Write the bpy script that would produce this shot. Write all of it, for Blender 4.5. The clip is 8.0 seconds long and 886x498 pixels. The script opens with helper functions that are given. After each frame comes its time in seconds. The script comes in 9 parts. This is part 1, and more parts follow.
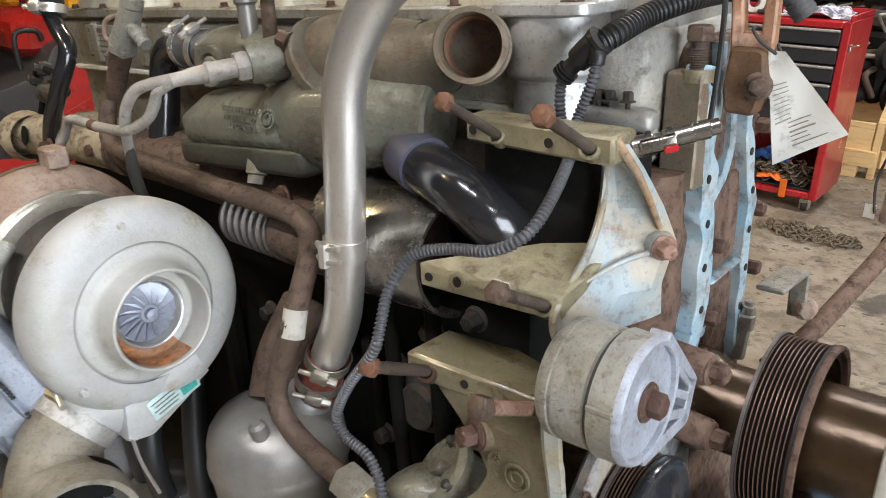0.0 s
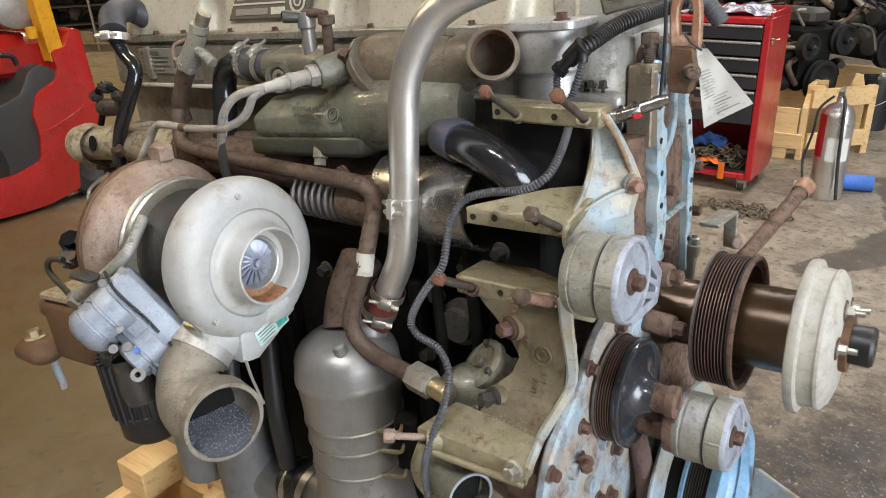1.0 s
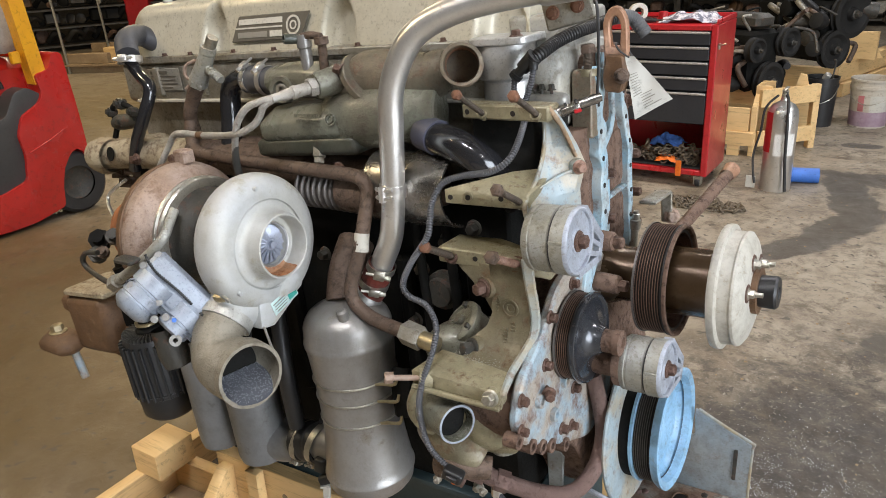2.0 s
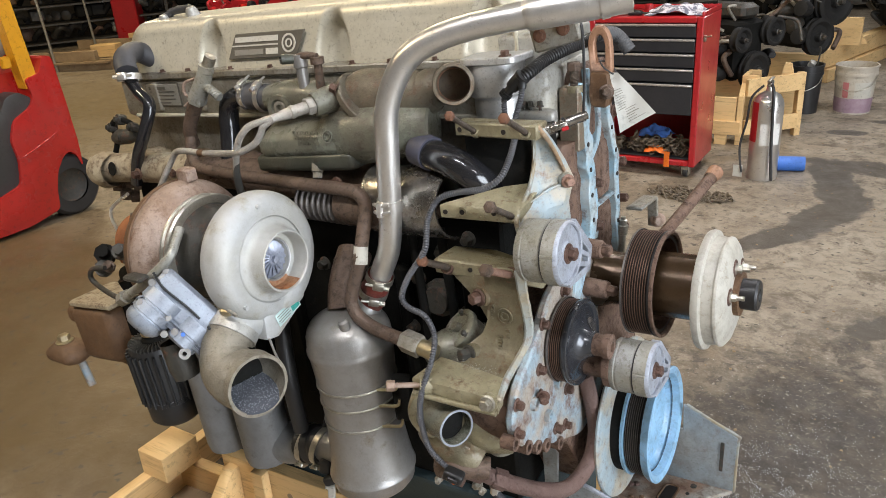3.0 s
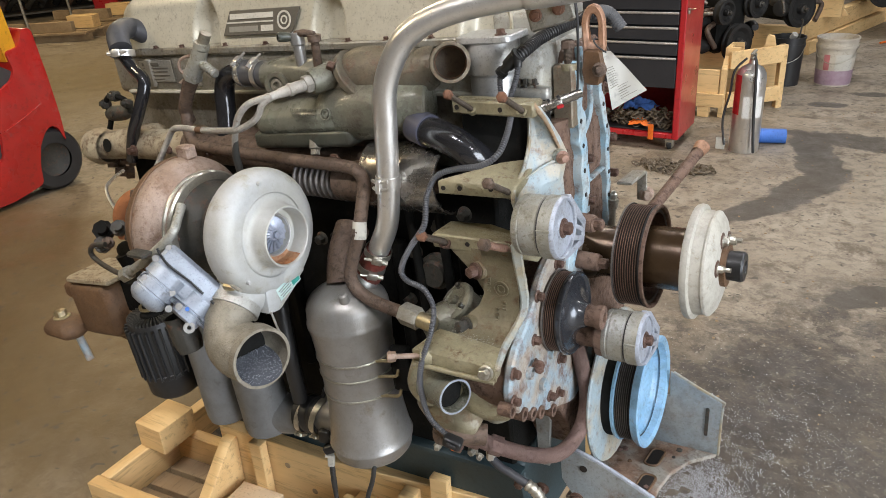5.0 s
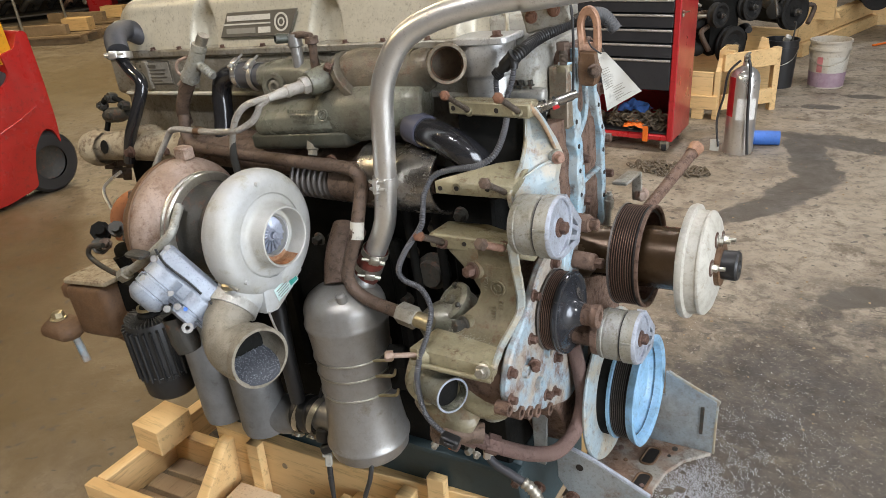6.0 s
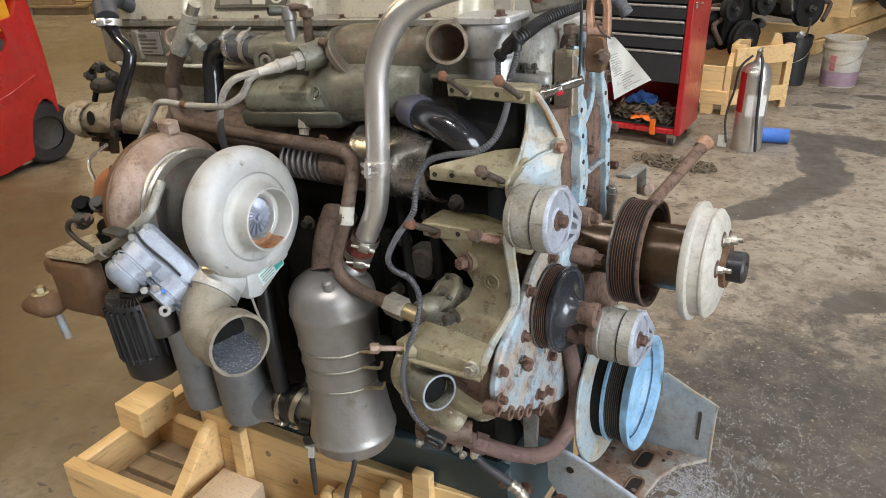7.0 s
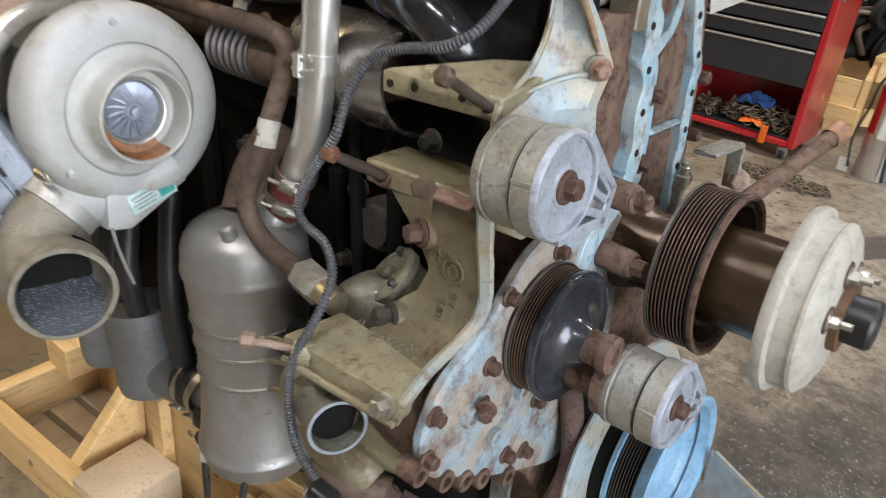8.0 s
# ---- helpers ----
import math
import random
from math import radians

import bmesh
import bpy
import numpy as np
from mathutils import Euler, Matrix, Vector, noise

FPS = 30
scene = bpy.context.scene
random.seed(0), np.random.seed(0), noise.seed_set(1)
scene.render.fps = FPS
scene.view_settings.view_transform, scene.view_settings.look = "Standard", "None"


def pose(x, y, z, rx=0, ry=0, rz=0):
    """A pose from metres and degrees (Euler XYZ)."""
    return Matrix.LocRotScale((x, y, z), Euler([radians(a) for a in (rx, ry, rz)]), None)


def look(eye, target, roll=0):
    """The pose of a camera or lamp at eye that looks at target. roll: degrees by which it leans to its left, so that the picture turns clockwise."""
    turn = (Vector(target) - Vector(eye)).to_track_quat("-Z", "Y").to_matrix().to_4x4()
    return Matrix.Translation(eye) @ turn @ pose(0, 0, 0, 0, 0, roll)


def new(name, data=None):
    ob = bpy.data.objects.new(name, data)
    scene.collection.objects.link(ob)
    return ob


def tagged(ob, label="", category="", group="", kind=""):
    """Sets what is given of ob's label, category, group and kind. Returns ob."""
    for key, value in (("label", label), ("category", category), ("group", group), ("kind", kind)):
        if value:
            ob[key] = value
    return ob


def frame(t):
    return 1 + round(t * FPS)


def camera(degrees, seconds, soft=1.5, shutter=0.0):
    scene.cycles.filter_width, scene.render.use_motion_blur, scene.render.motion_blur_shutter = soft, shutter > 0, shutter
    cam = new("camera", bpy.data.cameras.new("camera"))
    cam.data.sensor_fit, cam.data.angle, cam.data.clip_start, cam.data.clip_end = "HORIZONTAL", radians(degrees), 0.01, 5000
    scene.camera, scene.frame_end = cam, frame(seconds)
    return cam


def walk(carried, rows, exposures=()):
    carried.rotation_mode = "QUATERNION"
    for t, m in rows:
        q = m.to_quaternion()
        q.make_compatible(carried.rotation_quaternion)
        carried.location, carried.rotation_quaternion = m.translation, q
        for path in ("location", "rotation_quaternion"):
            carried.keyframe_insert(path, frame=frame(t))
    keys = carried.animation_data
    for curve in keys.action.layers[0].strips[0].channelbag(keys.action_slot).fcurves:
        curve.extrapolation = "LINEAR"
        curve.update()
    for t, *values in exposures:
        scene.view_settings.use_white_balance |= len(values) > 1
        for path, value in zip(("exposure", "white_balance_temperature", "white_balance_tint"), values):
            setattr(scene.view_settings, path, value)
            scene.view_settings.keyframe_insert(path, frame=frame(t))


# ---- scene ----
cam = camera(61.52, 8.0, soft=0.6, shutter=0.25)
PATH = [
    (0.0, (0.6932, -0.3233, 1.4074), (0.0966, 0.3736, 1.0092), -0.09),
    (0.5, (0.7334, -0.4654, 1.4420), (0.1618, 0.2538, 1.0469), -1.07),
    (1.0, (0.7904, -0.6113, 1.4525), (0.2412, 0.1275, 1.0617), -1.83),
    (1.5, (0.8668, -0.7324, 1.4614), (0.3339, 0.0242, 1.0826), -2.38),
    (3.0, (0.9237, -0.8321, 1.5431), (0.4117, -0.0682, 1.1502), -4.12),
    (3.5, (0.9236, -0.8395, 1.5566), (0.4191, -0.0795, 1.1468), -4.16),
    (4.0, (0.9205, -0.8594, 1.5622), (0.4236, -0.1013, 1.1399), -4.07),
    (4.5, (0.9182, -0.8656, 1.5631), (0.4282, -0.1067, 1.1342), -3.97),
    (6.0, (0.9216, -0.8819, 1.5626), (0.4404, -0.1153, 1.1374), -3.87),
    (6.5, (0.9227, -0.8724, 1.5628), (0.4441, -0.1067, 1.1331), -3.43),
    (7.0, (0.9035, -0.8238, 1.5406), (0.4240, -0.0657, 1.0987), -1.77),
    (7.5, (0.8714, -0.6703, 1.4674), (0.3768, 0.0687, 1.0099), 1.37),
    (8.0, (0.8033, -0.3966, 1.3261), (0.2479, 0.2893, 0.8558), 5.64),
]
walk(cam, [(t, look(eye, target, roll)) for t, eye, target, roll in PATH], exposures=((0.0, 0.0), (7.4, 0.0), (8.0, -0.12)))

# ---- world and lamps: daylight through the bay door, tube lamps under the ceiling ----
scene.view_settings.exposure = 0.0
world = bpy.data.worlds.new("world")
scene.world = world
world.use_nodes = True
wn, wl = world.node_tree.nodes, world.node_tree.links
sky = wn.new("ShaderNodeTexSky")
sky.sky_type, sky.sun_disc = "NISHITA", False
sky.sun_elevation, sky.sun_rotation = radians(38), radians(120)
wn["Background"].inputs["Strength"].default_value = 0.12
wl.new(sky.outputs["Color"], wn["Background"].inputs["Color"])


def area_lamp(name, m, sx, sy, watts, colour):
    lamp = bpy.data.lights.new(name, "AREA")
    lamp.shape, lamp.size, lamp.size_y, lamp.energy, lamp.color = "RECTANGLE", sx, sy, watts, colour
    ob = new(name, lamp)
    ob.matrix_world = m
    return ob


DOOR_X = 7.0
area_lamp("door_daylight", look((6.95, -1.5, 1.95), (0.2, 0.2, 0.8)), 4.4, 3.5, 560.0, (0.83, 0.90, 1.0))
CEILING_Z = 4.6
LAMP_SPOTS = [(-3.4, -1.8), (0.5, -1.7), (4.0, -1.8), (-3.4, 3.2), (0.4, 3.4), (4.0, 3.4), (-8.5, 5.0), (0.4, 8.6)]
WARM, COOL = (1.0, 0.80, 0.50), (0.96, 0.955, 1.0)
for lx, ly in LAMP_SPOTS:
    watts = 165.0 if lx < -8 else (115.0 if ly < 0 else 95.0) if lx < -2 else (118.0 if lx < 2 else 70.0) if ly < 0 else 95.0
    area_lamp("tube_light", look((lx, ly, CEILING_Z - 0.16), (lx, ly, 0)), 1.5, 0.22, watts, WARM if lx < -2 else COOL)

# ---- materials ----
def material(name, base, alt=None, rust=None, amount=0.0, rough=0.55, metal=0.0, big=7.0, grain=90.0, bump=0.25, spread=0.5, coat=0.0, rust_scale=24.0, dist=0.002, spec=0.5, stretch=None, grime=None, pits=0.75):
    """Base colour that drifts to alt in large patches and in fine grain, and to rust where a broken-up mask passes the amount."""
    m = bpy.data.materials.new(name)
    m.use_nodes = True
    n, l = m.node_tree.nodes, m.node_tree.links
    bsdf = n["Principled BSDF"]
    bsdf.inputs["Specular IOR Level"].default_value = spec
    co = n.new("ShaderNodeTexCoord")
    info = n.new("ShaderNodeObjectInfo")
    shift = n.new("ShaderNodeVectorMath")
    shift.operation = "ADD"
    spin = n.new("ShaderNodeMath")
    spin.operation = "MULTIPLY"
    spin.inputs[1].default_value = 37.0
    l.new(info.outputs["Random"], spin.inputs[0])
    l.new(co.outputs["Object"], shift.inputs[0])
    l.new(spin.outputs[0], shift.inputs[1])
    if stretch:
        long = n.new("ShaderNodeVectorMath")
        long.operation = "MULTIPLY"
        long.inputs[1].default_value = stretch
        l.new(shift.outputs[0], long.inputs[0])
        shift = long

    def noise_node(scale, detail, roughness=0.6):
        t = n.new("ShaderNodeTexNoise")
        t.inputs["Scale"].default_value, t.inputs["Detail"].default_value, t.inputs["Roughness"].default_value = scale, detail, roughness
        l.new(shift.outputs[0], t.inputs["Vector"])
        return t.outputs["Fac"]

    def ramp(fac, lo, hi):
        t = n.new("ShaderNodeMapRange")
        t.inputs["From Min"].default_value, t.inputs["From Max"].default_value = lo, hi
        l.new(fac, t.inputs["Value"])
        return t.outputs["Result"]

    def mix(fac, a, b):
        t = n.new("ShaderNodeMix")
        t.data_type = "RGBA"
        l.new(fac, t.inputs["Factor"])
        for socket, c in ((t.inputs["A"], a), (t.inputs["B"], b)):
            if isinstance(c, tuple):
                socket.default_value = (*c, 1)
            else:
                l.new(c, socket)
        return t.outputs["Result"]

    alt = alt or tuple(c * 0.72 for c in base)
    patches, fine = noise_node(big, 5), noise_node(grain, 6, 0.7)
    colour = mix(ramp(patches, 0.5 - spread * 0.4, 0.5 + spread * 0.4), base, alt)
    speck = mix(ramp(fine, 0.54, pits), colour, tuple(c * 0.52 for c in alt))
    grime = (0.55 if metal > 0.1 or rust else 0.0) if grime is None else grime
    if grime:
        film = ramp(noise_node(min(grain * 0.35, 38.0), 9, 0.72), 0.44, 0.74)
        thin = n.new("ShaderNodeMath")
        thin.operation = "MULTIPLY"
        thin.inputs[1].default_value = grime
        l.new(film, thin.inputs[0])
        speck = mix(thin.outputs[0], speck, tuple(c * k for c, k in zip(alt, (0.36, 0.31, 0.25))))
    rough_out = None
    if rust:
        mask_noise = noise_node(rust_scale * 1.8, 10, 0.72)
        mask = ramp(mask_noise, 0.61 - amount * 0.4, 0.80 - amount * 0.4)
        rusty = mix(ramp(fine, 0.3, 0.75), rust, tuple(c * 0.45 for c in rust))
        speck = mix(mask, speck, rusty)
    l.new(speck, bsdf.inputs["Base Color"])
    bsdf.inputs["Metallic"].default_value = metal
    span = n.new("ShaderNodeMapRange")
    span.inputs["To Min"].default_value, span.inputs["To Max"].default_value = max(0.05, rough - 0.12), min(1.0, rough + 0.15)
    l.new(patches, span.inputs["Value"])
    rough_out = span.outputs["Result"]
    if rust:
        add = n.new("ShaderNodeMath")
        add.use_clamp = True
        keep = n.new("ShaderNodeMath")
        keep.operation = "MULTIPLY"
        keep.inputs[1].default_value = 0.35
        l.new(mask, keep.inputs[0])
        l.new(rough_out, add.inputs[0])
        l.new(keep.outputs[0], add.inputs[1])
        rough_out = add.outputs[0]
        if metal > 0:
            inv = n.new("ShaderNodeMapRange")
            inv.inputs["To Min"].default_value, inv.inputs["To Max"].default_value = metal, 0.0
            l.new(mask, inv.inputs["Value"])
            l.new(inv.outputs["Result"], bsdf.inputs["Metallic"])
    l.new(rough_out, bsdf.inputs["Roughness"])
    if coat:
        bsdf.inputs["Coat Weight"].default_value = coat
        bsdf.inputs["Coat Roughness"].default_value = 0.12
    if bump:
        b = n.new("ShaderNodeBump")
        b.inputs["Strength"].default_value, b.inputs["Distance"].default_value = min(1.0, bump * 1.25), dist
        total = n.new("ShaderNodeMath")
        l.new(fine, total.inputs[0])
        l.new(mask if rust else patches, total.inputs[1])
        l.new(total.outputs[0], b.inputs["Height"])
        l.new(b.outputs["Normal"], bsdf.inputs["Normal"])
    return m


RUST = (0.20, 0.085, 0.045)
M = {
    "alu": material("cast_aluminium", (0.50, 0.50, 0.48), (0.40, 0.385, 0.34), (0.26, 0.20, 0.13), 0.08, rough=0.42, metal=0.5, bump=0.35, grain=220, big=9, grime=0.3),
    "alu_dull": material("weathered_aluminium", (0.42, 0.41, 0.37), (0.27, 0.24, 0.18), (0.16, 0.12, 0.075), 0.2, rough=0.45, metal=0.5, bump=0.5, grain=160, big=12, rust_scale=30),
    "cover": material("cover_paint", (0.60, 0.56, 0.45), (0.52, 0.475, 0.36), (0.33, 0.28, 0.19), 0.10, rough=0.33, metal=0.22, bump=0.12, grain=160, big=5, grime=0.2),
    "grey_green": material("grey_green_paint", (0.205, 0.215, 0.17), (0.15, 0.135, 0.098), (0.085, 0.06, 0.036), 0.22, rough=0.28, metal=0.15, bump=0.45, grain=160, big=10, rust_scale=20, coat=0.15),
    "iron": material("oily_iron", (0.07, 0.068, 0.058), (0.04, 0.037, 0.03), RUST, 0.18, rough=0.5, metal=0.2, bump=0.5, grain=110),
    # oil-dark iron, taken down to near-black so the colour carries deep shade
    "dark": material("shade_black_iron", (0.011, 0.011, 0.010), (0.006, 0.006, 0.005), (0.04, 0.024, 0.016), 0.06, rough=0.75, bump=0.5, grain=90, spec=0.15),
    "rust_bolt": material("rusty_bolt_steel", (0.150, 0.084, 0.060), (0.095, 0.053, 0.038), (0.27, 0.175, 0.14), 0.22, rough=0.42, metal=0.35, bump=0.5, grain=320, big=40, rust_scale=90),
    "orange_bolt": material("orange_rusty_steel", (0.22, 0.098, 0.052), (0.15, 0.070, 0.042), (0.10, 0.05, 0.03), 0.2, rough=0.6, metal=0.15, bump=0.5, grain=300, big=40, rust_scale=80),
    "braid": material("braided_sleeve", (0.60, 0.58, 0.54), (0.42, 0.385, 0.33), (0.26, 0.15, 0.09), 0.14, rough=0.42, metal=0.55, bump=0.9, grain=620, big=22, rust_scale=40),
    "stud": material("dark_threaded_steel", (0.070, 0.058, 0.046), (0.115, 0.088, 0.066), (0.19, 0.11, 0.07), 0.15, rough=0.45, metal=0.4, bump=0.6, grain=420, big=40, rust_scale=90),
    "pink_steel": material("pink_rusted_steel", (0.40, 0.25, 0.19), (0.27, 0.15, 0.105), (0.16, 0.075, 0.04), 0.2, rough=0.5, metal=0.2, bump=0.5, grain=260, big=30, rust_scale=70),
    "thermo": material("grey_machined_housing", (0.62, 0.62, 0.61), (0.50, 0.495, 0.475), (0.30, 0.25, 0.17), 0.08, rough=0.36, metal=0.5, bump=0.15, grain=200, big=10, rust_scale=18, grime=0.3),
    "head_cream": material("stained_pale_casting", (0.43, 0.40, 0.32), (0.36, 0.36, 0.34), (0.20, 0.15, 0.085), 0.22, rough=0.45, metal=0.3, bump=0.45, grain=170, big=11, rust_scale=15, grime=0.35),
    "rim_cream": material("worn_cream_rim", (0.35, 0.295, 0.195), (0.33, 0.36, 0.34), (0.24, 0.135, 0.07), 0.2, rough=0.36, metal=0.1, bump=0.45, grain=160, big=16, spread=0.2, rust_scale=26, coat=0.1, grime=0.35),
    "tan_edge": material("tan_primer_edge", (0.42, 0.265, 0.14), (0.40, 0.31, 0.22), (0.26, 0.14, 0.075), 0.22, rough=0.5, metal=0.1, bump=0.5, grain=180, big=30, rust_scale=60),
    # green paint darkened so the colour holds the shade below the manifold
    "skirt": material("shade_darkened_green", (0.052, 0.062, 0.050), (0.080, 0.076, 0.055), (0.05, 0.035, 0.022), 0.2, rough=0.36, metal=0.1, bump=0.4, grain=160, big=10, rust_scale=20, coat=0.1),
    "drum": material("weathered_drum", (0.42, 0.43, 0.42), (0.33, 0.31, 0.24), (0.22, 0.19, 0.11), 0.22, rough=0.42, metal=0.35, bump=0.5, grain=240, big=16, rust_scale=40, grime=0.4),
    "face": material("pale_blue_face", (0.43, 0.47, 0.54), (0.36, 0.385, 0.44), (0.30, 0.27, 0.22), 0.16, rough=0.42, metal=0.2, bump=0.3, grain=220, big=14, rust_scale=60),
    "blue": material("worn_blue_paint", (0.335, 0.44, 0.505), (0.40, 0.35, 0.29), (0.22, 0.125, 0.085), 0.30, rough=0.42, bump=0.6, grain=170, big=17, spread=0.18, rust_scale=15, grime=0.35),
    "blue_clean": material("pale_blue_paint", (0.23, 0.44, 0.66), (0.28, 0.48, 0.66), (0.3, 0.3, 0.28), 0.12, rough=0.3, bump=0.2, grain=90, coat=0.3),
    "bracket": material("bracket_paint", (0.215, 0.185, 0.105), (0.375, 0.340, 0.225), (0.16, 0.085, 0.035), 0.24, rough=0.32, metal=0.2, bump=0.55, grain=180, big=14, rust_scale=30, coat=0.15),
    "flange_blue": material("flange_blue_paint", (0.32, 0.52, 0.64), (0.46, 0.54, 0.56), (0.20, 0.115, 0.075), 0.26, rough=0.38, bump=0.6, grain=150, big=18, spread=0.25, rust_scale=17, grime=0.35),
    "floor_plate": material("rusty_floor_plate", (0.33, 0.31, 0.27), (0.26, 0.17, 0.12), (0.15, 0.075, 0.045), 0.28, rough=0.5, bump=0.5, grain=170, big=13, spread=0.2, rust_scale=13, grime=0.5),
    "support_grey": material("support_plate_paint", (0.27, 0.325, 0.36), (0.31, 0.315, 0.30), (0.24, 0.15, 0.09), 0.14, rough=0.45, metal=0.1, bump=0.4, grain=150, big=7, rust_scale=9),
    "wheel_black": material("sooty_wheel", (0.013, 0.013, 0.013), (0.022, 0.021, 0.019), (0.05, 0.04, 0.03), 0.12, rough=0.7, bump=0.3, grain=60, spec=0.25),
    # bracket casting with oil stains, darkened to hold the shade under the shelf
    "web_oily_shaded": material("oily_shaded_casting", (0.140, 0.118, 0.070), (0.235, 0.205, 0.130), (0.17, 0.088, 0.035), 0.26, rough=0.30, metal=0.15, bump=0.6, grain=200, big=12, rust_scale=20, coat=0.28),
    "gusset": material("flaking_blue_paint", (0.45, 0.405, 0.315), (0.37, 0.455, 0.49), (0.34, 0.205, 0.12), 0.20, rough=0.34, bump=0.35, spread=0.24, grain=120, big=15, rust_scale=24, coat=0.12, grime=0.3),
    "rust": material("rusted_iron", (0.165, 0.098, 0.080), (0.215, 0.140, 0.118), (0.135, 0.078, 0.060), 0.16, rough=0.62, bump=0.8, grain=330, big=16, rust_scale=110, dist=0.003, grime=0.3),
    "mount_rust": material("warm_rusted_casting", (0.165, 0.085, 0.038), (0.105, 0.060, 0.032), (0.23, 0.135, 0.07), 0.16, rough=0.6, bump=0.6, grain=160, big=14, rust_scale=24),
    "rust_tube": material("brown_tube", (0.105, 0.070, 0.050), (0.16, 0.108, 0.078), (0.056, 0.039, 0.026), 0.3, rough=0.5, metal=0.2, bump=0.5, grain=200, big=14, rust_scale=45),
    "rust_plate": material("rusted_plate", (0.150, 0.085, 0.056), (0.225, 0.145, 0.105), (0.075, 0.040, 0.026), 0.34, rough=0.55, metal=0.1, bump=0.6, grain=150, big=12, rust_scale=34),
    "rust_pale": material("pale_rusted_casting", (0.42, 0.335, 0.285), (0.30, 0.20, 0.14), (0.19, 0.095, 0.045), 0.28, rough=0.5, metal=0.2, bump=0.5, grain=170, big=9, rust_scale=14),
    "cream_iron": material("cream_scaled_iron", (0.46, 0.40, 0.28), (0.36, 0.28, 0.18), (0.16, 0.09, 0.05), 0.28, rough=0.7, bump=0.7, grain=140, rust_scale=30),
    "inlet_rust": material("inlet_rust_film", (0.52, 0.20, 0.065), (0.42, 0.25, 0.15), (0.30, 0.11, 0.04), 0.3, rough=0.7, metal=0.1, bump=0.4, grain=160, big=30, rust_scale=60),
    "orange_rust": material("orange_rust", (0.40, 0.15, 0.05), (0.25, 0.10, 0.045), rough=0.9, bump=0.6, grain=120),
    "steel": material("polished_steel", (0.80, 0.79, 0.77), (0.66, 0.64, 0.60), (0.30, 0.23, 0.16), 0.06, grime=0.15, rough=0.30, metal=0.85, bump=0.15, grain=260, big=6, rust_scale=30, pits=1.25),
    "zinc": material("zinc_plate", (0.58, 0.57, 0.52), (0.45, 0.42, 0.34), rough=0.34, metal=0.85, bump=0.2, grain=300),
    "brass": material("yellow_zinc", (0.50, 0.42, 0.24), (0.42, 0.36, 0.24), rough=0.35, metal=0.8, bump=0.2, grain=300),
    "shield": material("heat_tinted_steel", (0.40, 0.39, 0.37), (0.26, 0.235, 0.20), (0.14, 0.095, 0.06), 0.16, rough=0.24, metal=0.9, bump=0.08, grain=120, big=16, rust_scale=14, grime=0.5),
    "cooler": material("grey_tank_paint", (0.315, 0.31, 0.30), (0.25, 0.232, 0.205), (0.19, 0.145, 0.09), 0.08, rough=0.34, metal=0.5, bump=0.2, grain=180, big=9, rust_scale=12, grime=0.22, pits=1.25),
    "can_grey": material("dull_can_paint", (0.22, 0.225, 0.23), (0.17, 0.17, 0.165), (0.10, 0.08, 0.06), 0.08, rough=0.42, metal=0.3, bump=0.2, grain=160, big=7, rust_scale=10, grime=0.3, pits=1.25),
    "actuator": material("blue_grey_casting", (0.35, 0.395, 0.46), (0.27, 0.295, 0.34), (0.14, 0.12, 0.10), 0.10, rough=0.40, metal=0.4, bump=0.3, grain=220, big=7, grime=0.3),
    "turbo": material("compressor_casting", (0.47, 0.49, 0.51), (0.48, 0.465, 0.41), (0.36, 0.30, 0.17), 0.12, rough=0.5, metal=0.25, bump=0.35, grain=320, big=6, rust_scale=9, grime=0.25, pits=1.25),
    "neck": material("stained_casting", (0.185, 0.150, 0.105), (0.125, 0.12, 0.092), (0.20, 0.105, 0.06), 0.2, rough=0.42, metal=0.2, bump=0.5, grain=170, big=10, rust_scale=22),
    "neck_rim": material("neck_rim_casting", (0.27, 0.225, 0.165), (0.20, 0.165, 0.115), (0.30, 0.15, 0.085), 0.22, rough=0.4, metal=0.25, bump=0.4, grain=200, big=18, rust_scale=26),
    "elbow_cast": material("tan_grey_casting", (0.31, 0.285, 0.235), (0.25, 0.22, 0.165), (0.18, 0.13, 0.075), 0.16, rough=0.46, metal=0.35, bump=0.6, grain=240, big=9, rust_scale=20),
    "eye_tan": material("tan_steel", (0.46, 0.26, 0.16), (0.33, 0.18, 0.11), (0.15, 0.085, 0.055), 0.2, rough=0.45, metal=0.2, bump=0.4, grain=180),
    "hose_grey": material("dark_grey_rubber", (0.035, 0.036, 0.042), (0.055, 0.055, 0.06), rough=0.5, bump=0.2, grain=90),
    "grit_dark": material("grit_shadow", (0.035, 0.038, 0.046), (0.10, 0.11, 0.13), rough=0.7, bump=0.6, grain=300),
    "rubber": material("black_rubber", (0.018, 0.018, 0.019), (0.03, 0.03, 0.03), rough=0.42, bump=0.2, grain=120),
    "glossy_black": material("glossy_black_pipe", (0.012, 0.012, 0.014), (0.02, 0.02, 0.022), rough=0.16, bump=0.08, grain=60, coat=0.6),
    "loom": material("grey_loom", (0.055, 0.057, 0.065), (0.085, 0.085, 0.09), rough=0.42, bump=0.1, grain=150),
    "purple": material("blue_silicone", (0.075, 0.082, 0.125), (0.11, 0.11, 0.145), rough=0.45, bump=0.2, grain=150),
    "red_silicone": material("red_silicone", (0.20, 0.035, 0.022), (0.13, 0.03, 0.02), (0.10, 0.06, 0.045), 0.34, rough=0.6, bump=0.3, grain=120),
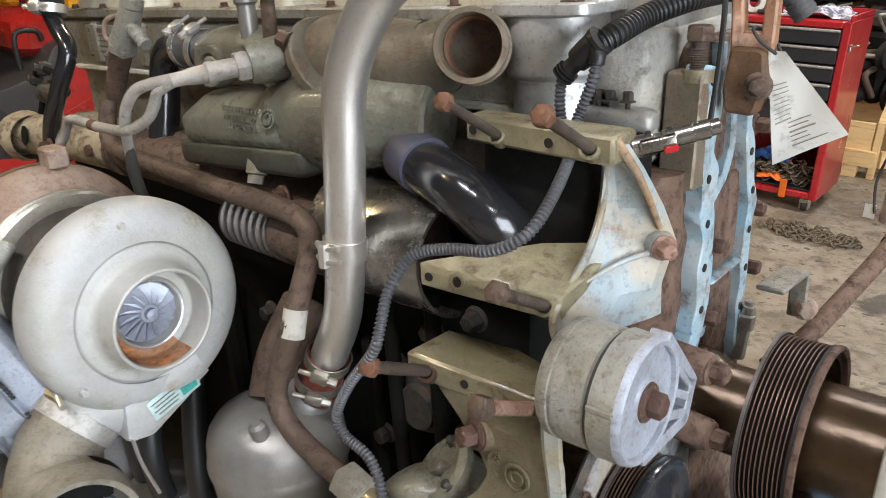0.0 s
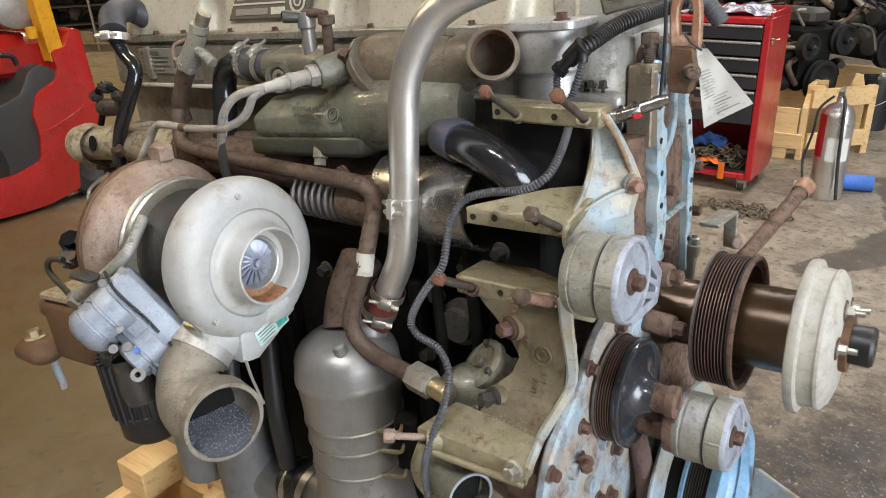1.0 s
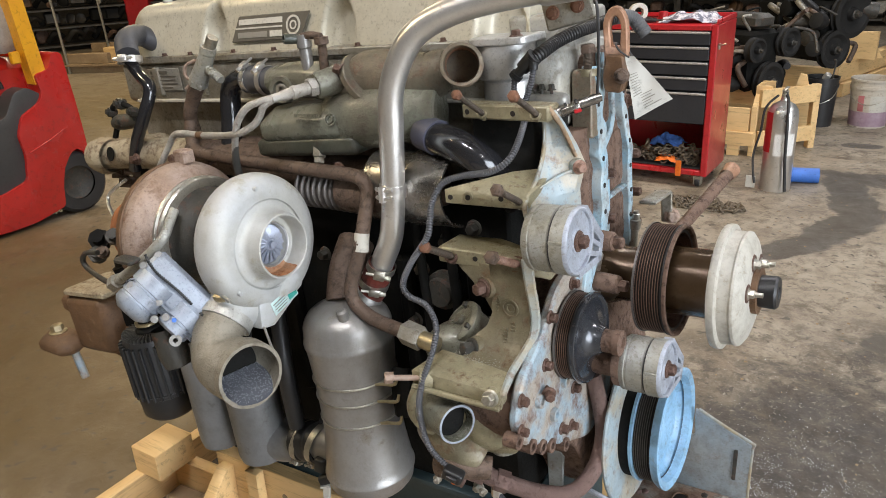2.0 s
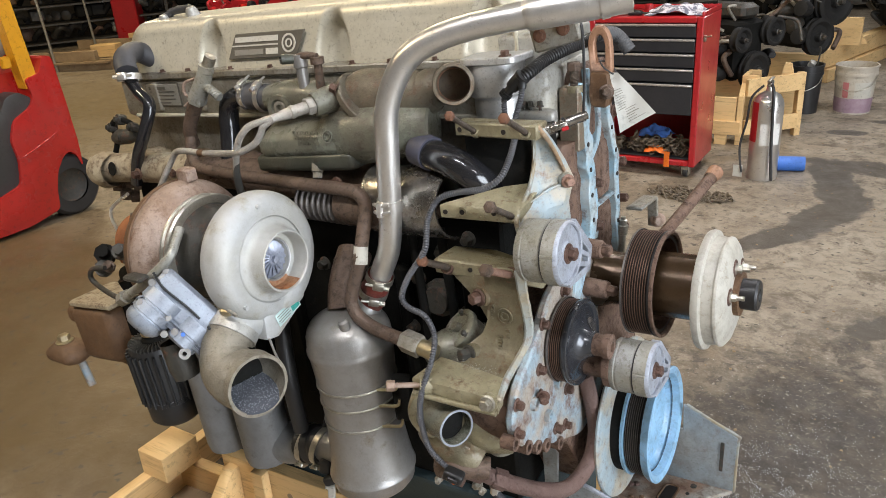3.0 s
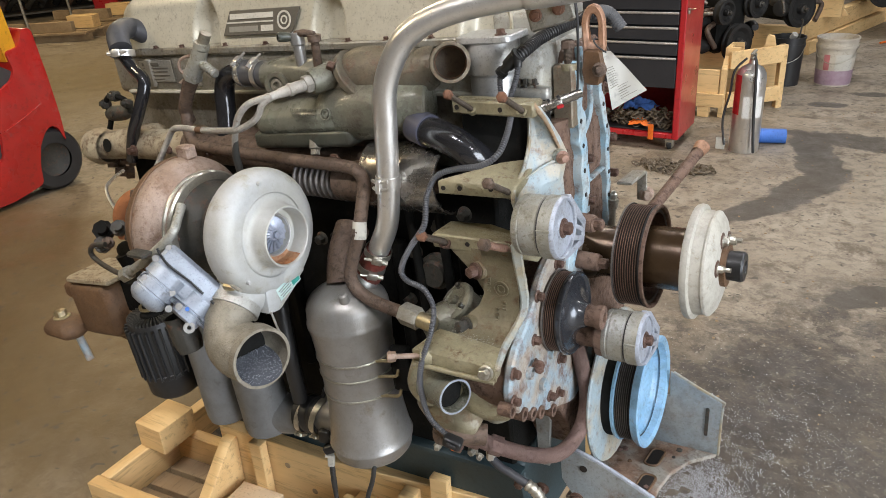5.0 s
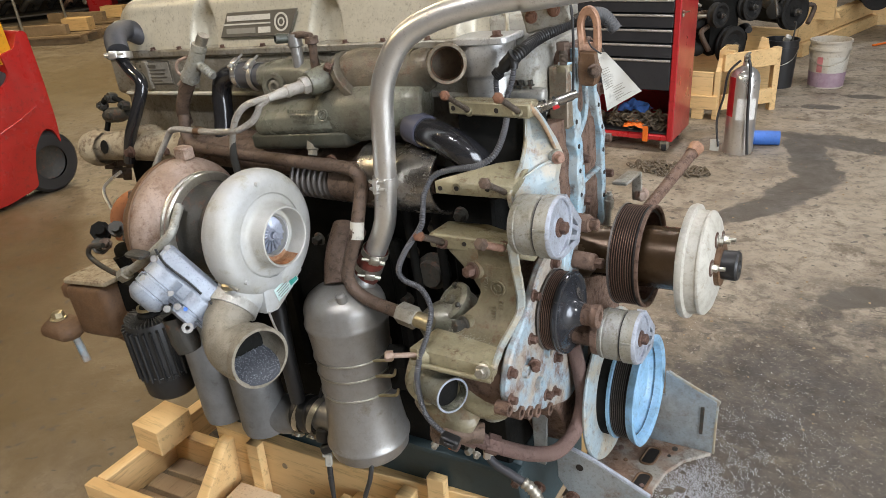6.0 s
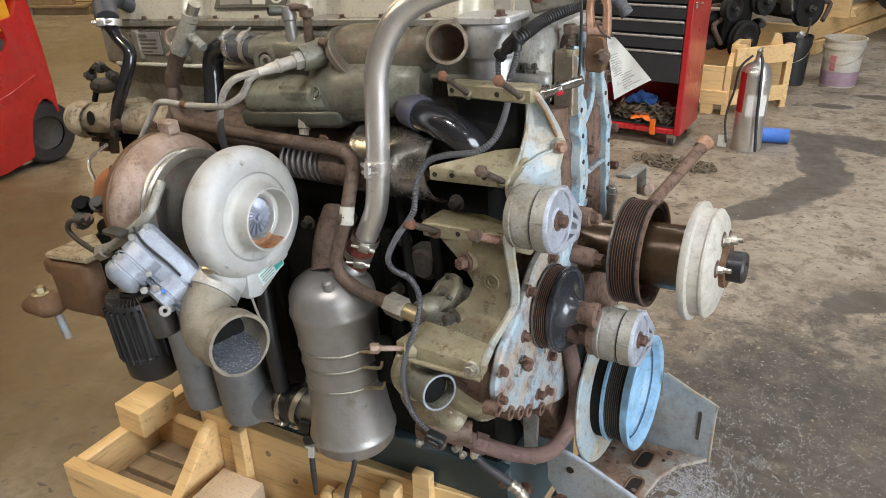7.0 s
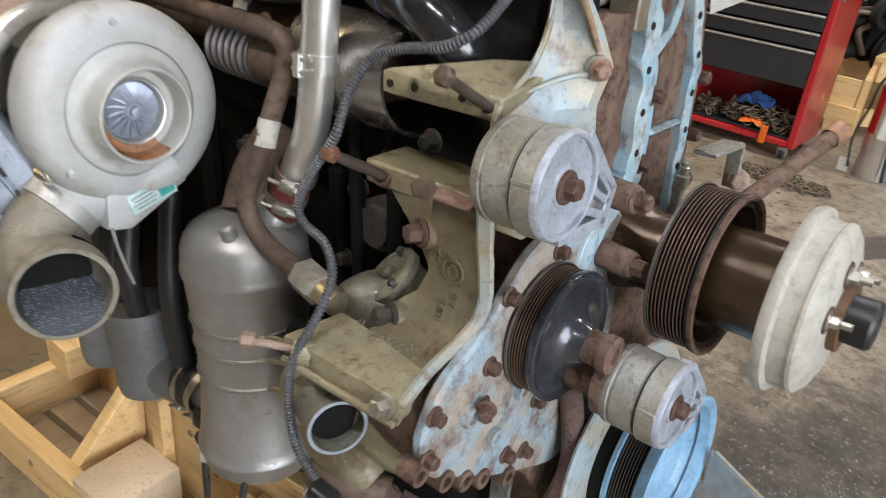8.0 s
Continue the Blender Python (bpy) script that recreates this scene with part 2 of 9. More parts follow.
    "fan_white": material("white_drum_paint", (0.51, 0.495, 0.44), (0.46, 0.435, 0.37), (0.32, 0.25, 0.17), 0.10, rough=0.45, bump=0.3, grain=140, big=9, rust_scale=30, pits=1.25),
    "fan_brown": material("oiled_brown_steel", (0.085, 0.053, 0.028), (0.13, 0.082, 0.045), rough=0.24, metal=0.45, bump=0.2, grain=90),
    "pump_black": material("glossy_dark_wheel", (0.040, 0.045, 0.055), (0.055, 0.058, 0.065), (0.10, 0.075, 0.055), 0.04, rough=0.2, metal=0.45, bump=0.06, grain=120, coat=0.5, grime=0.2),
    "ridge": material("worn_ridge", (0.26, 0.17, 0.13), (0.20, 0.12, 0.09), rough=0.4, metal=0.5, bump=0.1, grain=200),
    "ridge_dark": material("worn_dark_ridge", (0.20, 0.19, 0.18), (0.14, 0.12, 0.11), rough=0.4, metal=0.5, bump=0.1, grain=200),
    # near-black that puts the shade of grooves, holes and slots into the colour
    "groove": material("recess_shade_black", (0.012, 0.010, 0.009), (0.018, 0.013, 0.01), rough=0.6, bump=0.1),
    "teal": material("teal_pan_paint", (0.030, 0.050, 0.056), (0.045, 0.066, 0.070), rough=0.45, bump=0.3, grain=80, spec=0.3),
    "impeller": material("machined_blades", (0.42, 0.45, 0.54), (0.34, 0.37, 0.45), rough=0.42, metal=0.45, bump=0.1, grain=220),
    "label_bright": material("white_sticker", (0.80, 0.79, 0.75), (0.72, 0.71, 0.67), rough=0.5, bump=0),
    "label_white": material("paper_white", (0.52, 0.50, 0.44), (0.45, 0.43, 0.37), rough=0.7, bump=0.1, grain=60),
    "tag_white": material("tag_paper", (0.66, 0.65, 0.60), (0.58, 0.565, 0.51), rough=0.75, bump=0.15, grain=60, big=18),
    "label_teal": material("label_teal", (0.05, 0.36, 0.30), rough=0.5, bump=0),
    "label_pale": material("label_pale", (0.50, 0.62, 0.58), (0.44, 0.58, 0.56), rough=0.4, bump=0.05, grain=200),
    "plate_dark": material("plate_dark", (0.09, 0.08, 0.062), (0.12, 0.105, 0.08), rough=0.5, bump=0.15, grain=200),
    "plate_light": material("plate_light", (0.62, 0.59, 0.50), (0.5, 0.47, 0.4), rough=0.5, bump=0.05, grain=200),
    "plate_grey": material("plate_grey", (0.30, 0.285, 0.24), (0.24, 0.22, 0.18), rough=0.5, bump=0.1, grain=200),
    "ink": material("ink", (0.05, 0.05, 0.05), rough=0.8, bump=0),
    "wood": material("pine_board", (0.76, 0.535, 0.255), (0.66, 0.43, 0.19), (0.42, 0.25, 0.11), 0.13, rough=0.6, bump=0.3, grain=60, big=10, rust_scale=14, stretch=(0.10, 1.0, 1.0), grime=0.15),
    "wood_across": material("pine_board_across", (0.76, 0.535, 0.255), (0.66, 0.43, 0.19), (0.42, 0.25, 0.11), 0.13, rough=0.6, bump=0.3, grain=60, big=10, rust_scale=14, stretch=(1.0, 0.10, 1.0), grime=0.15),
    "wood_cut": material("pine_end_grain", (0.62, 0.48, 0.32), (0.54, 0.42, 0.29), rough=0.75, bump=0.4, grain=120),
    "wood_old": material("old_board", (0.34, 0.25, 0.15), (0.22, 0.15, 0.085), rough=0.8, bump=0.4, grain=60, stretch=(1.0, 0.15, 1.0)),
    "red": material("red_enamel", (0.45, 0.018, 0.022), (0.38, 0.015, 0.02), rough=0.3, bump=0.05, grain=40, coat=0.4),
    "forklift_red": material("forklift_red", (0.50, 0.018, 0.014), (0.42, 0.018, 0.014), (0.20, 0.03, 0.02), 0.06, rough=0.25, bump=0.04, grain=30, coat=0.6, big=2.5, rust_scale=5, grime=0.12),
    "yellow": material("yellow_paint", (0.75, 0.36, 0.015), (0.66, 0.30, 0.012), rough=0.4, bump=0.05, grain=40),
    "black_plastic": material("black_plastic", (0.012, 0.012, 0.013), (0.022, 0.022, 0.022), rough=0.42, bump=0.15, grain=90),
    "fin_grey": material("oily_fin", (0.075, 0.072, 0.062), (0.04, 0.038, 0.034), rough=0.5, bump=0.1, grain=90),
    "deck_grey": material("moulded_grey_plastic", (0.045, 0.045, 0.046), (0.065, 0.063, 0.06), rough=0.38, bump=0.15, grain=60, big=4),
    "drawer": material("drawer_black", (0.022, 0.023, 0.027), (0.032, 0.032, 0.036), rough=0.42, bump=0.05, grain=60),
    "silver_trim": material("brushed_trim", (0.62, 0.60, 0.55), rough=0.35, metal=0.6, bump=0.05),
    "orange": material("orange_strap", (0.85, 0.17, 0.01), rough=0.6, bump=0.1),
    "blue_cloth": material("blue_cloth", (0.03, 0.10, 0.32), (0.02, 0.06, 0.2), rough=0.85, bump=0.3, grain=50),
    "cloth": material("grey_rag", (0.62, 0.60, 0.64), (0.15, 0.15, 0.19), rough=0.9, bump=0.4, grain=50, big=22, spread=0.12),
    "chain": material("old_chain", (0.14, 0.11, 0.08), (0.2, 0.16, 0.11), rough=0.6, metal=0.3, bump=0.3),
    "bucket_white": material("dirty_white_plastic", (0.50, 0.46, 0.38), (0.40, 0.35, 0.28), rough=0.6, bump=0.1, grain=30),
    "bucket_label": material("faded_label", (0.24, 0.14, 0.19), (0.36, 0.27, 0.31), rough=0.6, bump=0.05, grain=16, big=12),
    "label_rose": material("faded_red_print", (0.42, 0.12, 0.13), (0.46, 0.20, 0.19), rough=0.6, bump=0.05, grain=16, big=14),
    "blue_plastic": material("blue_tube_plastic", (0.06, 0.19, 0.62), rough=0.5, bump=0.05),
    "grit_white": material("white_grit", (0.72, 0.73, 0.76), (0.60, 0.60, 0.62), rough=0.4, bump=0),
    "grit": material("metal_grit", (0.55, 0.56, 0.60), (0.35, 0.36, 0.40), rough=0.5, metal=0.2, bump=0.5, grain=260),
    "sleeve": material("grey_sleeve", (0.06, 0.06, 0.062), (0.09, 0.09, 0.09), rough=0.6, bump=0.3, grain=140),
    "wall": material("hall_wall", (0.17, 0.155, 0.13), (0.12, 0.105, 0.085), rough=0.85, bump=0.2, grain=12, big=0.8, dist=0.01),
    "roof": material("hall_roof", (0.22, 0.21, 0.19), (0.17, 0.16, 0.14), rough=0.85, bump=0.1, grain=8, big=0.6, dist=0.01),
}


def glow(name, colour, strength):
    m = bpy.data.materials.new(name)
    m.use_nodes = True
    b = m.node_tree.nodes["Principled BSDF"]
    b.inputs["Emission Color"].default_value, b.inputs["Emission Strength"].default_value = (*colour, 1), strength
    return m


M["tube_glow"] = glow("tube_glow", (1.0, 0.92, 0.78), 9.0)


# ---- geometry ----
class Geo:
    """A growing list of points and faces."""

    def __init__(self):
        self.v, self.f = [], []

    def add(self, verts, faces, m=None):
        k = len(self.v)
        for p in verts:
            p = Vector(p)
            self.v.append(tuple(m @ p) if m else tuple(p))
        self.f += [tuple(k + i for i in face) for face in faces]
        return self

    def box(self, centre, size, m=None, cut=0.0):
        """A box with its edges cut."""
        c, h = Vector(centre), Vector(size) * 0.5
        e = min(cut, h.x * 0.9, h.y * 0.9, h.z * 0.9)
        if e <= 0:
            vs = [(c.x + sx * h.x, c.y + sy * h.y, c.z + sz * h.z) for sz in (-1, 1) for sx, sy in ((-1, -1), (1, -1), (1, 1), (-1, 1))]
            return self.add(vs, [(3, 2, 1, 0), (4, 5, 6, 7), (0, 1, 5, 4), (1, 2, 6, 5), (2, 3, 7, 6), (3, 0, 4, 7)], m)
        ring = lambda hx, hy, z: [(c.x + x, c.y + y, z) for x, y in ((-hx + e, -hy), (hx - e, -hy), (hx, -hy + e), (hx, hy - e), (hx - e, hy), (-hx + e, hy), (-hx, hy - e), (-hx, -hy + e))]
        vs = ring(h.x - e, h.y - e, c.z - h.z) + ring(h.x, h.y, c.z - h.z + e) + ring(h.x, h.y, c.z + h.z - e) + ring(h.x - e, h.y - e, c.z + h.z)
        fs = [tuple(range(7, -1, -1)), tuple(range(24, 32))]
        for r in range(3):
            fs += [(8 * r + i, 8 * r + (i + 1) % 8, 8 * r + 8 + (i + 1) % 8, 8 * r + 8 + i) for i in range(8)]
        return self.add(vs, fs, m)

    def lathe(self, profile, origin, axis, n=40, turn=(0.0, 360.0)):
        """Rings (distance along the axis, radius) joined into a turned body; a radius of 0 closes it."""
        q = Vector(axis).to_track_quat("Z", "Y").to_matrix().to_4x4()
        m = Matrix.Translation(origin) @ q
        full = abs(turn[1] - turn[0]) >= 359.9
        cols = n if full else n + 1
        vs, fs = [], []
        for z, r in profile:
            for i in range(cols):
                a = radians(turn[0] + (turn[1] - turn[0]) * i / n)
                vs.append((r * math.cos(a), r * math.sin(a), z))
        for k in range(len(profile) - 1):
            for i in range(n):
                j = (i + 1) % cols
                fs.append((k * cols + i, k * cols + j, (k + 1) * cols + j, (k + 1) * cols + i))
        return self.add(vs, fs, m)

    def prism(self, outline, axis, lo, hi, m=None):
        """A flat outline pushed along one axis; outline in the two other axes, in cyclic order (x: yz, y: zx, z: xy)."""
        put = {"x": lambda a, b, d: (d, a, b), "y": lambda a, b, d: (b, d, a), "z": lambda a, b, d: (a, b, d)}[axis]
        n = len(outline)
        area = sum(outline[i][0] * outline[(i + 1) % n][1] - outline[(i + 1) % n][0] * outline[i][1] for i in range(n))
        pts = outline if area > 0 else outline[::-1]
        vs = [put(a, b, lo) for a, b in pts] + [put(a, b, hi) for a, b in pts]
        fs = [tuple(range(n - 1, -1, -1)), tuple(range(n, 2 * n))] + [(i, (i + 1) % n, n + (i + 1) % n, n + i) for i in range(n)]
        return self.add(vs, fs, m)

    def tube(self, points, r, n=16, steps=8, ridge=0.0, pitch=0.006, hollow=0.0, caps=True):
        """A round tube along a smooth curve through the points; r may be a list, ridge makes it corrugated, hollow gives it a wall."""
        P = [Vector(p) for p in points]
        R = r if isinstance(r, (list, tuple)) else [r] * len(P)
        line, rad = [], []
        for i in range(len(P) - 1):
            a, b, c, d = P[max(i - 1, 0)], P[i], P[i + 1], P[min(i + 2, len(P) - 1)]
            for k in range(steps):
                t = k / steps
                line.append(0.5 * ((2 * b) + (c - a) * t + (2 * a - 5 * b + 4 * c - d) * t * t + (3 * b - a - 3 * c + d) * t ** 3))
                rad.append(R[i] + (R[i + 1] - R[i]) * t)
        line.append(P[-1])
        rad.append(R[-1])
        if ridge:
            total = sum((line[i + 1] - line[i]).length for i in range(len(line) - 1))
            count = max(8, int(total / pitch * 4))
            dense, drad, i, at = [], [], 0, 0.0
            for k in range(count + 1):
                s = total * k / count
                while i < len(line) - 2 and at + (line[i + 1] - line[i]).length < s:
                    at += (line[i + 1] - line[i]).length
                    i += 1
                t = min(1.0, (s - at) / max(1e-9, (line[i + 1] - line[i]).length))
                dense.append(line[i].lerp(line[i + 1], t))
                drad.append(rad[i] + (rad[i + 1] - rad[i]) * t + (ridge if k % 4 in (1, 2) else 0.0))
            line, rad = dense, drad
        tang = [(line[min(i + 1, len(line) - 1)] - line[max(i - 1, 0)]).normalized() for i in range(len(line))]
        side = tang[0].orthogonal().normalized()
        vs, fs = [], []
        for i, p in enumerate(line):
            side = (side - tang[i] * side.dot(tang[i])).normalized()
            up = tang[i].cross(side)
            vs += [p + (side * math.cos(2 * math.pi * j / n) + up * math.sin(2 * math.pi * j / n)) * rad[i] for j in range(n)]
        m = len(line)
        for i in range(m - 1):
            fs += [(i * n + j, i * n + (j + 1) % n, (i + 1) * n + (j + 1) % n, (i + 1) * n + j) for j in range(n)]
        if hollow:
            k = len(vs)
            for i, p in enumerate(line):
                vs += [p + (Vector(vs[i * n + j]) - p) * (1 - hollow / rad[i]) for j in range(n)]
            for i in range(m - 1):
                fs += [(k + (i + 1) * n + j, k + (i + 1) * n + (j + 1) % n, k + i * n + (j + 1) % n, k + i * n + j) for j in range(n)]
            fs += [(j, k + j, k + (j + 1) % n, (j + 1) % n) for j in range(n)]
            e = (m - 1) * n
            fs += [(e + (j + 1) % n, k + e + (j + 1) % n, k + e + j, e + j) for j in range(n)]
        elif caps:
            fs += [tuple(range(n - 1, -1, -1)), tuple((m - 1) * n + j for j in range(n))]
        return self.add(vs, fs)

    def mesh(self, name, mat, bevel=0.0, sharp=38.0, segments=1):
        me = bpy.data.meshes.new(name)
        me.from_pydata(self.v, [], self.f)
        me.validate()
        if bevel:
            bm = bmesh.new()
            bm.from_mesh(me)
            bmesh.ops.remove_doubles(bm, verts=bm.verts, dist=1e-5)
            bmesh.ops.dissolve_degenerate(bm, edges=bm.edges, dist=1e-5)
            bmesh.ops.recalc_face_normals(bm, faces=bm.faces)
            edges = [e for e in bm.edges if e.is_contiguous and e.calc_face_angle(0) > radians(28)]
            bmesh.ops.bevel(bm, geom=edges, offset=bevel, segments=segments, affect="EDGES", profile=0.6, clamp_overlap=True)
            bm.to_mesh(me)
            bm.free()
        me.polygons.foreach_set("use_smooth", [True] * len(me.polygons))
        me.set_sharp_from_angle(angle=radians(sharp))
        me.materials.append(M[mat] if isinstance(mat, str) else mat)
        return me


def part(name, geo, mat, parent=None, label="", bevel=0.0, sharp=38.0, segments=1):
    """One mesh object from a Geo, under a thing or under a part."""
    while parent and parent.parent and parent.parent.parent:
        parent = parent.parent
    ob = new(name, geo if isinstance(geo, bpy.types.Mesh) else geo.mesh(name, mat, bevel, sharp, segments))
    ob.parent = parent
    return tagged(ob, label)


def thing(name, label, category, m=None, group="", kind=""):
    ob = new(name)
    ob.empty_display_size = 0.05
    if m:
        ob.matrix_world = m
    return tagged(ob, label, category, group, kind)


def aim(at, axis):
    """The pose of a small part whose z points along the axis."""
    return Matrix.Translation(at) @ Vector(axis).to_track_quat("Z", "Y").to_matrix().to_4x4()


_bolts = {}


def bolt(at, axis, r, parent, mat="rust", head=0.7, shank=0.0, name="bolt", washer=True, label=""):
    """A hexagon bolt whose washer lies at the point, with its head along the axis; shank is a length of bare thread behind it."""
    mat = "rust_bolt" if mat == "rust" else mat
    r *= 0.86
    key = (round(r, 4), mat, head, round(shank, 3), washer)
    if key not in _bolts:
        g = Geo()
        z = 0.0
        if shank:
            g.lathe([(0, 0), (0, r * 0.5), (shank, r * 0.5), (shank, 0)], (0, 0, 0), (0, 0, 1), 12)
            z = shank
        if washer:
            g.lathe([(z, 0), (z, r * 1.42), (z + r * 0.14, r * 1.42), (z + r * 0.30, r * 1.12), (z + r * 0.30, 0)], (0, 0, 0), (0, 0, 1), 20)
            z += r * 0.28
        h = r * 2 * head
        g.lathe([(z, 0), (z, r), (z + h * 0.80, r), (z + h * 0.93, r * 0.92), (z + h, r * 0.74), (z + h, 0)], (0, 0, 0), (0, 0, 1), 6)
        _bolts[key] = g.mesh("bolt", mat, sharp=25)
    while parent.parent and parent.parent.parent:
        parent = parent.parent
    ob = new(name, _bolts[key])
    ob.parent = parent
    ob.matrix_basis = aim(at, axis) @ pose(0, 0, 0, 0, 0, (hash((round(at[0] * 997), round(at[2] * 991))) % 60))
    return tagged(ob, label)


def long_bolt(seat, axis, length, parent, r=0.0058, head=0.0092, mat="stud", head_mat="orange_bolt", collar="bracket"):
    """A long threaded bolt standing out of a boss: collar, shank with its thread, and a hexagon head at the far end."""
    d = Vector(axis).normalized()
    seat = Vector(seat)
    while parent.parent and parent.parent.parent:
        parent = parent.parent
    ring = Geo().lathe([(-0.010, 0.0), (-0.010, r * 2.1), (0.001, r * 1.95), (0.0015, r * 1.35), (-0.003, r * 1.2), (-0.003, 0)], seat, d, 20)
    part("bolt_boss", ring, collar, parent)
    prof = [(-0.004, 0.0)]
    k = 0
    z = -0.002
    while z < length * 0.80:
        prof.append((z, r * (1.0 if k % 2 else 0.90)))
        z += 0.0011
        k += 1
    prof += [(length, r * 0.96), (length, 0.0)]
    part("bolt_shank", Geo().lathe(prof, seat, d, 14), mat, parent, "dark threaded shank")
    h = head * 1.15
    top = Geo().lathe([(0, 0), (0, head * 0.93), (h * 0.06, head), (h * 0.80, head), (h * 0.93, head * 0.93), (h, head * 0.78), (h, 0)], seat + d * length, d, 6)
    part("bolt_head", top, head_mat, parent, "small orange-rusted hexagon head")


def clamp_band(parent, centre, axis, r, width=0.012, screw=(0, -1, 0), mat="steel", name="hose_clamp"):
    """A worm-drive band with its screw housing."""
    a = Vector(axis).normalized()
    g = Geo().lathe([(-width / 2, r), (-width / 2, r + 0.0015), (width / 2, r + 0.0015), (width / 2, r)], centre, a, 36)
    s = (Vector(screw) - a * Vector(screw).dot(a)).normalized()
    t = a.cross(s)
    c = Vector(centre) + s * (r + 0.006)
    m = Matrix((t, a, s)).transposed().to_4x4()
    m.translation = c
    g.box((0, 0, 0), (0.020, width * 1.15, 0.010), m, 0.002)
    g.lathe([(0.008, 0), (0.008, 0.0048), (0.020, 0.0048), (0.020, 0)], c, t, 6)
    g.lathe([(-0.024, 0), (-0.024, 0.0028), (-0.008, 0.0028)], c, t, 8)
    return part(name, g, mat, parent)


# ---- the hall ----
def floor_material():
    """Concrete with oil soaked in at several scales, a damp dark patch at the engine's front, pale dust, and warm light
    and forklift shade painted at the left.
    """
    m = bpy.data.materials.new("oily_concrete")
    m.use_nodes = True
    n, l = m.node_tree.nodes, m.node_tree.links
    bsdf = n["Principled BSDF"]
    co = n.new("ShaderNodeTexCoord")

    def clouds(scale, detail, rough, lo, hi):
        t = n.new("ShaderNodeTexNoise")
        t.inputs["Scale"].default_value, t.inputs["Detail"].default_value, t.inputs["Roughness"].default_value = scale, detail, rough
        t.inputs["Distortion"].default_value = 0.4
        l.new(co.outputs["Object"], t.inputs["Vector"])
        r = n.new("ShaderNodeMapRange")
        r.inputs["From Min"].default_value, r.inputs["From Max"].default_value = lo, hi
        l.new(t.outputs["Fac"], r.inputs["Value"])
        return r.outputs["Result"]

    def mix(fac, a, b, mode="MIX"):
        t = n.new("ShaderNodeMix")
        t.data_type, t.blend_type = "RGBA", mode
        l.new(fac, t.inputs["Factor"])
        for socket, c in ((t.inputs["A"], a), (t.inputs["B"], b)):
            if isinstance(c, tuple):
                socket.default_value = (*c, 1)
            else:
                l.new(c, socket)
        return t.outputs["Result"]

    def patch(x, y, turn, rx, ry, lo, hi, scale=3.0):
        """An oval patch with a ragged edge, for stains and for painted light and shade."""
        mp = n.new("ShaderNodeMapping")
        mp.vector_type = "TEXTURE"
        mp.inputs["Location"].default_value = (x, y, 0)
        mp.inputs["Rotation"].default_value = (0, 0, radians(turn))
        mp.inputs["Scale"].default_value = (rx, ry, 4.0)
        l.new(co.outputs["Object"], mp.inputs["Vector"])
        gr = n.new("ShaderNodeTexGradient")
        gr.gradient_type = "SPHERICAL"
        l.new(mp.outputs["Vector"], gr.inputs["Vector"])
        add = n.new("ShaderNodeMath")
        l.new(gr.outputs["Fac"], add.inputs[0])
        l.new(clouds(scale, 8, 0.7, 0.3, 1.4), add.inputs[1])
        r = n.new("ShaderNodeMapRange")
        r.inputs["From Min"].default_value, r.inputs["From Max"].default_value = lo, hi
        l.new(add.outputs[0], r.inputs["Value"])
        return r.outputs["Result"]

    wide, mid, small, dust = clouds(0.7, 6, 0.62, 0.36, 0.64), clouds(4.2, 8, 0.68, 0.38, 0.66), clouds(17.0, 9, 0.74, 0.47, 0.70), clouds(150.0, 4, 0.6, 0.68, 0.80)
    c = mix(wide, (0.30, 0.25, 0.18), (0.205, 0.160, 0.105))
    c = mix(mid, c, (0.355, 0.31, 0.245), "MIX")
    c = mix(clouds(1.9, 9, 0.72, 0.50, 0.68), c, (0.12, 0.092, 0.062))
    soak = patch(1.05, 1.2, 38, 1.7, 1.1, 0.42, 0.95, 2.2)
    c = mix(soak, c, (0.100, 0.083, 0.063))

    def both(a, b):
        t = n.new("ShaderNodeMath")
        t.operation = "MULTIPLY"
        l.new(a, t.inputs[0])
        l.new(b, t.inputs[1])
        return t.outputs[0]

    near = patch(0.95, 1.2, 38, 1.9, 1.3, 0.28, 0.60, 2.2)
    c = mix(both(near, clouds(3.1, 11, 0.78, 0.47, 0.58)), c, (0.050, 0.041, 0.031))
    c = mix(both(near, clouds(13.0, 10, 0.75, 0.50, 0.60)), c, (0.062, 0.051, 0.038))
    c = mix(clouds(9.0, 10, 0.75, 0.56, 0.72), c, (0.30, 0.262, 0.20))
    c = mix(clouds(5.5, 10, 0.75, 0.53, 0.62), c, (0.125, 0.098, 0.066))
    c = mix(small, c, (0.105, 0.083, 0.058))
    # yellow-brown tint painted for the warm lamp light at the far left
    c = mix(patch(-6.6, 3.7, 30, 5.2, 2.8, 0.25, 1.05), c, (0.200, 0.150, 0.078))
    # dark brown floor tone with the forklift's shade painted in
    c = mix(patch(-2.4, 0.6, 15, 3.4, 2.2, 0.22, 0.80), c, (0.118, 0.083, 0.040))
    c = mix(both(patch(0.72, 1.42, 60, 0.62, 0.34, 0.34, 0.62, 5.0), clouds(11.0, 10, 0.78, 0.40, 0.56)), c, (0.048, 0.040, 0.032))
    c = mix(both(patch(1.00, 1.02, 25, 0.75, 0.42, 0.38, 0.70, 4.0), clouds(15.0, 10, 0.78, 0.44, 0.60)), c, (0.055, 0.046, 0.037))
    c = mix(both(near, clouds(60.0, 6, 0.7, 0.58, 0.68)), c, (0.30, 0.27, 0.22))
    c = mix(clouds(24.0, 2, 0.4, 0.655, 0.70), c, (0.080, 0.066, 0.048))
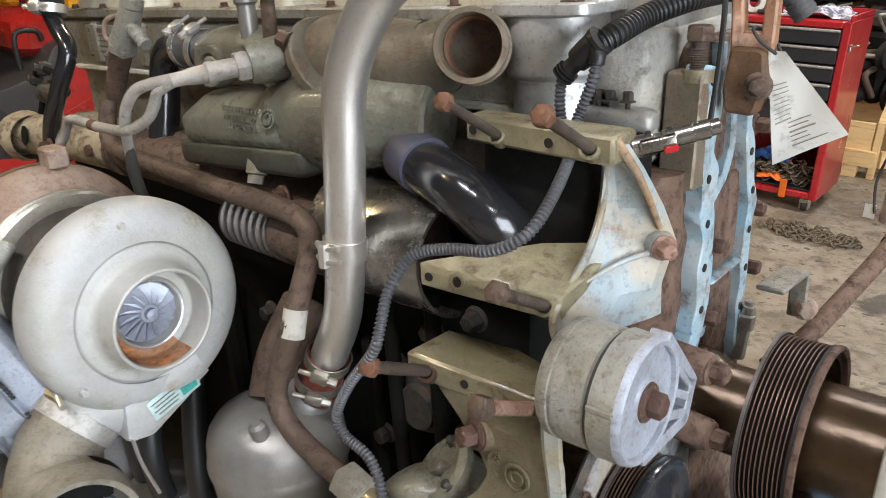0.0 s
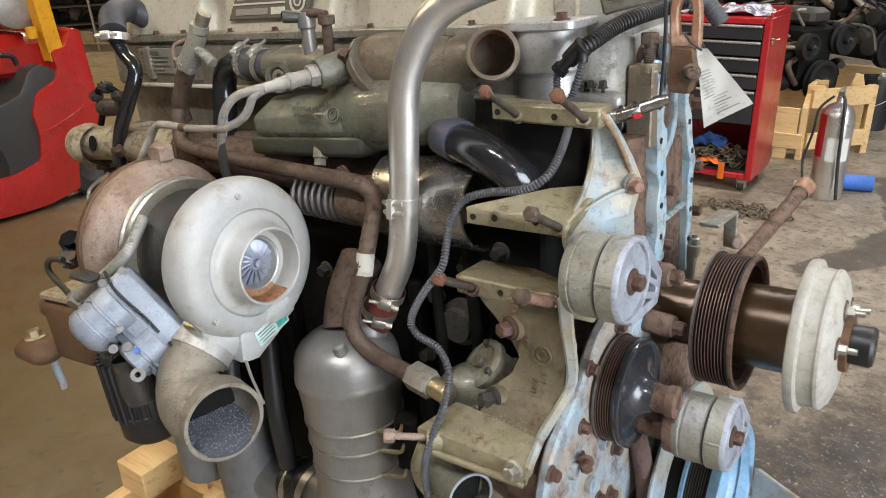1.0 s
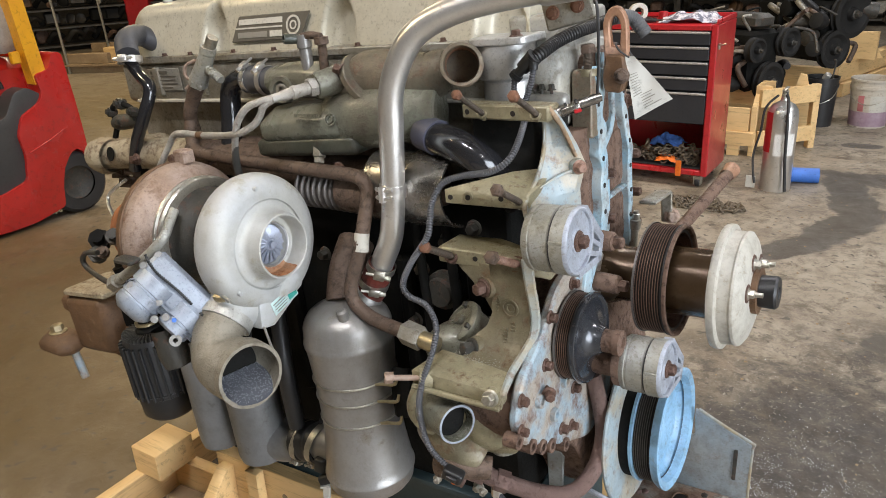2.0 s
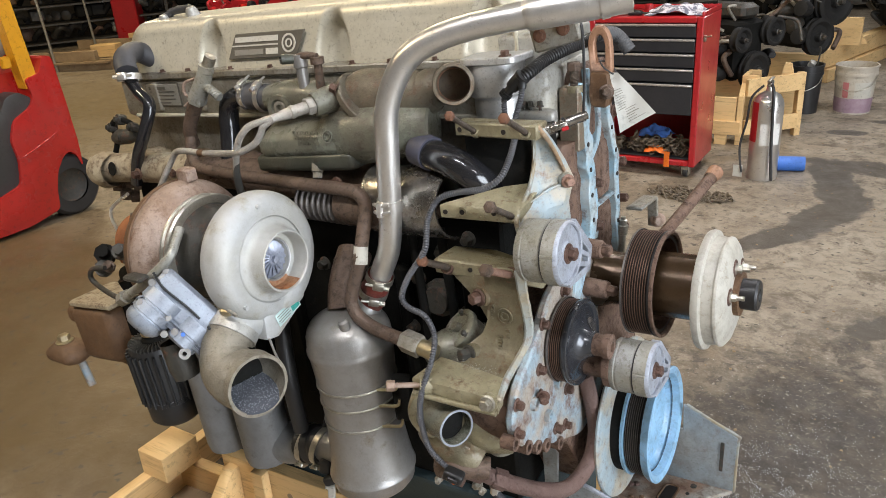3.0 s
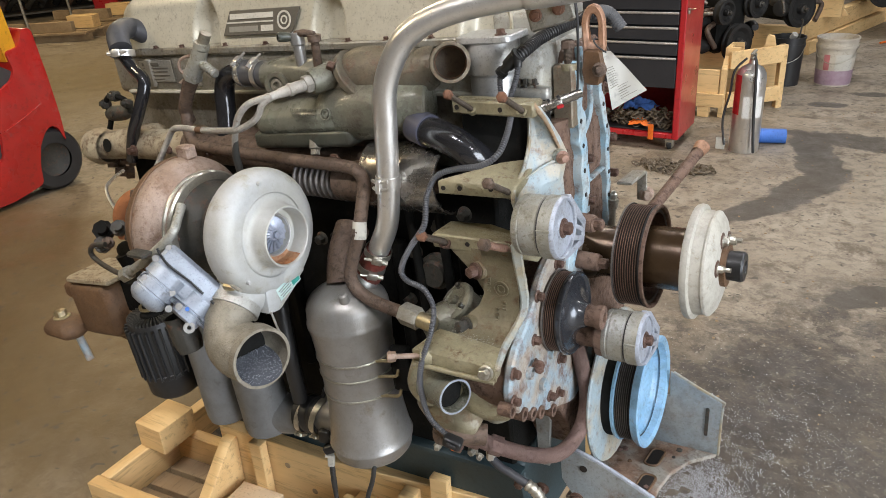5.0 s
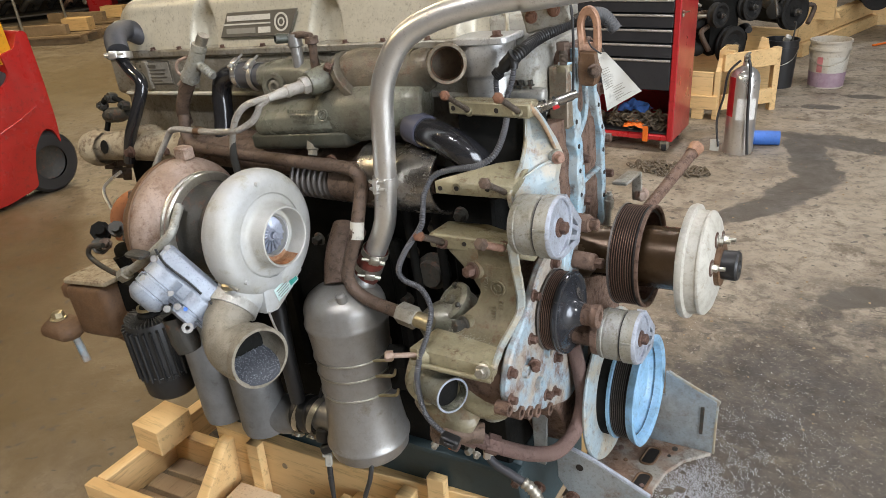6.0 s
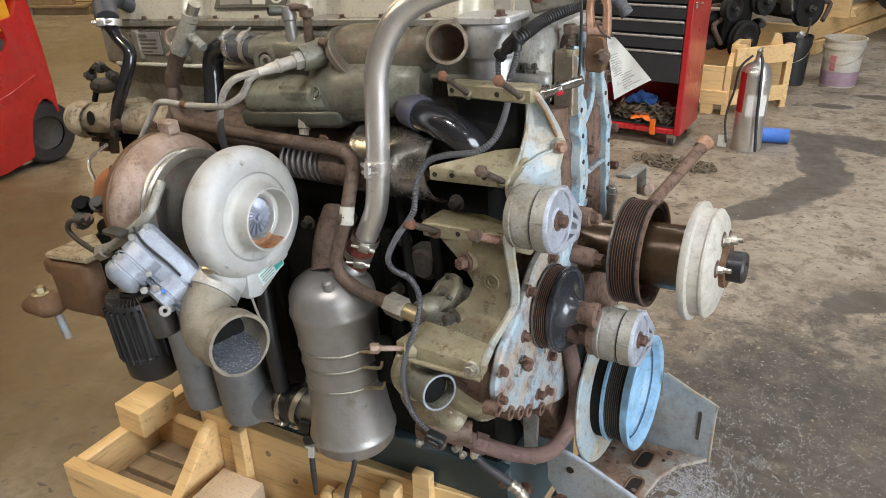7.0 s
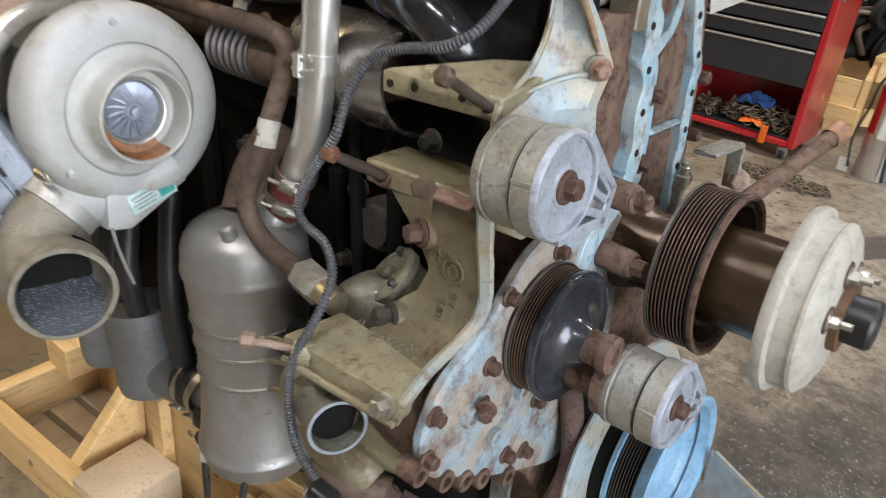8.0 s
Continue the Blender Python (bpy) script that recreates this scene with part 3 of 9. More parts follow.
    for x, y, turn, rx, ry in ((0.42, 3.00, 55, 0.50, 0.15), (0.60, 3.40, 68, 0.56, 0.19), (0.60, 3.80, 102, 0.56, 0.19), (0.51, 4.15, 105, 0.42, 0.19), (0.95, 4.28, -8, 0.95, 0.24), (0.50, 5.17, 5, 0.20, 0.11), (0.77, 5.56, 8, 0.24, 0.10), (0.95, 2.2, 40, 0.25, 0.13)):
        c = mix(patch(x, y, turn, rx, ry, 0.47, 0.58, 6.0), c, (0.080, 0.067, 0.050))
    c = mix(dust, c, (0.38, 0.34, 0.28))
    l.new(c, bsdf.inputs["Base Color"])
    rr = n.new("ShaderNodeMapRange")
    rr.inputs["To Min"].default_value, rr.inputs["To Max"].default_value = 0.38, 0.72
    l.new(mid, rr.inputs["Value"])
    l.new(rr.outputs["Result"], bsdf.inputs["Roughness"])
    b = n.new("ShaderNodeBump")
    b.inputs["Strength"].default_value, b.inputs["Distance"].default_value = 0.25, 0.004
    l.new(small, b.inputs["Height"])
    l.new(b.outputs["Normal"], bsdf.inputs["Normal"])
    return m


X0, X1, Y0, Y1 = -19.0, DOOR_X, -6.0, 17.0
T = 0.25
M["floor"] = floor_material()
g = Geo()
g.box(((X0 + X1) / 2, (Y0 + Y1) / 2, -0.1), (X1 - X0 + 2 * T, Y1 - Y0 + 2 * T, 0.2))
tagged(part("floor", g, "floor"), "worn brown-grey concrete floor with oil stains", "floor", kind="structure")
for nm, c, s in (("wall_north", ((X0 + X1) / 2, Y1 + T / 2, CEILING_Z / 2), (X1 - X0, T, CEILING_Z)), ("wall_south", ((X0 + X1) / 2, Y0 - T / 2, CEILING_Z / 2), (X1 - X0, T, CEILING_Z)),
                 ("wall_west", (X0 - T / 2, (Y0 + Y1) / 2, CEILING_Z / 2), (T, Y1 - Y0 + 2 * T, CEILING_Z))):
    tagged(part(nm, Geo().box(c, s), "wall"), "plain grimy workshop wall", "wall", kind="structure")
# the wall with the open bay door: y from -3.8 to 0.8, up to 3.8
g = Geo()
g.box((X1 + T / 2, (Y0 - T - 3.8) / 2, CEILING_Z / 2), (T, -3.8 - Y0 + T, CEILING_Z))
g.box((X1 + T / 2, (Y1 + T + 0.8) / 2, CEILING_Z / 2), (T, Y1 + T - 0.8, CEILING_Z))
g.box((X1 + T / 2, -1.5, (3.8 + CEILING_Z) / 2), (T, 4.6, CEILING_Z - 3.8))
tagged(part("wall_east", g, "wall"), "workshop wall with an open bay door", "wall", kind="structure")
g = Geo().box(((X0 + X1) / 2, (Y0 + Y1) / 2, CEILING_Z + 0.1), (X1 - X0 + 2 * T, Y1 - Y0 + 2 * T, 0.2))
tagged(part("ceiling", g, "roof"), "plain workshop ceiling", "ceiling", kind="structure")
g = Geo().box((50.0, 0.0, -0.16), (85.0, 120.0, 0.1))
tagged(part("ground", g, "floor"), "concrete yard outside the bay door", "ground", kind="structure")
for lx, ly in LAMP_SPOTS:
    lamp = thing("tube_light_fitting", "long ceiling tube light fitting", "ceiling light", Matrix.Translation((lx, ly, CEILING_Z)), "tube lights under the ceiling")
    part("housing", Geo().box((0, 0, -0.04), (1.6, 0.3, 0.08), None, 0.01), "roof", lamp)
    part("diffuser", Geo().box((0, 0, -0.10), (1.5, 0.2, 0.03), None, 0.008), "tube_glow", lamp, "glowing diffuser")


# ---- the engine: its own axes, x along the crankshaft to the front, nose a little up ----
TILT_UP, CRANK = 3.677, (0.030, 0.4169, 0.5689)
ENGINE = pose(*CRANK, 0, -TILT_UP, 0)
engine = thing("diesel_engine", "large used diesel engine with worn blue, grey and rusty parts", "engine", ENGINE)


def smooth01(t):
    t = max(0.0, min(1.0, t))
    return t * t * (3 - 2 * t)


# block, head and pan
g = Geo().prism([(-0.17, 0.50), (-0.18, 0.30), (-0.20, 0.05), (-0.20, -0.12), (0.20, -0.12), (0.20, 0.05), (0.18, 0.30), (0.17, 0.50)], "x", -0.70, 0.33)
# block and ribs: the shade behind the side parts is in their near-black colour
block = part("cylinder_block", g, "dark", engine, "oily cast iron cylinder block, coloured near-black for its shade", bevel=0.006)
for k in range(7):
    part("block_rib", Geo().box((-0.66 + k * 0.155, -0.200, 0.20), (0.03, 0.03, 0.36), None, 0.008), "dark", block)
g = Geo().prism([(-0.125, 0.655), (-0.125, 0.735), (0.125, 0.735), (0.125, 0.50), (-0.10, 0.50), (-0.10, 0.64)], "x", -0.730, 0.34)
head = part("cylinder_head", g, "alu_dull", engine, "grey cylinder head with cast ribs", bevel=0.004)
for k in range(6):
    part("head_rib", Geo().box((-0.60 + k * 0.155, -0.122, 0.695), (0.028, 0.02, 0.07), None, 0.005), "alu_dull", head)
part("gasket_strip", Geo().box((-0.18, -0.125, 0.652), (1.03, 0.012, 0.008), None, 0.002), "plate_light", head, "pale gasket strip")
g = Geo().prism([(-0.19, -0.12), (0.19, -0.12), (0.16, -0.36), (-0.16, -0.36)], "x", -0.66, 0.34)
part("oil_pan", g, "teal", engine, "dark teal oil pan", bevel=0.01)
g = Geo().box((0.0, -0.205, -0.125), (0.70, 0.03, 0.018), None, 0.004)
part("pan_rail", g, "teal", engine)

# valve cover with its scooped pockets
POCKETS = [(-0.395, 0.046), (-0.045, 0.046), (0.30, 0.046)]


def cover_point(x, s, end):
    """A point of the cover's skin; s runs from the flange on one side over the top to the other."""
    side = -1 if s < 0.5 else 1
    u = min(1.0, (0.5 - abs(s - 0.5)) * 2)
    if u < 0.55:
        t = u / 0.55
        y, z = 0.118 - 0.020 * t, 0.752 + 0.078 * t
    elif u < 0.75:
        t = (u - 0.55) / 0.2 * math.pi / 2
        y, z = 0.098 - 0.030 * (1 - math.cos(t)), 0.830 + 0.034 * math.sin(t)
    else:
        t = (u - 0.75) / 0.25
        y, z = 0.068 * (1 - t), 0.864 + 0.008 * t
    for px, half in POCKETS:
        if side < 0:
            deep = 1 - ((x - px) / half) ** 2 - (u / 0.70) ** 2.4
            if deep > 0:
                y -= 0.042 * smooth01(deep * 1.25)
    y *= 1 - 0.25 * end
    z -= 0.05 * end * u
    return (x, side * y, z)


xs = np.linspace(-0.705, 0.345, 263)
us = np.linspace(0, 1, 81)
verts, faces = [], []
for x in xs:
    near = max(0.0, 0.75 - (x + 0.705) / 0.08, 1 - (0.345 - x) / 0.05)
    verts += [cover_point(float(x), float(s), near ** 1.6) for s in us]
n = len(us)
for i in range(len(xs) - 1):
    faces += [(i * n + j, i * n + j + 1, (i + 1) * n + j + 1, (i + 1) * n + j) for j in range(n - 1)]
faces += [tuple(range(n)), tuple(range((len(xs) - 1) * n + n - 1, (len(xs) - 1) * n - 1, -1))]
cover = part("valve_cover", Geo().add(verts, [f[::-1] for f in faces]), "cover", engine, "pale grey-cream aluminium valve cover", sharp=50)
g = Geo().prism([(-0.132, 0.736), (-0.132, 0.752), (0.132, 0.752), (0.132, 0.736)], "x", -0.735, 0.355)
part("cover_flange", g, "alu_dull", cover, bevel=0.003)
for k, x in enumerate((-0.66, -0.56, -0.47, -0.33, -0.21, -0.12, 0.01, 0.10, 0.20)):
    bolt((x, -0.124, 0.752), (0, 0, 1), 0.006, cover, "rust", 0.5)

for x in (-0.600, -0.500):
    part("cover_lug", Geo().lathe([(0, 0.0), (0, 0.020), (0.028, 0.013), (0.034, 0.010), (0.034, 0)], (x, -0.045, 0.842 if x < -0.55 else 0.852), (0, -0.25, 1), 16), "alu", cover)
part("cover_handle", Geo().tube([(-0.595, -0.045, 0.870), (-0.575, -0.04, 0.880), (-0.525, -0.04, 0.882), (-0.502, -0.045, 0.878)], 0.009, 10), "hose_grey", cover, "dark grip between two lugs")

# name plate: plain bars for its lettering
PLATE = Matrix.Translation((-0.222, -0.1108, 0.796)) @ pose(0, 0, 0, 90 - 14, 0, 0)
g = Geo().prism([(-0.112, -0.026), (0.088, -0.026), (0.112, 0.026), (-0.09, 0.026)], "z", 0.0, 0.0035, PLATE)
plate = part("name_plate", g, "plate_dark", engine, "dark brown name plate with pale raised bars", bevel=0.002)
for u, v, w, h in ((-0.025, 0.013, 0.125, 0.011), (-0.030, 0.0005, 0.135, 0.003), (0.020, -0.013, 0.034, 0.012)):
    part("raised_bar", Geo().box((u, v, 0.004), (w, h, 0.0016), PLATE), "plate_light", plate)
part("raised_bar", Geo().box((-0.048, -0.013, 0.004), (0.085, 0.011, 0.0012), PLATE), "plate_grey", plate)
c = PLATE @ Vector((0.068, 0.001, 0.004))
nrm = PLATE.to_3x3() @ Vector((0, 0, 1))
g = Geo().lathe([(0, 0.015), (0.0012, 0.015), (0.0012, 0.019), (0, 0.019)], c, nrm, 30)
g.lathe([(0, 0.006), (0.0012, 0.006), (0.0012, 0.009), (0, 0.009)], c, nrm, 20)
part("emblem_ring", g, "plate_light", plate)
g = Geo().box((-0.575, -0.1265, 0.700), (0.115, 0.003, 0.050), None, 0.001)
part("plate_edge", Geo().box((-0.575, -0.1255, 0.700), (0.121, 0.003, 0.056), None, 0.001), "plate_dark", engine)
dplate = part("data_plate", g, "plate_grey", engine, "small tan data plate with dark bars")
g = Geo()
for k, (w, h) in enumerate(((0.06, 0.007), (0.09, 0.002), (0.085, 0.002), (0.09, 0.002), (0.07, 0.002))):
    g.box((-0.62 + w / 2, -0.1288, 0.716 - k * 0.0085), (w, 0.0014, h))
part("printed_bars", g, "plate_dark", dplate)

# breather hose at the back and the black drain tube
g = Geo().tube([(-0.60, -0.085, 0.765), (-0.635, -0.12, 0.800), (-0.605, -0.18, 0.795), (-0.575, -0.205, 0.765)], [0.024, 0.0245, 0.0245, 0.0245], 20)
breather = part("breather_elbow", g, "hose_grey", engine, "dark grey rubber breather elbow")
clamp_band(breather, (-0.571, -0.206, 0.756), (0.1, -0.2, -1), 0.0250, 0.014, (0.5, -1, 0))
g = Geo().tube([(-0.570, -0.206, 0.75), (-0.545, -0.21, 0.725), (-0.505, -0.22, 0.695), (-0.520, -0.24, 0.639), (-0.555, -0.25, 0.581), (-0.585, -0.25, 0.52)], 0.0135, 18)
part("breather_tube", g, "glossy_black", engine, "glossy black bent breather tube")

# injector coolant riser
g = Geo().tube([(-0.30, -0.195, 0.79), (-0.318, -0.197, 0.765)], 0.012, 14)
riser = part("riser_pipe", g, "zinc", engine)
g = Geo().tube([(-0.316, -0.197, 0.772), (-0.322, -0.198, 0.760)], 0.0165, 12, 2)
g.tube([(-0.322, -0.198, 0.760), (-0.345, -0.20, 0.728), (-0.368, -0.2, 0.702)], [0.0155, 0.018, 0.0195], 16)
g.tube([(-0.362, -0.2, 0.709), (-0.370, -0.2, 0.700)], 0.0215, 6, 2)
g.tube([(-0.335, -0.2, 0.735), (-0.285, -0.207, 0.708)], 0.0078, 12, 4, ridge=0.0022, pitch=0.008)
part("riser_body", g, "drum", riser, "grey cast fitting")
g = Geo().tube([(-0.372, -0.2, 0.698), (-0.395, -0.2, 0.668), (-0.416, -0.2, 0.634), (-0.425, -0.19, 0.60)], [0.0175, 0.0150, 0.0145, 0.0140], 16)
part("riser_foot", g, "rust_tube", riser, "brown stained pipe")
part("riser_clip", Geo().tube([(-0.352, -0.205, 0.748), (-0.378, -0.212, 0.740), (-0.384, -0.214, 0.720), (-0.372, -0.212, 0.706), (-0.392, -0.214, 0.692)], 0.0034, 8), "rust_pale", riser, "rusty wire clip")

# exhaust manifold behind the turbo
g = Geo().tube([(-0.72, -0.235, 0.545), (-0.60, -0.220, 0.55), (-0.47, -0.208, 0.548), (-0.40, -0.204, 0.547)], [0.034, 0.036, 0.037, 0.037], 20)
g.lathe([(-0.03, 0.0), (-0.03, 0.038), (0.0, 0.045), (0.03, 0.038)], (-0.70, -0.24, 0.545), (1, 0, 0), 24)
manifold = part("exhaust_manifold", g, "cream_iron", engine, "cream scaled exhaust manifold with brown rust")
g = Geo().tube([(-0.41, -0.204, 0.547), (-0.30, -0.20, 0.544), (-0.10, -0.20, 0.535), (0.10, -0.19, 0.53)], [0.036, 0.036, 0.036, 0.035], 20)
g.tube([(-0.412, -0.204, 0.547), (-0.392, -0.204, 0.547)], 0.041, 20)
part("manifold_pipe", g, "rust_tube", manifold, "dark brown front length")
for k in range(5):
    part("port_flange", Geo().box((-0.60 + 0.16 * k, -0.170, 0.545), (0.075, 0.055, 0.075), None, 0.012), "cream_iron" if k < 2 else "rust_tube", manifold)
# flat near-black disc painted for the shade inside the port
part("manifold_port", Geo().lathe([(0, 0), (0, 0.016), (0.002, 0.016), (0.002, 0)], (-0.645, -0.262, 0.556), (-0.1, -1, 0.2), 18), "dark", manifold)
g = Geo().tube([(-0.07, -0.235, 0.51), (0.06, -0.235, 0.505)], 0.032, 20, 4, ridge=0.006, pitch=0.014)
part("bellows", g, "ridge_dark", manifold, "dark ribbed bellows")
g = Geo().tube([(0.03, -0.24, 0.51), (0.10, -0.235, 0.51), (0.16, -0.22, 0.515), (0.22, -0.20, 0.53)], [0.035, 0.042, 0.045, 0.045], 22)
part("shield_pipe", g, "rust_tube", manifold, "brown stained crossover pipe")
outer = [(-0.205 + 0.066 * math.cos(radians(a)), 0.515 + 0.066 * math.sin(radians(a))) for a in range(85, 266, 12)]
inner = [(-0.205 + 0.062 * math.cos(radians(a)), 0.515 + 0.062 * math.sin(radians(a))) for a in range(265, 84, -12)]
g = Geo()
n, xs5 = len(outer), [0.095, 0.12, 0.15, 0.19, 0.23, 0.262]
vs = []
for k, x in enumerate(xs5):
    dent = 1 + 0.10 * noise.noise(Vector((x * 22, 1.3, 0)))
    vs += [(x + 0.006 * noise.noise(Vector((y * 12, z * 12, k))), -0.205 + (y + 0.205) * dent, 0.515 + (z - 0.515) * dent) for y, z in outer + inner]
fs = [tuple(range(2 * n - 1, -1, -1)), tuple(2 * n * (len(xs5) - 1) + j for j in range(2 * n))]
for k in range(len(xs5) - 1):
    fs += [(2 * n * k + j, 2 * n * k + (j + 1) % (2 * n), 2 * n * (k + 1) + (j + 1) % (2 * n), 2 * n * (k + 1) + j) for j in range(2 * n)]
part("heat_shield", Geo().add(vs, fs), "shield", manifold, "shiny dented heat shield", sharp=60)

# bolts and lines on the dark side of the block
for x, z in ((0.16, 0.36), (0.22, 0.42), (0.26, 0.30), (0.13, 0.25), (0.20, 0.20), (0.28, 0.45), (-0.08, 0.36), (-0.02, 0.25), (0.24, 0.12)):
    bolt((x, -0.205, z), (0, -1, 0), 0.012, block, "iron")
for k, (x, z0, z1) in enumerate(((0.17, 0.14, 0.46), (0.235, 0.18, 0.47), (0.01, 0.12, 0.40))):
    # lines share the block's near-black, shade put into the colour
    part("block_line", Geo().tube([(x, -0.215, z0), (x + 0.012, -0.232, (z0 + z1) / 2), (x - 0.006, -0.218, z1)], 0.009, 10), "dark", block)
g = Geo().lathe([(0, 0.0), (0, 0.036), (0.018, 0.036), (0.020, 0.028), (0.030, 0.026), (0.030, 0)], (0.205, -0.200, 0.325), (0, -1, 0), 22)
part("core_cover", g, "iron", block)

# ---- coolant manifold casting and its neck ----
g = Geo().box((0, 0, 0), (0.245, 0.13, 0.078), pose(-0.055, -0.185, 0.622, 0, -4, 0), 0.026)
g.tube([(0.0, -0.19, 0.63), (0.07, -0.195, 0.635), (0.14, -0.185, 0.640), (0.21, -0.165, 0.64)], [0.052, 0.056, 0.052, 0.046], 24)
casting = part("coolant_manifold", g, "grey_green", engine, "grey-green cast coolant manifold with brown stains", bevel=0.004)
# skirt shade is painted: darker than the casting above it
part("manifold_skirt", Geo().box((0, 0, 0), (0.250, 0.114, 0.034), pose(-0.050, -0.190, 0.588, 0, -3, 0), 0.006), "skirt", casting, "green lower flange, coloured dark for its shade", bevel=0.002)
g = Geo().tube([(-0.155, -0.185, 0.700), (-0.10, -0.19, 0.705), (-0.03, -0.19, 0.70), (0.02, -0.19, 0.685)], [0.028, 0.031, 0.034, 0.036], 18)
g.lathe([(-0.02, 0.02), (0.0, 0.026), (0.016, 0.024), (0.016, 0.016), (0.010, 0.014), (0.010, 0)], (-0.10, -0.218, 0.69), (0.2, -1, 0.1), 20)
g.lathe([(-0.05, 0.026), (-0.006, 0.0225), (0.0, 0.0205), (0.0, 0)], (0.008, -0.2500, 0.7005), (-0.38, -0.92, -0.10), 24)
part("manifold_branch", g, "grey_green", casting, bevel=0.0)
g = Geo().lathe([(0.004, 0.0), (0.004, 0.013), (0.013, 0.0125), (0.0145, 0.011), (0.0145, 0.0062), (0.010, 0.0055), (0.010, 0)], (-0.10, -0.218, 0.69), (0.2, -1, 0.1), 18)
part("pipe_plug", g, "alu_dull", casting, "dull steel plug with a socket")
g = Geo().tube([(0.02, -0.175, 0.665), (0.07, -0.17, 0.70), (0.14, -0.165, 0.700), (0.190, -0.158, 0.700), (0.210, -0.154, 0.707), (0.222, -0.150, 0.709)], [0.044, 0.048, 0.044, 0.040, 0.037, 0.032], 26)
neck = part("outlet_neck", g, "neck", engine, "brown stained coolant neck")
NECK = Vector((0.51, -0.84, 0.16)).normalized()
g = Geo().lathe([(-0.075, 0.024), (-0.06, 0.033), (-0.030, 0.0335), (-0.022, 0.0335), (-0.020, 0.0355), (-0.014, 0.0355), (-0.012, 0.0325), (-0.002, 0.0325), (0.000, 0.0345), (0.012, 0.0348), (0.014, 0.0338), (0.0145, 0.0290), (0.010, 0.0278), (-0.05, 0.0272), (-0.06, 0.0)], (0.277, -0.193, 0.7215), NECK, 44)
part("neck_ring", g, "neck_rim", neck, "pale machined ring, rusty inside")
g = Geo().lathe([(0, 0.0266), (0.048, 0.0268)], Vector((0.277, -0.193, 0.7215)) - NECK * 0.05, NECK, 30)
part("neck_bore", g, "eye_tan", neck, "rust inside the neck")
part("neck_dark", Geo().lathe([(0, 0.0), (0, 0.0268)], Vector((0.277, -0.193, 0.7215)) - NECK * 0.048, NECK, 30), "neck", neck)
g = Geo().lathe([(-0.007, 0.0), (-0.007, 0.060), (0.007, 0.060), (0.007, 0.0)], (0.070, -0.178, 0.694), (1.0, 0.02, 0.75), 36)
part("neck_flange", g, "neck", casting, bevel=0.002)
bolt((0.048, -0.222, 0.722), (-0.9, -0.4, 0.5), 0.010, casting, "rust")


def skin(z):
    """The front of the casting at a height, where its upper edge rounds back."""
    dz = max(0.0, min(0.022, z - 0.634))
    return -0.2245 - math.sqrt(0.026 ** 2 - dz ** 2)


for r0, r1 in ((0.0095, 0.0115), (0.0055, 0.0070)):
    part("cast_ring", Geo().lathe([(-0.002, r0), (0.0012, r0), (0.0016, (r0 + r1) / 2), (0.0012, r1), (-0.002, r1)], (0.030, skin(0.640) - 0.0005, 0.642), (0.05, -1, 0.30), 24), "grey_green", casting)
rng = random.Random(91)
for k in range(3):
    x = -0.058 + 0.006 * k
    z = 0.6475 - k * 0.0095
    while x < 0.010:
        w = rng.choice((0.0022, 0.0034, 0.0040, 0.0048))
        m = pose(x + w / 2, skin(z) - 0.0002, z, -18 if k == 0 else -8, 0, 0)
        g = Geo().box((-w / 2 + 0.0006, 0, 0), (0.0012, 0.0022, 0.0062), m).box((0, 0, 0.0024 * rng.choice((-1, 1))), (w, 0.0022, 0.0013), m)
        part("cast_bar", g, "grey_green", casting)
        x += w + 0.0024
g = Geo().lathe([(0, 0.0), (0, 0.013), (0.018, 0.013), (0.02, 0.010), (0.03, 0.010), (0.03, 0)], (-0.02, -0.235, 0.588), (0.1, -0.4, -1), 6)
part("drain_plug", g, "alu_dull", casting)

# temperature senders on the casting
sender = part("sensor_stub", Geo().lathe([(-0.03, 0.011), (0.025, 0.011), (0.028, 0.014), (0.05, 0.014), (0.05, 0)], (-0.045, -0.205, 0.735), (0, 0, 1), 16), "cooler", engine, "grey sensor with a blue plug")
part("sensor_plug", Geo().lathe([(0.0, 0.0085), (0.024, 0.0095), (0.028, 0.008), (0.028, 0.006), (0.014, 0.0055), (0.014, 0)], (-0.052, -0.21, 0.778), (-0.5, -0.85, 0.12), 16), "skirt", sender, "dark green plug")
g = Geo().lathe([(-0.03, 0.009), (0.03, 0.008), (0.032, 0.013), (0.044, 0.013), (0.044, 0)], (-0.005, -0.205, 0.735), (0.05, 0, 1), 12)
g.tube([(-0.003, -0.205, 0.779), (-0.025, -0.207, 0.783), (-0.045, -0.208, 0.781)], 0.007, 10)
part("rusty_sensor", g, "rust_tube", sender)

# short hose with two clamps, then the black tube downwards
g = Geo().tube([(-0.150, -0.185, 0.700), (-0.20, -0.178, 0.702), (-0.245, -0.172, 0.703)], 0.027, 20)
short = part("short_hose", g, "loom", engine, "short rubber hose with two clamps")
clamp_band(short, (-0.180, -0.182, 0.701), (1, -0.1, 0), 0.0275, 0.013, (0.1, -0.5, 1), "steel")
clamp_band(short, (-0.232, -0.174, 0.703), (1, -0.1, 0), 0.0275, 0.013, (0.1, -0.5, 1), "steel")
g = Geo().tube([(-0.225, -0.174, 0.703), (-0.262, -0.171, 0.705), (-0.295, -0.172, 0.692), (-0.309, -0.175, 0.660), (-0.308, -0.185, 0.61), (-0.312, -0.2, 0.545)], 0.0215, 18)
part("black_bypass_tube", g, "glossy_black", engine, "glossy black bypass tube")

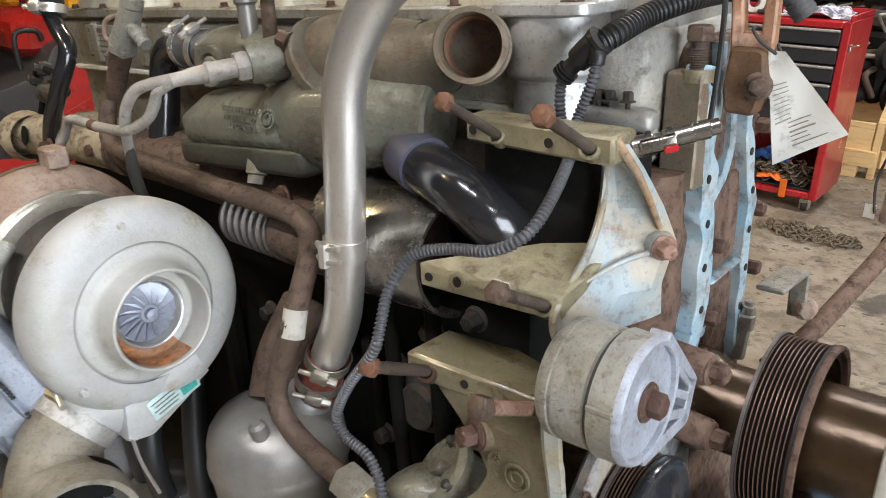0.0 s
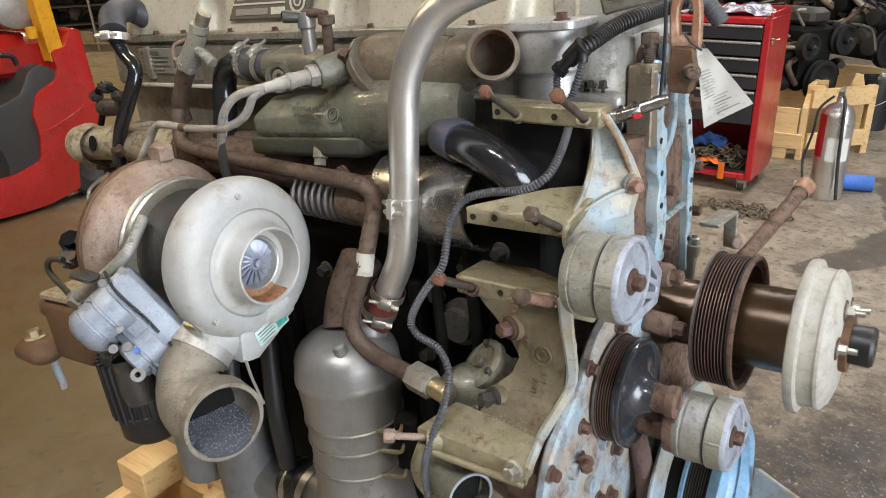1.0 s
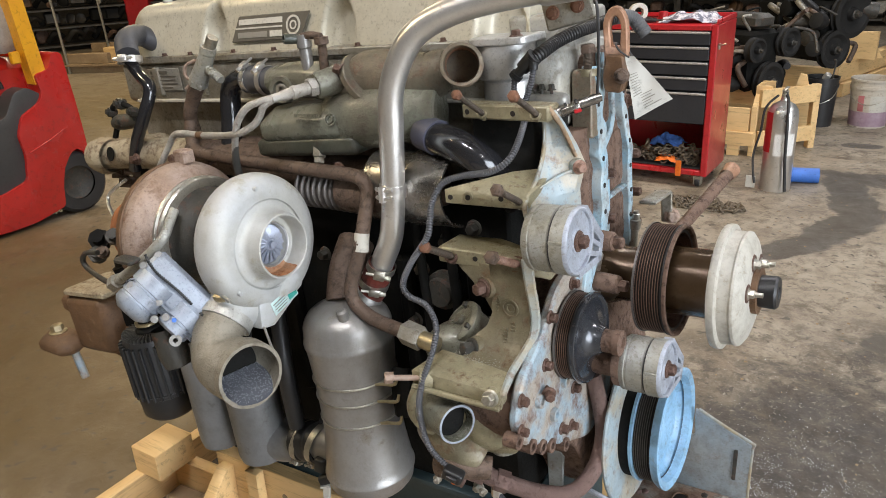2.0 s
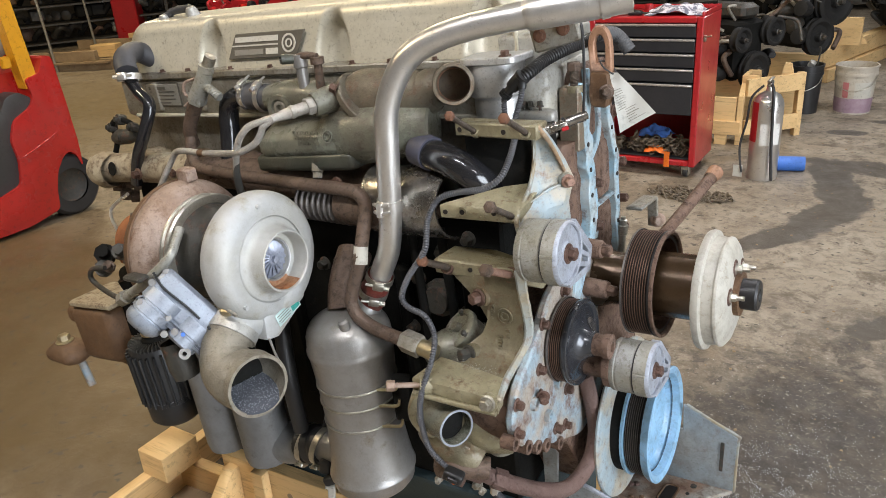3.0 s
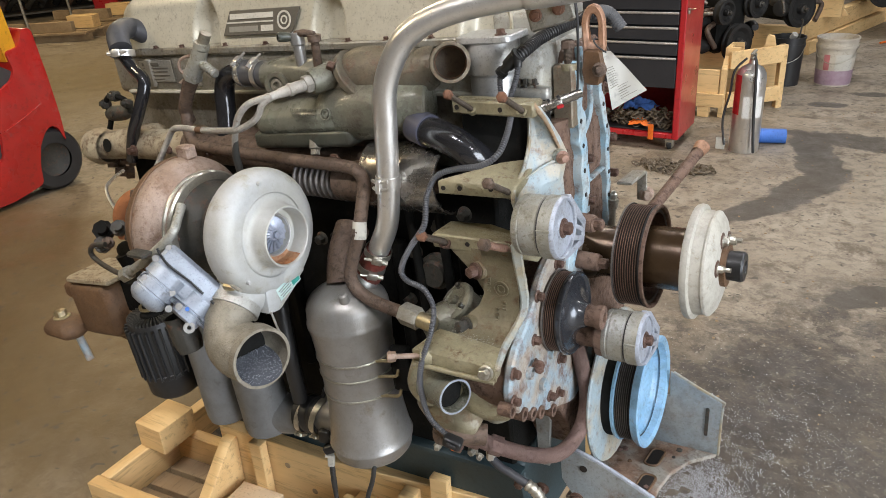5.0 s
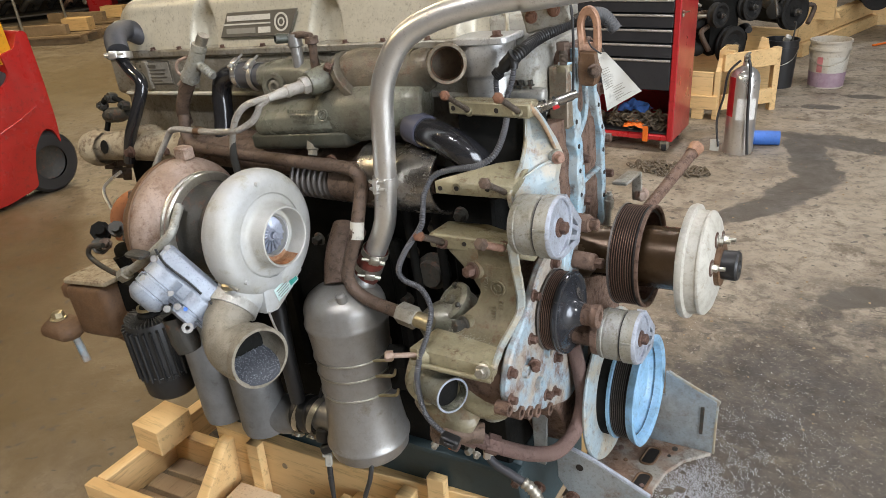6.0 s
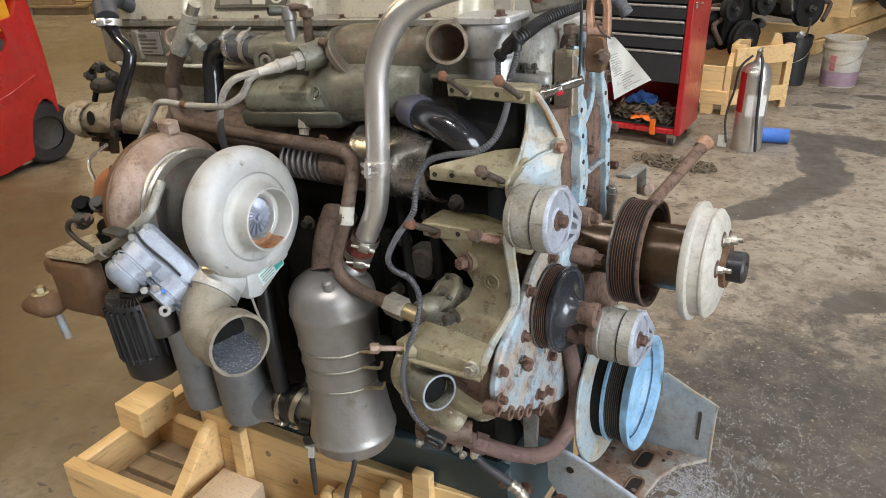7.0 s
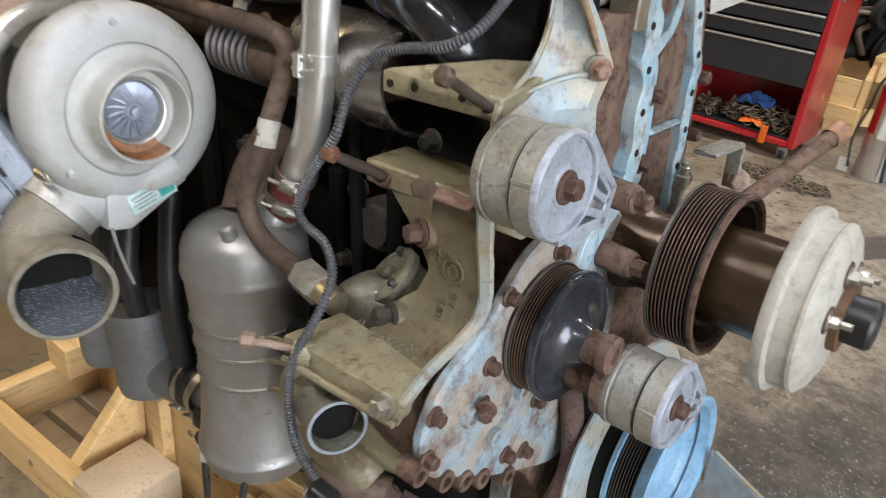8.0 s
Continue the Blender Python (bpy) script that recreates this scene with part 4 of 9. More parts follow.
# braided lines with their fitting
FA = Vector((-0.38, -0.92, -0.10)).normalized()
F0 = Vector((0.0085, -0.2515, 0.7005))
g = Geo().lathe([(0.010, 0.0), (0.010, 0.0108), (0.036, 0.0110), (0.038, 0.0122), (0.044, 0.0122), (0.046, 0.0100), (0.062, 0.0092), (0.066, 0.0078), (0.082, 0.0074), (0.086, 0.0)], F0, FA, 20)
fit = part("line_fitting", g, "braid", engine, "dull silver coupling with two braided lines")
part("fitting_hex", Geo().lathe([(-0.002, 0.0), (-0.002, 0.0160), (0.001, 0.0168), (0.010, 0.0168), (0.013, 0.0155), (0.013, 0)], F0, FA, 6), "braid", fit, "hexagon collar")
part("braided_line", Geo().tube([(-0.021, -0.322, 0.692), (-0.036, -0.336, 0.682), (-0.046, -0.338, 0.667), (-0.062, -0.339, 0.652), (-0.084, -0.342, 0.641), (-0.108, -0.345, 0.634), (-0.160, -0.335, 0.628), (-0.232, -0.324, 0.624), (-0.290, -0.322, 0.626), (-0.322, -0.318, 0.620), (-0.345, -0.317, 0.600), (-0.362, -0.328, 0.572), (-0.378, -0.338, 0.545)], 0.0060, 14, ridge=0.0003, pitch=0.0030), "braid", fit, "rust-spotted steel line")
part("braided_line", Geo().tube([(-0.021, -0.324, 0.694), (-0.040, -0.340, 0.690), (-0.064, -0.347, 0.682), (-0.090, -0.348, 0.662), (-0.112, -0.343, 0.635), (-0.132, -0.334, 0.606), (-0.144, -0.328, 0.580), (-0.150, -0.322, 0.552)], 0.0060, 14, ridge=0.0003, pitch=0.0030), "braid", fit)
part("line_sleeve", Geo().tube([(-0.1265, -0.336, 0.613), (-0.144, -0.328, 0.580), (-0.152, -0.320, 0.545), (-0.158, -0.312, 0.520)], [0.0050, 0.0074, 0.0074, 0.0060], 12), "fin_grey", fit, "dark rubber sleeve")
part("line_tape", Geo().lathe([(-0.009, 0.0050), (-0.009, 0.0070), (0.009, 0.0072), (0.009, 0.0050)], (-0.234, -0.324, 0.624), (1, -0.1, 0), 14), "mount_rust", fit)

# ---- turbocharger, axis along the crankshaft ----
TY, TZ = -0.414, 0.464
A = (1, 0, 0)


def scroll(start=-62.0, n=96):
    """The compressor's cast scroll: a flattened ring that swells along its turn, a stepped face and the inlet collar."""
    face = [(-0.0005, 0.0800), (0.0005, 0.0770), (0.0030, 0.0755), (0.0040, 0.0735), (0.0040, 0.0680), (0.0052, 0.0640), (0.0085, 0.0605), (0.0130, 0.0585), (0.0330, 0.0560), (0.0365, 0.0550), (0.0375, 0.0532), (0.0365, 0.0515), (0.0330, 0.0505), (0.0060, 0.0490), (0.0045, 0.0475), (0.0040, 0.0400), (0.0060, 0.0385), (0.0065, 0.0365), (0.0040, 0.0350), (-0.0300, 0.0345)]
    vs, fs = [], []
    for i in range(n + 1):
        t = i / n
        a = radians(start - 360 * t)
        k = 0.88 + 0.24 * t
        rim = [(-0.080, 0.020), (-0.080, 0.070)]
        for b in np.linspace(-110, 96, 17):
            c, d = math.cos(radians(b)), math.sin(radians(b))
            rim.append((-0.030 + 0.0335 * math.copysign(abs(d) ** 0.8, d) * (0.9 + 0.1 * k), 0.084 + 0.0345 * k * math.copysign(abs(c) ** 0.75, c)))
        for x, r in rim + face:
            vs.append((x, TY + r * math.cos(a), TZ + r * math.sin(a)))
    m = len(rim) + len(face)
    for i in range(n):
        fs += [(i * m + j, (i + 1) * m + j, (i + 1) * m + j + 1, i * m + j + 1) for j in range(m - 1)]
    fs += [tuple(range(19)), tuple(n * m + j for j in range(18, -1, -1))]
    return vs, fs


compressor = part("turbocharger", Geo().add(*scroll()), "turbo", engine, "grey-white cast turbocharger compressor housing", sharp=35)
for a in (95, 215):
    part("casting_mark", Geo().lathe([(-0.002, 0.0), (-0.002, 0.0045), (0.0035, 0.0035), (0.0035, 0)], (0.0035, TY + 0.100 * math.cos(radians(a)), TZ + 0.100 * math.sin(radians(a))), A, 12), "turbo", compressor)
BAND, BAXIS = Vector((-0.050, -0.493, 0.351)), Vector((0.06, -0.80, -0.58)).normalized()
g = Geo().tube([(-0.024, TY + 0.052, TZ - 0.074), (-0.032, TY + 0.020, TZ - 0.088), (-0.044, TY - 0.025, TZ - 0.098), BAND - BAXIS * 0.018, BAND], [0.034, 0.038, 0.0425, 0.0435, 0.0425], 28)
part("discharge_nozzle", g, "turbo", compressor, sharp=50)
g = Geo().prism([(TY - 0.045, TZ - 0.085), (TY - 0.050, TZ - 0.140), (TY - 0.020, TZ - 0.145), (TY + 0.046, TZ - 0.112), (TY + 0.052, TZ - 0.085)], "x", -0.050, 0.000)
part("nozzle_pad", g, "turbo", compressor, "flat cast pad under the label", bevel=0.008, segments=2)
g = Geo().lathe([(0.0046, 0.0390), (0.0052, 0.0472), (0.0068, 0.0486), (0.0335, 0.0499)], (0, TY, TZ), A, 36, (195, 300))
part("inlet_stain", g, "inlet_rust", compressor, "orange rust stain inside the inlet")
wheel = part("impeller", Geo().lathe([(-0.003, 0.0340), (0.0005, 0.022), (0.003, 0.012), (0.006, 0.0095), (0.006, 0.0065), (0.012, 0.0062), (0.013, 0.0)], (0, TY, TZ), A, 36), "impeller", engine, "bladed metal impeller")
for k in range(16):
    a0 = 2 * math.pi * k / 16
    vs = []
    for i in range(6):
        for j in range(2):
            r = 0.009 + 0.0235 * i / 5
            a = a0 + 0.42 * j + 0.16 * i / 5
            vs.append((0.0055 - 0.005 * j - 0.003 * i / 5, TY + r * math.cos(a), TZ + r * math.sin(a)))
    g = Geo().add(vs, [(2 * i, 2 * i + 1, 2 * i + 3, 2 * i + 2) for i in range(5)])
    g.add([(p[0] - 0.0012, p[1], p[2]) for p in vs], [(2 * i + 2, 2 * i + 3, 2 * i + 1, 2 * i) for i in range(5)])
    part("blade", g, "impeller", wheel)
# paper label on the pad
LM = Matrix.Translation((0.0016, TY + 0.010, TZ - 0.106)) @ Matrix(((0, 0, 1), (1, 0, 0), (0, 1, 0))).to_4x4() @ pose(0, 0, 0, 0, 0, 16)
label = part("maker_label", Geo().box((0, 0, 0), (0.062, 0.026, 0.002), LM, 0.0008), "label_pale", engine, "pale green label with a dark green corner")
part("label_corner", Geo().box((0.018, 0.001, 0.0014), (0.020, 0.019, 0.0012), LM), "label_teal", label)
for k in range(4):
    part("printed_bar", Geo().box((-0.012, 0.0075 - k * 0.005, 0.0014), (0.032 - 0.006 * (k % 2), 0.0012, 0.0012), LM), "cooler", label)

# turbine side
g = Geo().lathe([(-0.255, 0.03), (-0.255, 0.090), (-0.250, 0.108), (-0.240, 0.120), (-0.226, 0.1285), (-0.210, 0.1310), (-0.196, 0.1285), (-0.184, 0.1215), (-0.175, 0.1120), (-0.169, 0.1050), (-0.164, 0.1020), (-0.150, 0.0990), (-0.150, 0.03)], (0, TY, TZ), A, 64)
turbine = part("turbine_housing", g, "rust_pale", engine, "pale pinkish rusted turbine housing", sharp=48)
part("turbine_rim", Geo().lathe([(-0.262, 0.060), (-0.262, 0.107), (-0.252, 0.1200), (-0.238, 0.1290), (-0.224, 0.1318), (-0.222, 0.1295), (-0.236, 0.1220), (-0.250, 0.1080)], (0, TY, TZ), A, 64), "mount_rust", turbine, "orange-brown rusted back rim")
g = Geo().box((-0.204, TY + 0.022, TZ + 0.138), (0.032, 0.024, 0.026), None, 0.003).box((-0.200, TY + 0.025, TZ + 0.112), (0.020, 0.016, 0.030), None, 0.004)
part("turbine_flange", g, "rust_pale", turbine)
g = Geo().tube([(-0.21, TY - 0.02, TZ - 0.09), (-0.26, TY + 0.02, TZ - 0.16), (-0.30, TY + 0.08, TZ - 0.22)], [0.05, 0.05, 0.048], 18)
part("turbine_foot", g, "rust_plate", turbine)
g = Geo().lathe([(-0.171, 0.094), (-0.171, 0.1035), (-0.168, 0.1065), (-0.165, 0.1060), (-0.163, 0.1015), (-0.157, 0.1010), (-0.155, 0.1060), (-0.151, 0.1070), (-0.147, 0.1040), (-0.146, 0.090)], (0, TY, TZ), A, 56)
part("v_band", g, "zinc", turbine, "shiny steel V-band clamp")
g = Geo().lathe([(-0.150, 0.094), (-0.146, 0.090), (-0.130, 0.084), (-0.118, 0.080), (-0.110, 0.070), (-0.070, 0.070)], (0, TY, TZ), A, 40)
part("centre_housing", g, "iron", turbine, "dark bearing housing")
g = Geo().tube([(-0.245, TY + 0.0, TZ), (-0.30, TY + 0.0, TZ), (-0.35, TY + 0.02, TZ - 0.01)], [0.06, 0.058, 0.06], 22)
g.lathe([(-0.01, 0.05), (-0.01, 0.088), (0.012, 0.088), (0.012, 0.05)], (-0.275, TY, TZ), A, 30)
part("turbine_outlet", g, "rust_plate", turbine, "brown rusted outlet")
for k in range(5):
    a = radians(60 + 62 * k)
    g = Geo().lathe([(-0.014, 0), (-0.014, 0.012), (0.014, 0.012), (0.016, 0.008), (0.016, 0)], (-0.29, TY + 0.08 * math.cos(a), TZ + 0.08 * math.sin(a)), A, 6)
    part("outlet_nut", g, "iron", turbine)
g = Geo().tube([(-0.135, -0.485, 0.535), (-0.127, -0.505, 0.520), (-0.124, -0.530, 0.497), (-0.184, -0.548, 0.452), (-0.235, -0.549, 0.424), (-0.262, -0.547, 0.410)], 0.0082, 14, ridge=0.0003, pitch=0.0035)
feed = part("oil_feed_hose", g, "drum", engine, "grey braided oil hose")
part("hose_nut", Geo().lathe([(-0.012, 0.0), (-0.012, 0.014), (0.014, 0.014), (0.014, 0)], (-0.262, -0.547, 0.410), (-0.85, 0.1, -0.45), 6), "drum", feed)
g = Geo().tube([(-0.270, -0.546, 0.405), (-0.300, -0.535, 0.398), (-0.36, -0.515, 0.388), (-0.425, -0.50, 0.392), (-0.442, -0.50, 0.408), (-0.425, -0.50, 0.428), (-0.39, -0.495, 0.432)], 0.0052, 10)
part("hooked_line", g, "iron", feed, "dark hooked steel line")
# fittings behind the turbine
g = Geo().tube([(-0.44, -0.30, 0.47), (-0.49, -0.34, 0.462), (-0.515, -0.36, 0.43), (-0.52, -0.36, 0.38)], [0.021, 0.022, 0.021, 0.020], 18)
part("rusty_elbow", g, "orange_rust", engine, "orange rusted exhaust elbow")
for (x, y, z), r, mt in (((-0.522, -0.41, 0.412), 0.022, "dark"), ((-0.43, -0.43, 0.436), 0.017, "iron"), ((-0.51, -0.43, 0.388), 0.018, "iron"), ((-0.47, -0.44, 0.402), 0.013, "rust_tube")):
    part("pipe_fitting", Geo().lathe([(-r, 0), (-r, r * 0.8), (-r * 0.3, r * 0.8), (-r * 0.3, r), (r * 0.6, r), (r * 0.6, r * 0.6), (r * 1.5, r * 0.6), (r * 1.5, 0)], (x, y, z), (0.6, -0.5, 0.5), 8), mt, engine)
part("bent_wire", Geo().tube([(-0.60, -0.27, 0.50), (-0.655, -0.29, 0.462), (-0.60, -0.32, 0.425), (-0.56, -0.33, 0.43)], 0.004, 8), "steel", engine)

# actuator gearbox hanging on the turbo
AX, AV, AN = Vector((0.554, 0.264, -0.789)), Vector((0.323, 0.805, 0.497)), Vector((0.767, -0.531, 0.361))
AM = Matrix((AX, AV, AN)).transposed().to_4x4()
AM.translation = (-0.114, -0.560, 0.432)
g = Geo().box((0.035, 0.012, -0.026), (0.150, 0.066, 0.052), AM, 0.007)
g.box((0.035, -0.024, -0.022), (0.146, 0.012, 0.050), AM, 0.004)
g.box((0.035, -0.030, -0.024), (0.150, 0.005, 0.054), AM, 0.002)
actuator = part("turbo_actuator", g, "actuator", engine, "blue-grey cast electronic turbo actuator", bevel=0.0015)


def along(u, v, w):
    return AM @ Vector((u, v, w))


g = Geo().lathe([(-0.01, 0.0), (-0.01, 0.037), (0.012, 0.037), (0.013, 0.034), (0.016, 0.034), (0.017, 0.037), (0.034, 0.036), (0.035, 0.033), (0.038, 0.033), (0.039, 0.035), (0.050, 0.034), (0.056, 0.029), (0.062, 0.020), (0.062, 0)], along(-0.004, -0.006, -0.020), -AV, 40)
part("gear_housing", g, "actuator", actuator)
g = Geo().lathe([(-0.01, 0.0), (-0.01, 0.030), (0.016, 0.030), (0.017, 0.0275), (0.020, 0.0275), (0.021, 0.030), (0.036, 0.029), (0.040, 0.023), (0.040, 0)], along(0.066, -0.004, -0.020), -AV, 36)
part("motor_housing", g, "actuator", actuator)
for u, v, w in ((-0.040, 0.006, 0.004), (-0.030, -0.030, 0.010), (0.020, -0.020, 0.012), (0.098, -0.018, 0.004), (0.092, 0.036, 0.000), (-0.036, 0.034, 0.000), (0.045, -0.030, 0.010), (0.035, -0.044, 0.012)):
    part("screw_boss", Geo().lathe([(-0.018, 0), (-0.018, 0.0062), (0.000, 0.0062), (0.000, 0.0035), (0.004, 0.0035), (0.004, 0)], along(u, v, w - 0.004), AN, 14), "cooler", actuator)
part("casting_lug", Geo().lathe([(-0.012, 0.004), (-0.012, 0.010), (0.006, 0.010), (0.006, 0.004), (-0.012, 0.004)], along(0.083, -0.046, 0.0), AN, 16), "cooler", actuator)
part("blue_plug", Geo().lathe([(0, 0), (0, 0.0040), (0.006, 0.0035), (0.006, 0)], along(0.058, -0.024, 0.010), AN, 12), "blue_plastic", actuator)
g = Geo().tube([along(-0.050, 0.020, 0.010), along(-0.02, 0.012, 0.012), along(0.03, 0.014, 0.012), along(0.060, 0.013, 0.010)], 0.0018, 8, ridge=0.0009, pitch=0.004)
part("actuator_wire", g, "rubber", actuator, "thin black braided wire")
g = Geo().tube([along(0.078, 0.013, 0.010), along(0.10, 0.010, 0.008), along(0.14, 0.012, -0.01)], 0.0018, 8, ridge=0.0009, pitch=0.004)
part("actuator_wire", g, "rubber", actuator)
g = Geo().box(along(-0.066, -0.006, -0.024), (0.045, 0.024, 0.010), None, 0.003)
part("actuator_bracket", g, "iron", actuator)
g = Geo().lathe([(0, 0.024), (0.05, 0.026), (0.07, 0.022), (0.07, 0)], along(0.055, -0.045, -0.045), (0.2, 0.0, -1), 22)
part("actuator_neck", g, "iron", actuator)

# compressor outlet elbow
mouth = Vector((0.046, -0.542, 0.289))
mdir = Vector((0.96, -0.26, 0.02)).normalized()
g = Geo().tube([BAND, BAND + BAXIS * 0.022, (-0.042, -0.524, 0.320), (-0.024, -0.537, 0.301), (0.0, mouth.y + 0.002, mouth.z + 0.004), mouth - mdir * 0.02, mouth], [0.0425, 0.0435, 0.046, 0.049, 0.052, 0.053, 0.053], 40, hollow=0.004)
g.lathe([(-0.036, 0.0505), (-0.035, 0.0545), (-0.033, 0.0552), (-0.001, 0.0558), (0.001, 0.0552), (0.001, 0.0500), (-0.004, 0.0490)], mouth, mdir, 48)
elbow = part("outlet_elbow", g, "elbow_cast", engine, "grey cast outlet elbow with grit inside", sharp=50)
g = Geo().lathe([(0.0, 0.0), (0.0, 0.050)], mouth - mdir * 0.032 - Vector((0, 0, 0.021)), mdir * 0.5 + Vector((0, 0, 1.0)), 30)
# bed colour holds the shade between the bright grains
part("elbow_grit_bed", g, "grit_dark", elbow, "bed of blasting grit, coloured dark for shade")
# near-black disc closes the elbow and stands for its unlit inside
part("elbow_bore", Geo().lathe([(0.0, 0.0), (0.0, 0.052)], mouth - mdir * 0.055, mdir, 30), "dark", elbow)
rng = random.Random(5)
vs, fs = [], []
up0 = (mdir * 0.5 + Vector((0, 0, 1.0))).normalized()
s0 = up0.orthogonal().normalized()
s1 = up0.cross(s0)
for k in range(700):
    a, r = rng.uniform(0, 6.283), 0.046 * math.sqrt(rng.random())
    p = mouth - mdir * 0.031 - Vector((0, 0, 0.021)) + (s0 * math.cos(a) + s1 * math.sin(a)) * r
    q = rng.uniform(0.0004, 0.0010)
    i = len(vs)
    vs += [p + Vector((q, 0, 0)), p + Vector((-q, q, 0)), p + Vector((-q, -q, 0)), p + up0 * q * 2]
    fs += [(i, i + 1, i + 3), (i + 1, i + 2, i + 3), (i + 2, i, i + 3)]
tagged(part("grit", Geo().add(vs, fs), "grit", elbow, sharp=10), kind="stuff")
band = part("elbow_v_band", Geo().lathe([(-0.009, 0.0430), (-0.009, 0.0456), (0.009, 0.0462), (0.009, 0.0430)], BAND, BAXIS, 44), "alu", engine, "silver T-bolt clamp")
TB = BAND + Vector((0.022, -0.020, 0.052))
part("clamp_trunnion", Geo().box((0, 0, 0), (0.022, 0.014, 0.014), aim(TB, BAXIS), 0.003), "brass", band)
part("clamp_bolt", Geo().lathe([(-0.030, 0.0), (-0.030, 0.0032), (0.036, 0.0032), (0.036, 0)], TB + Vector((0, 0, 0.006)), (0.96, -0.2, -0.15), 8), "zinc", band)
part("clamp_nut", Geo().lathe([(-0.006, 0.0), (-0.006, 0.0075), (0.006, 0.0075), (0.006, 0)], TB + Vector((-0.018, 0.004, 0.009)), (0.96, -0.2, -0.15), 6), "brass", band)
part("inducer_ring", Geo().lathe([(0.0062, 0.0352), (0.0085, 0.0358), (0.0090, 0.0375), (0.0080, 0.0390), (0.0060, 0.0392)], (0, TY, TZ), A, 48), "steel", compressor, "bright machined ring round the impeller")
part("hanging_strip", Geo().tube([(0.0, TY - 0.045, TZ - 0.135), (0.004, TY - 0.043, TZ - 0.165), (0.002, TY - 0.030, TZ - 0.215)], 0.0022, 6), "steel", compressor)

# ---- rusty coolant tube over the turbo ----
g = Geo().tube([(-0.372, -0.235, 0.63), (-0.368, -0.245, 0.598), (-0.345, -0.256, 0.573), (-0.28, -0.262, 0.566), (-0.197, -0.27, 0.563), (-0.041, -0.275, 0.557), (0.075, -0.276, 0.552), (0.108, -0.277, 0.543), (0.118, -0.28, 0.520), (0.118, -0.298, 0.480), (0.116, -0.318, 0.435), (0.095, -0.330, 0.372), (0.094, -0.333, 0.348), (0.110, -0.336, 0.328), (0.150, -0.340, 0.313), (0.215, -0.347, 0.306)], 0.0125, 16)
tube = part("brown_coolant_tube", g, "rust_tube", engine, "brown rusted bent coolant tube")
part("tape_mark", Geo().lathe([(-0.016, 0.0132), (0.016, 0.0132)], (0.118, -0.314, 0.444), (0.01, -0.33, -1), 24), "label_white", tube, "white tape band")
g = Geo().lathe([(-0.02, 0.0), (-0.02, 0.019), (-0.017, 0.021), (0.017, 0.021), (0.02, 0.019), (0.02, 0)], (0.232, -0.348, 0.304), (1, -0.1, -0.14), 6)
part("tube_nut", g, "alu_dull", tube, "large pale hexagon nut")
g = Geo().lathe([(0.02, 0.015), (0.05, 0.015), (0.05, 0.0)], (0.232, -0.348, 0.304), (1, -0.1, -0.14), 16)
part("tube_stub", g, "brass", tube)

# ---- polished pipe from the cooler up and forward ----
g = Geo().tube([(0.110, -0.280, 0.365), (0.136, -0.282, 0.405), (0.161, -0.282, 0.455), (0.175, -0.281, 0.53), (0.187, -0.28, 0.633), (0.196, -0.28, 0.691), (0.214, -0.275, 0.737), (0.244, -0.265, 0.778), (0.293, -0.25, 0.803), (0.364, -0.23, 0.818), (0.485, -0.199, 0.8295)], 0.0205, 28, 10)
pipe = part("steel_coolant_pipe", g, "steel", engine, "polished stainless pipe bent twice")
g = Geo().lathe([(-0.011, 0.0208), (-0.011, 0.0228), (0.011, 0.0228), (0.011, 0.0208)], (0.1755, -0.281, 0.532), (0.1, 0, 1), 32)
for dz in (-0.008, 0.006):
    g.tube([(0.155, -0.300, 0.532 + dz), (0.170, -0.306, 0.531 + dz), (0.190, -0.303, 0.533 + dz)], 0.0032, 8)
g.lathe([(0, 0), (0, 0.006), (0.026, 0.006), (0.026, 0)], (0.170, -0.306, 0.518), (0.1, 0, 1), 8)
part("pipe_clip", g, "steel", pipe, "steel clip with a double wire")
g = Geo().tube([(0.090, -0.279, 0.330), (0.112, -0.280, 0.368), (0.128, -0.281, 0.392)], [0.026, 0.0255, 0.024], 22)
sleeve = part("red_hose", g, "red_silicone", engine, "short red silicone hose with rusty clamps")
clamp_band(sleeve, (0.126, -0.281, 0.388), (0.5, 0, 1), 0.0248, 0.013, (0.7, -1, 0), "zinc")
clamp_band(sleeve, (0.104, -0.280, 0.355), (0.5, 0, 1), 0.0262, 0.013, (0.9, -1, 0), "zinc")

part("pipe_joint", Geo().tube([(0.430, -0.2135, 0.8245), (0.442, -0.210, 0.826), (0.485, -0.199, 0.8295), (0.530, -0.183, 0.833), (0.575, -0.165, 0.838)], [0.0212, 0.0245, 0.0250, 0.0250, 0.0250], 28, 6), "steel", pipe, "wider cuff over the pipe end")
clamp_band(pipe, (0.540, -0.179, 0.8342), (0.93, 0.36, 0.1), 0.0254, 0.012, (0.2, -0.6, 0.7))

# ---- black elbow with its blue hose ----
g = Geo().tube([(0.195, -0.20, 0.612), (0.230, -0.213, 0.606)], 0.0300, 24)
purple = part("blue_hose", g, "purple", engine, "blue silicone hose end")
g = Geo().tube([(0.225, -0.212, 0.606), (0.258, -0.222, 0.602), (0.296, -0.230, 0.590), (0.322, -0.222, 0.566), (0.332, -0.190, 0.530), (0.334, -0.165, 0.490)], [0.0265, 0.027, 0.0275, 0.028, 0.028, 0.028], 26)
part("black_elbow", g, "glossy_black", engine, "glossy black pipe elbow")

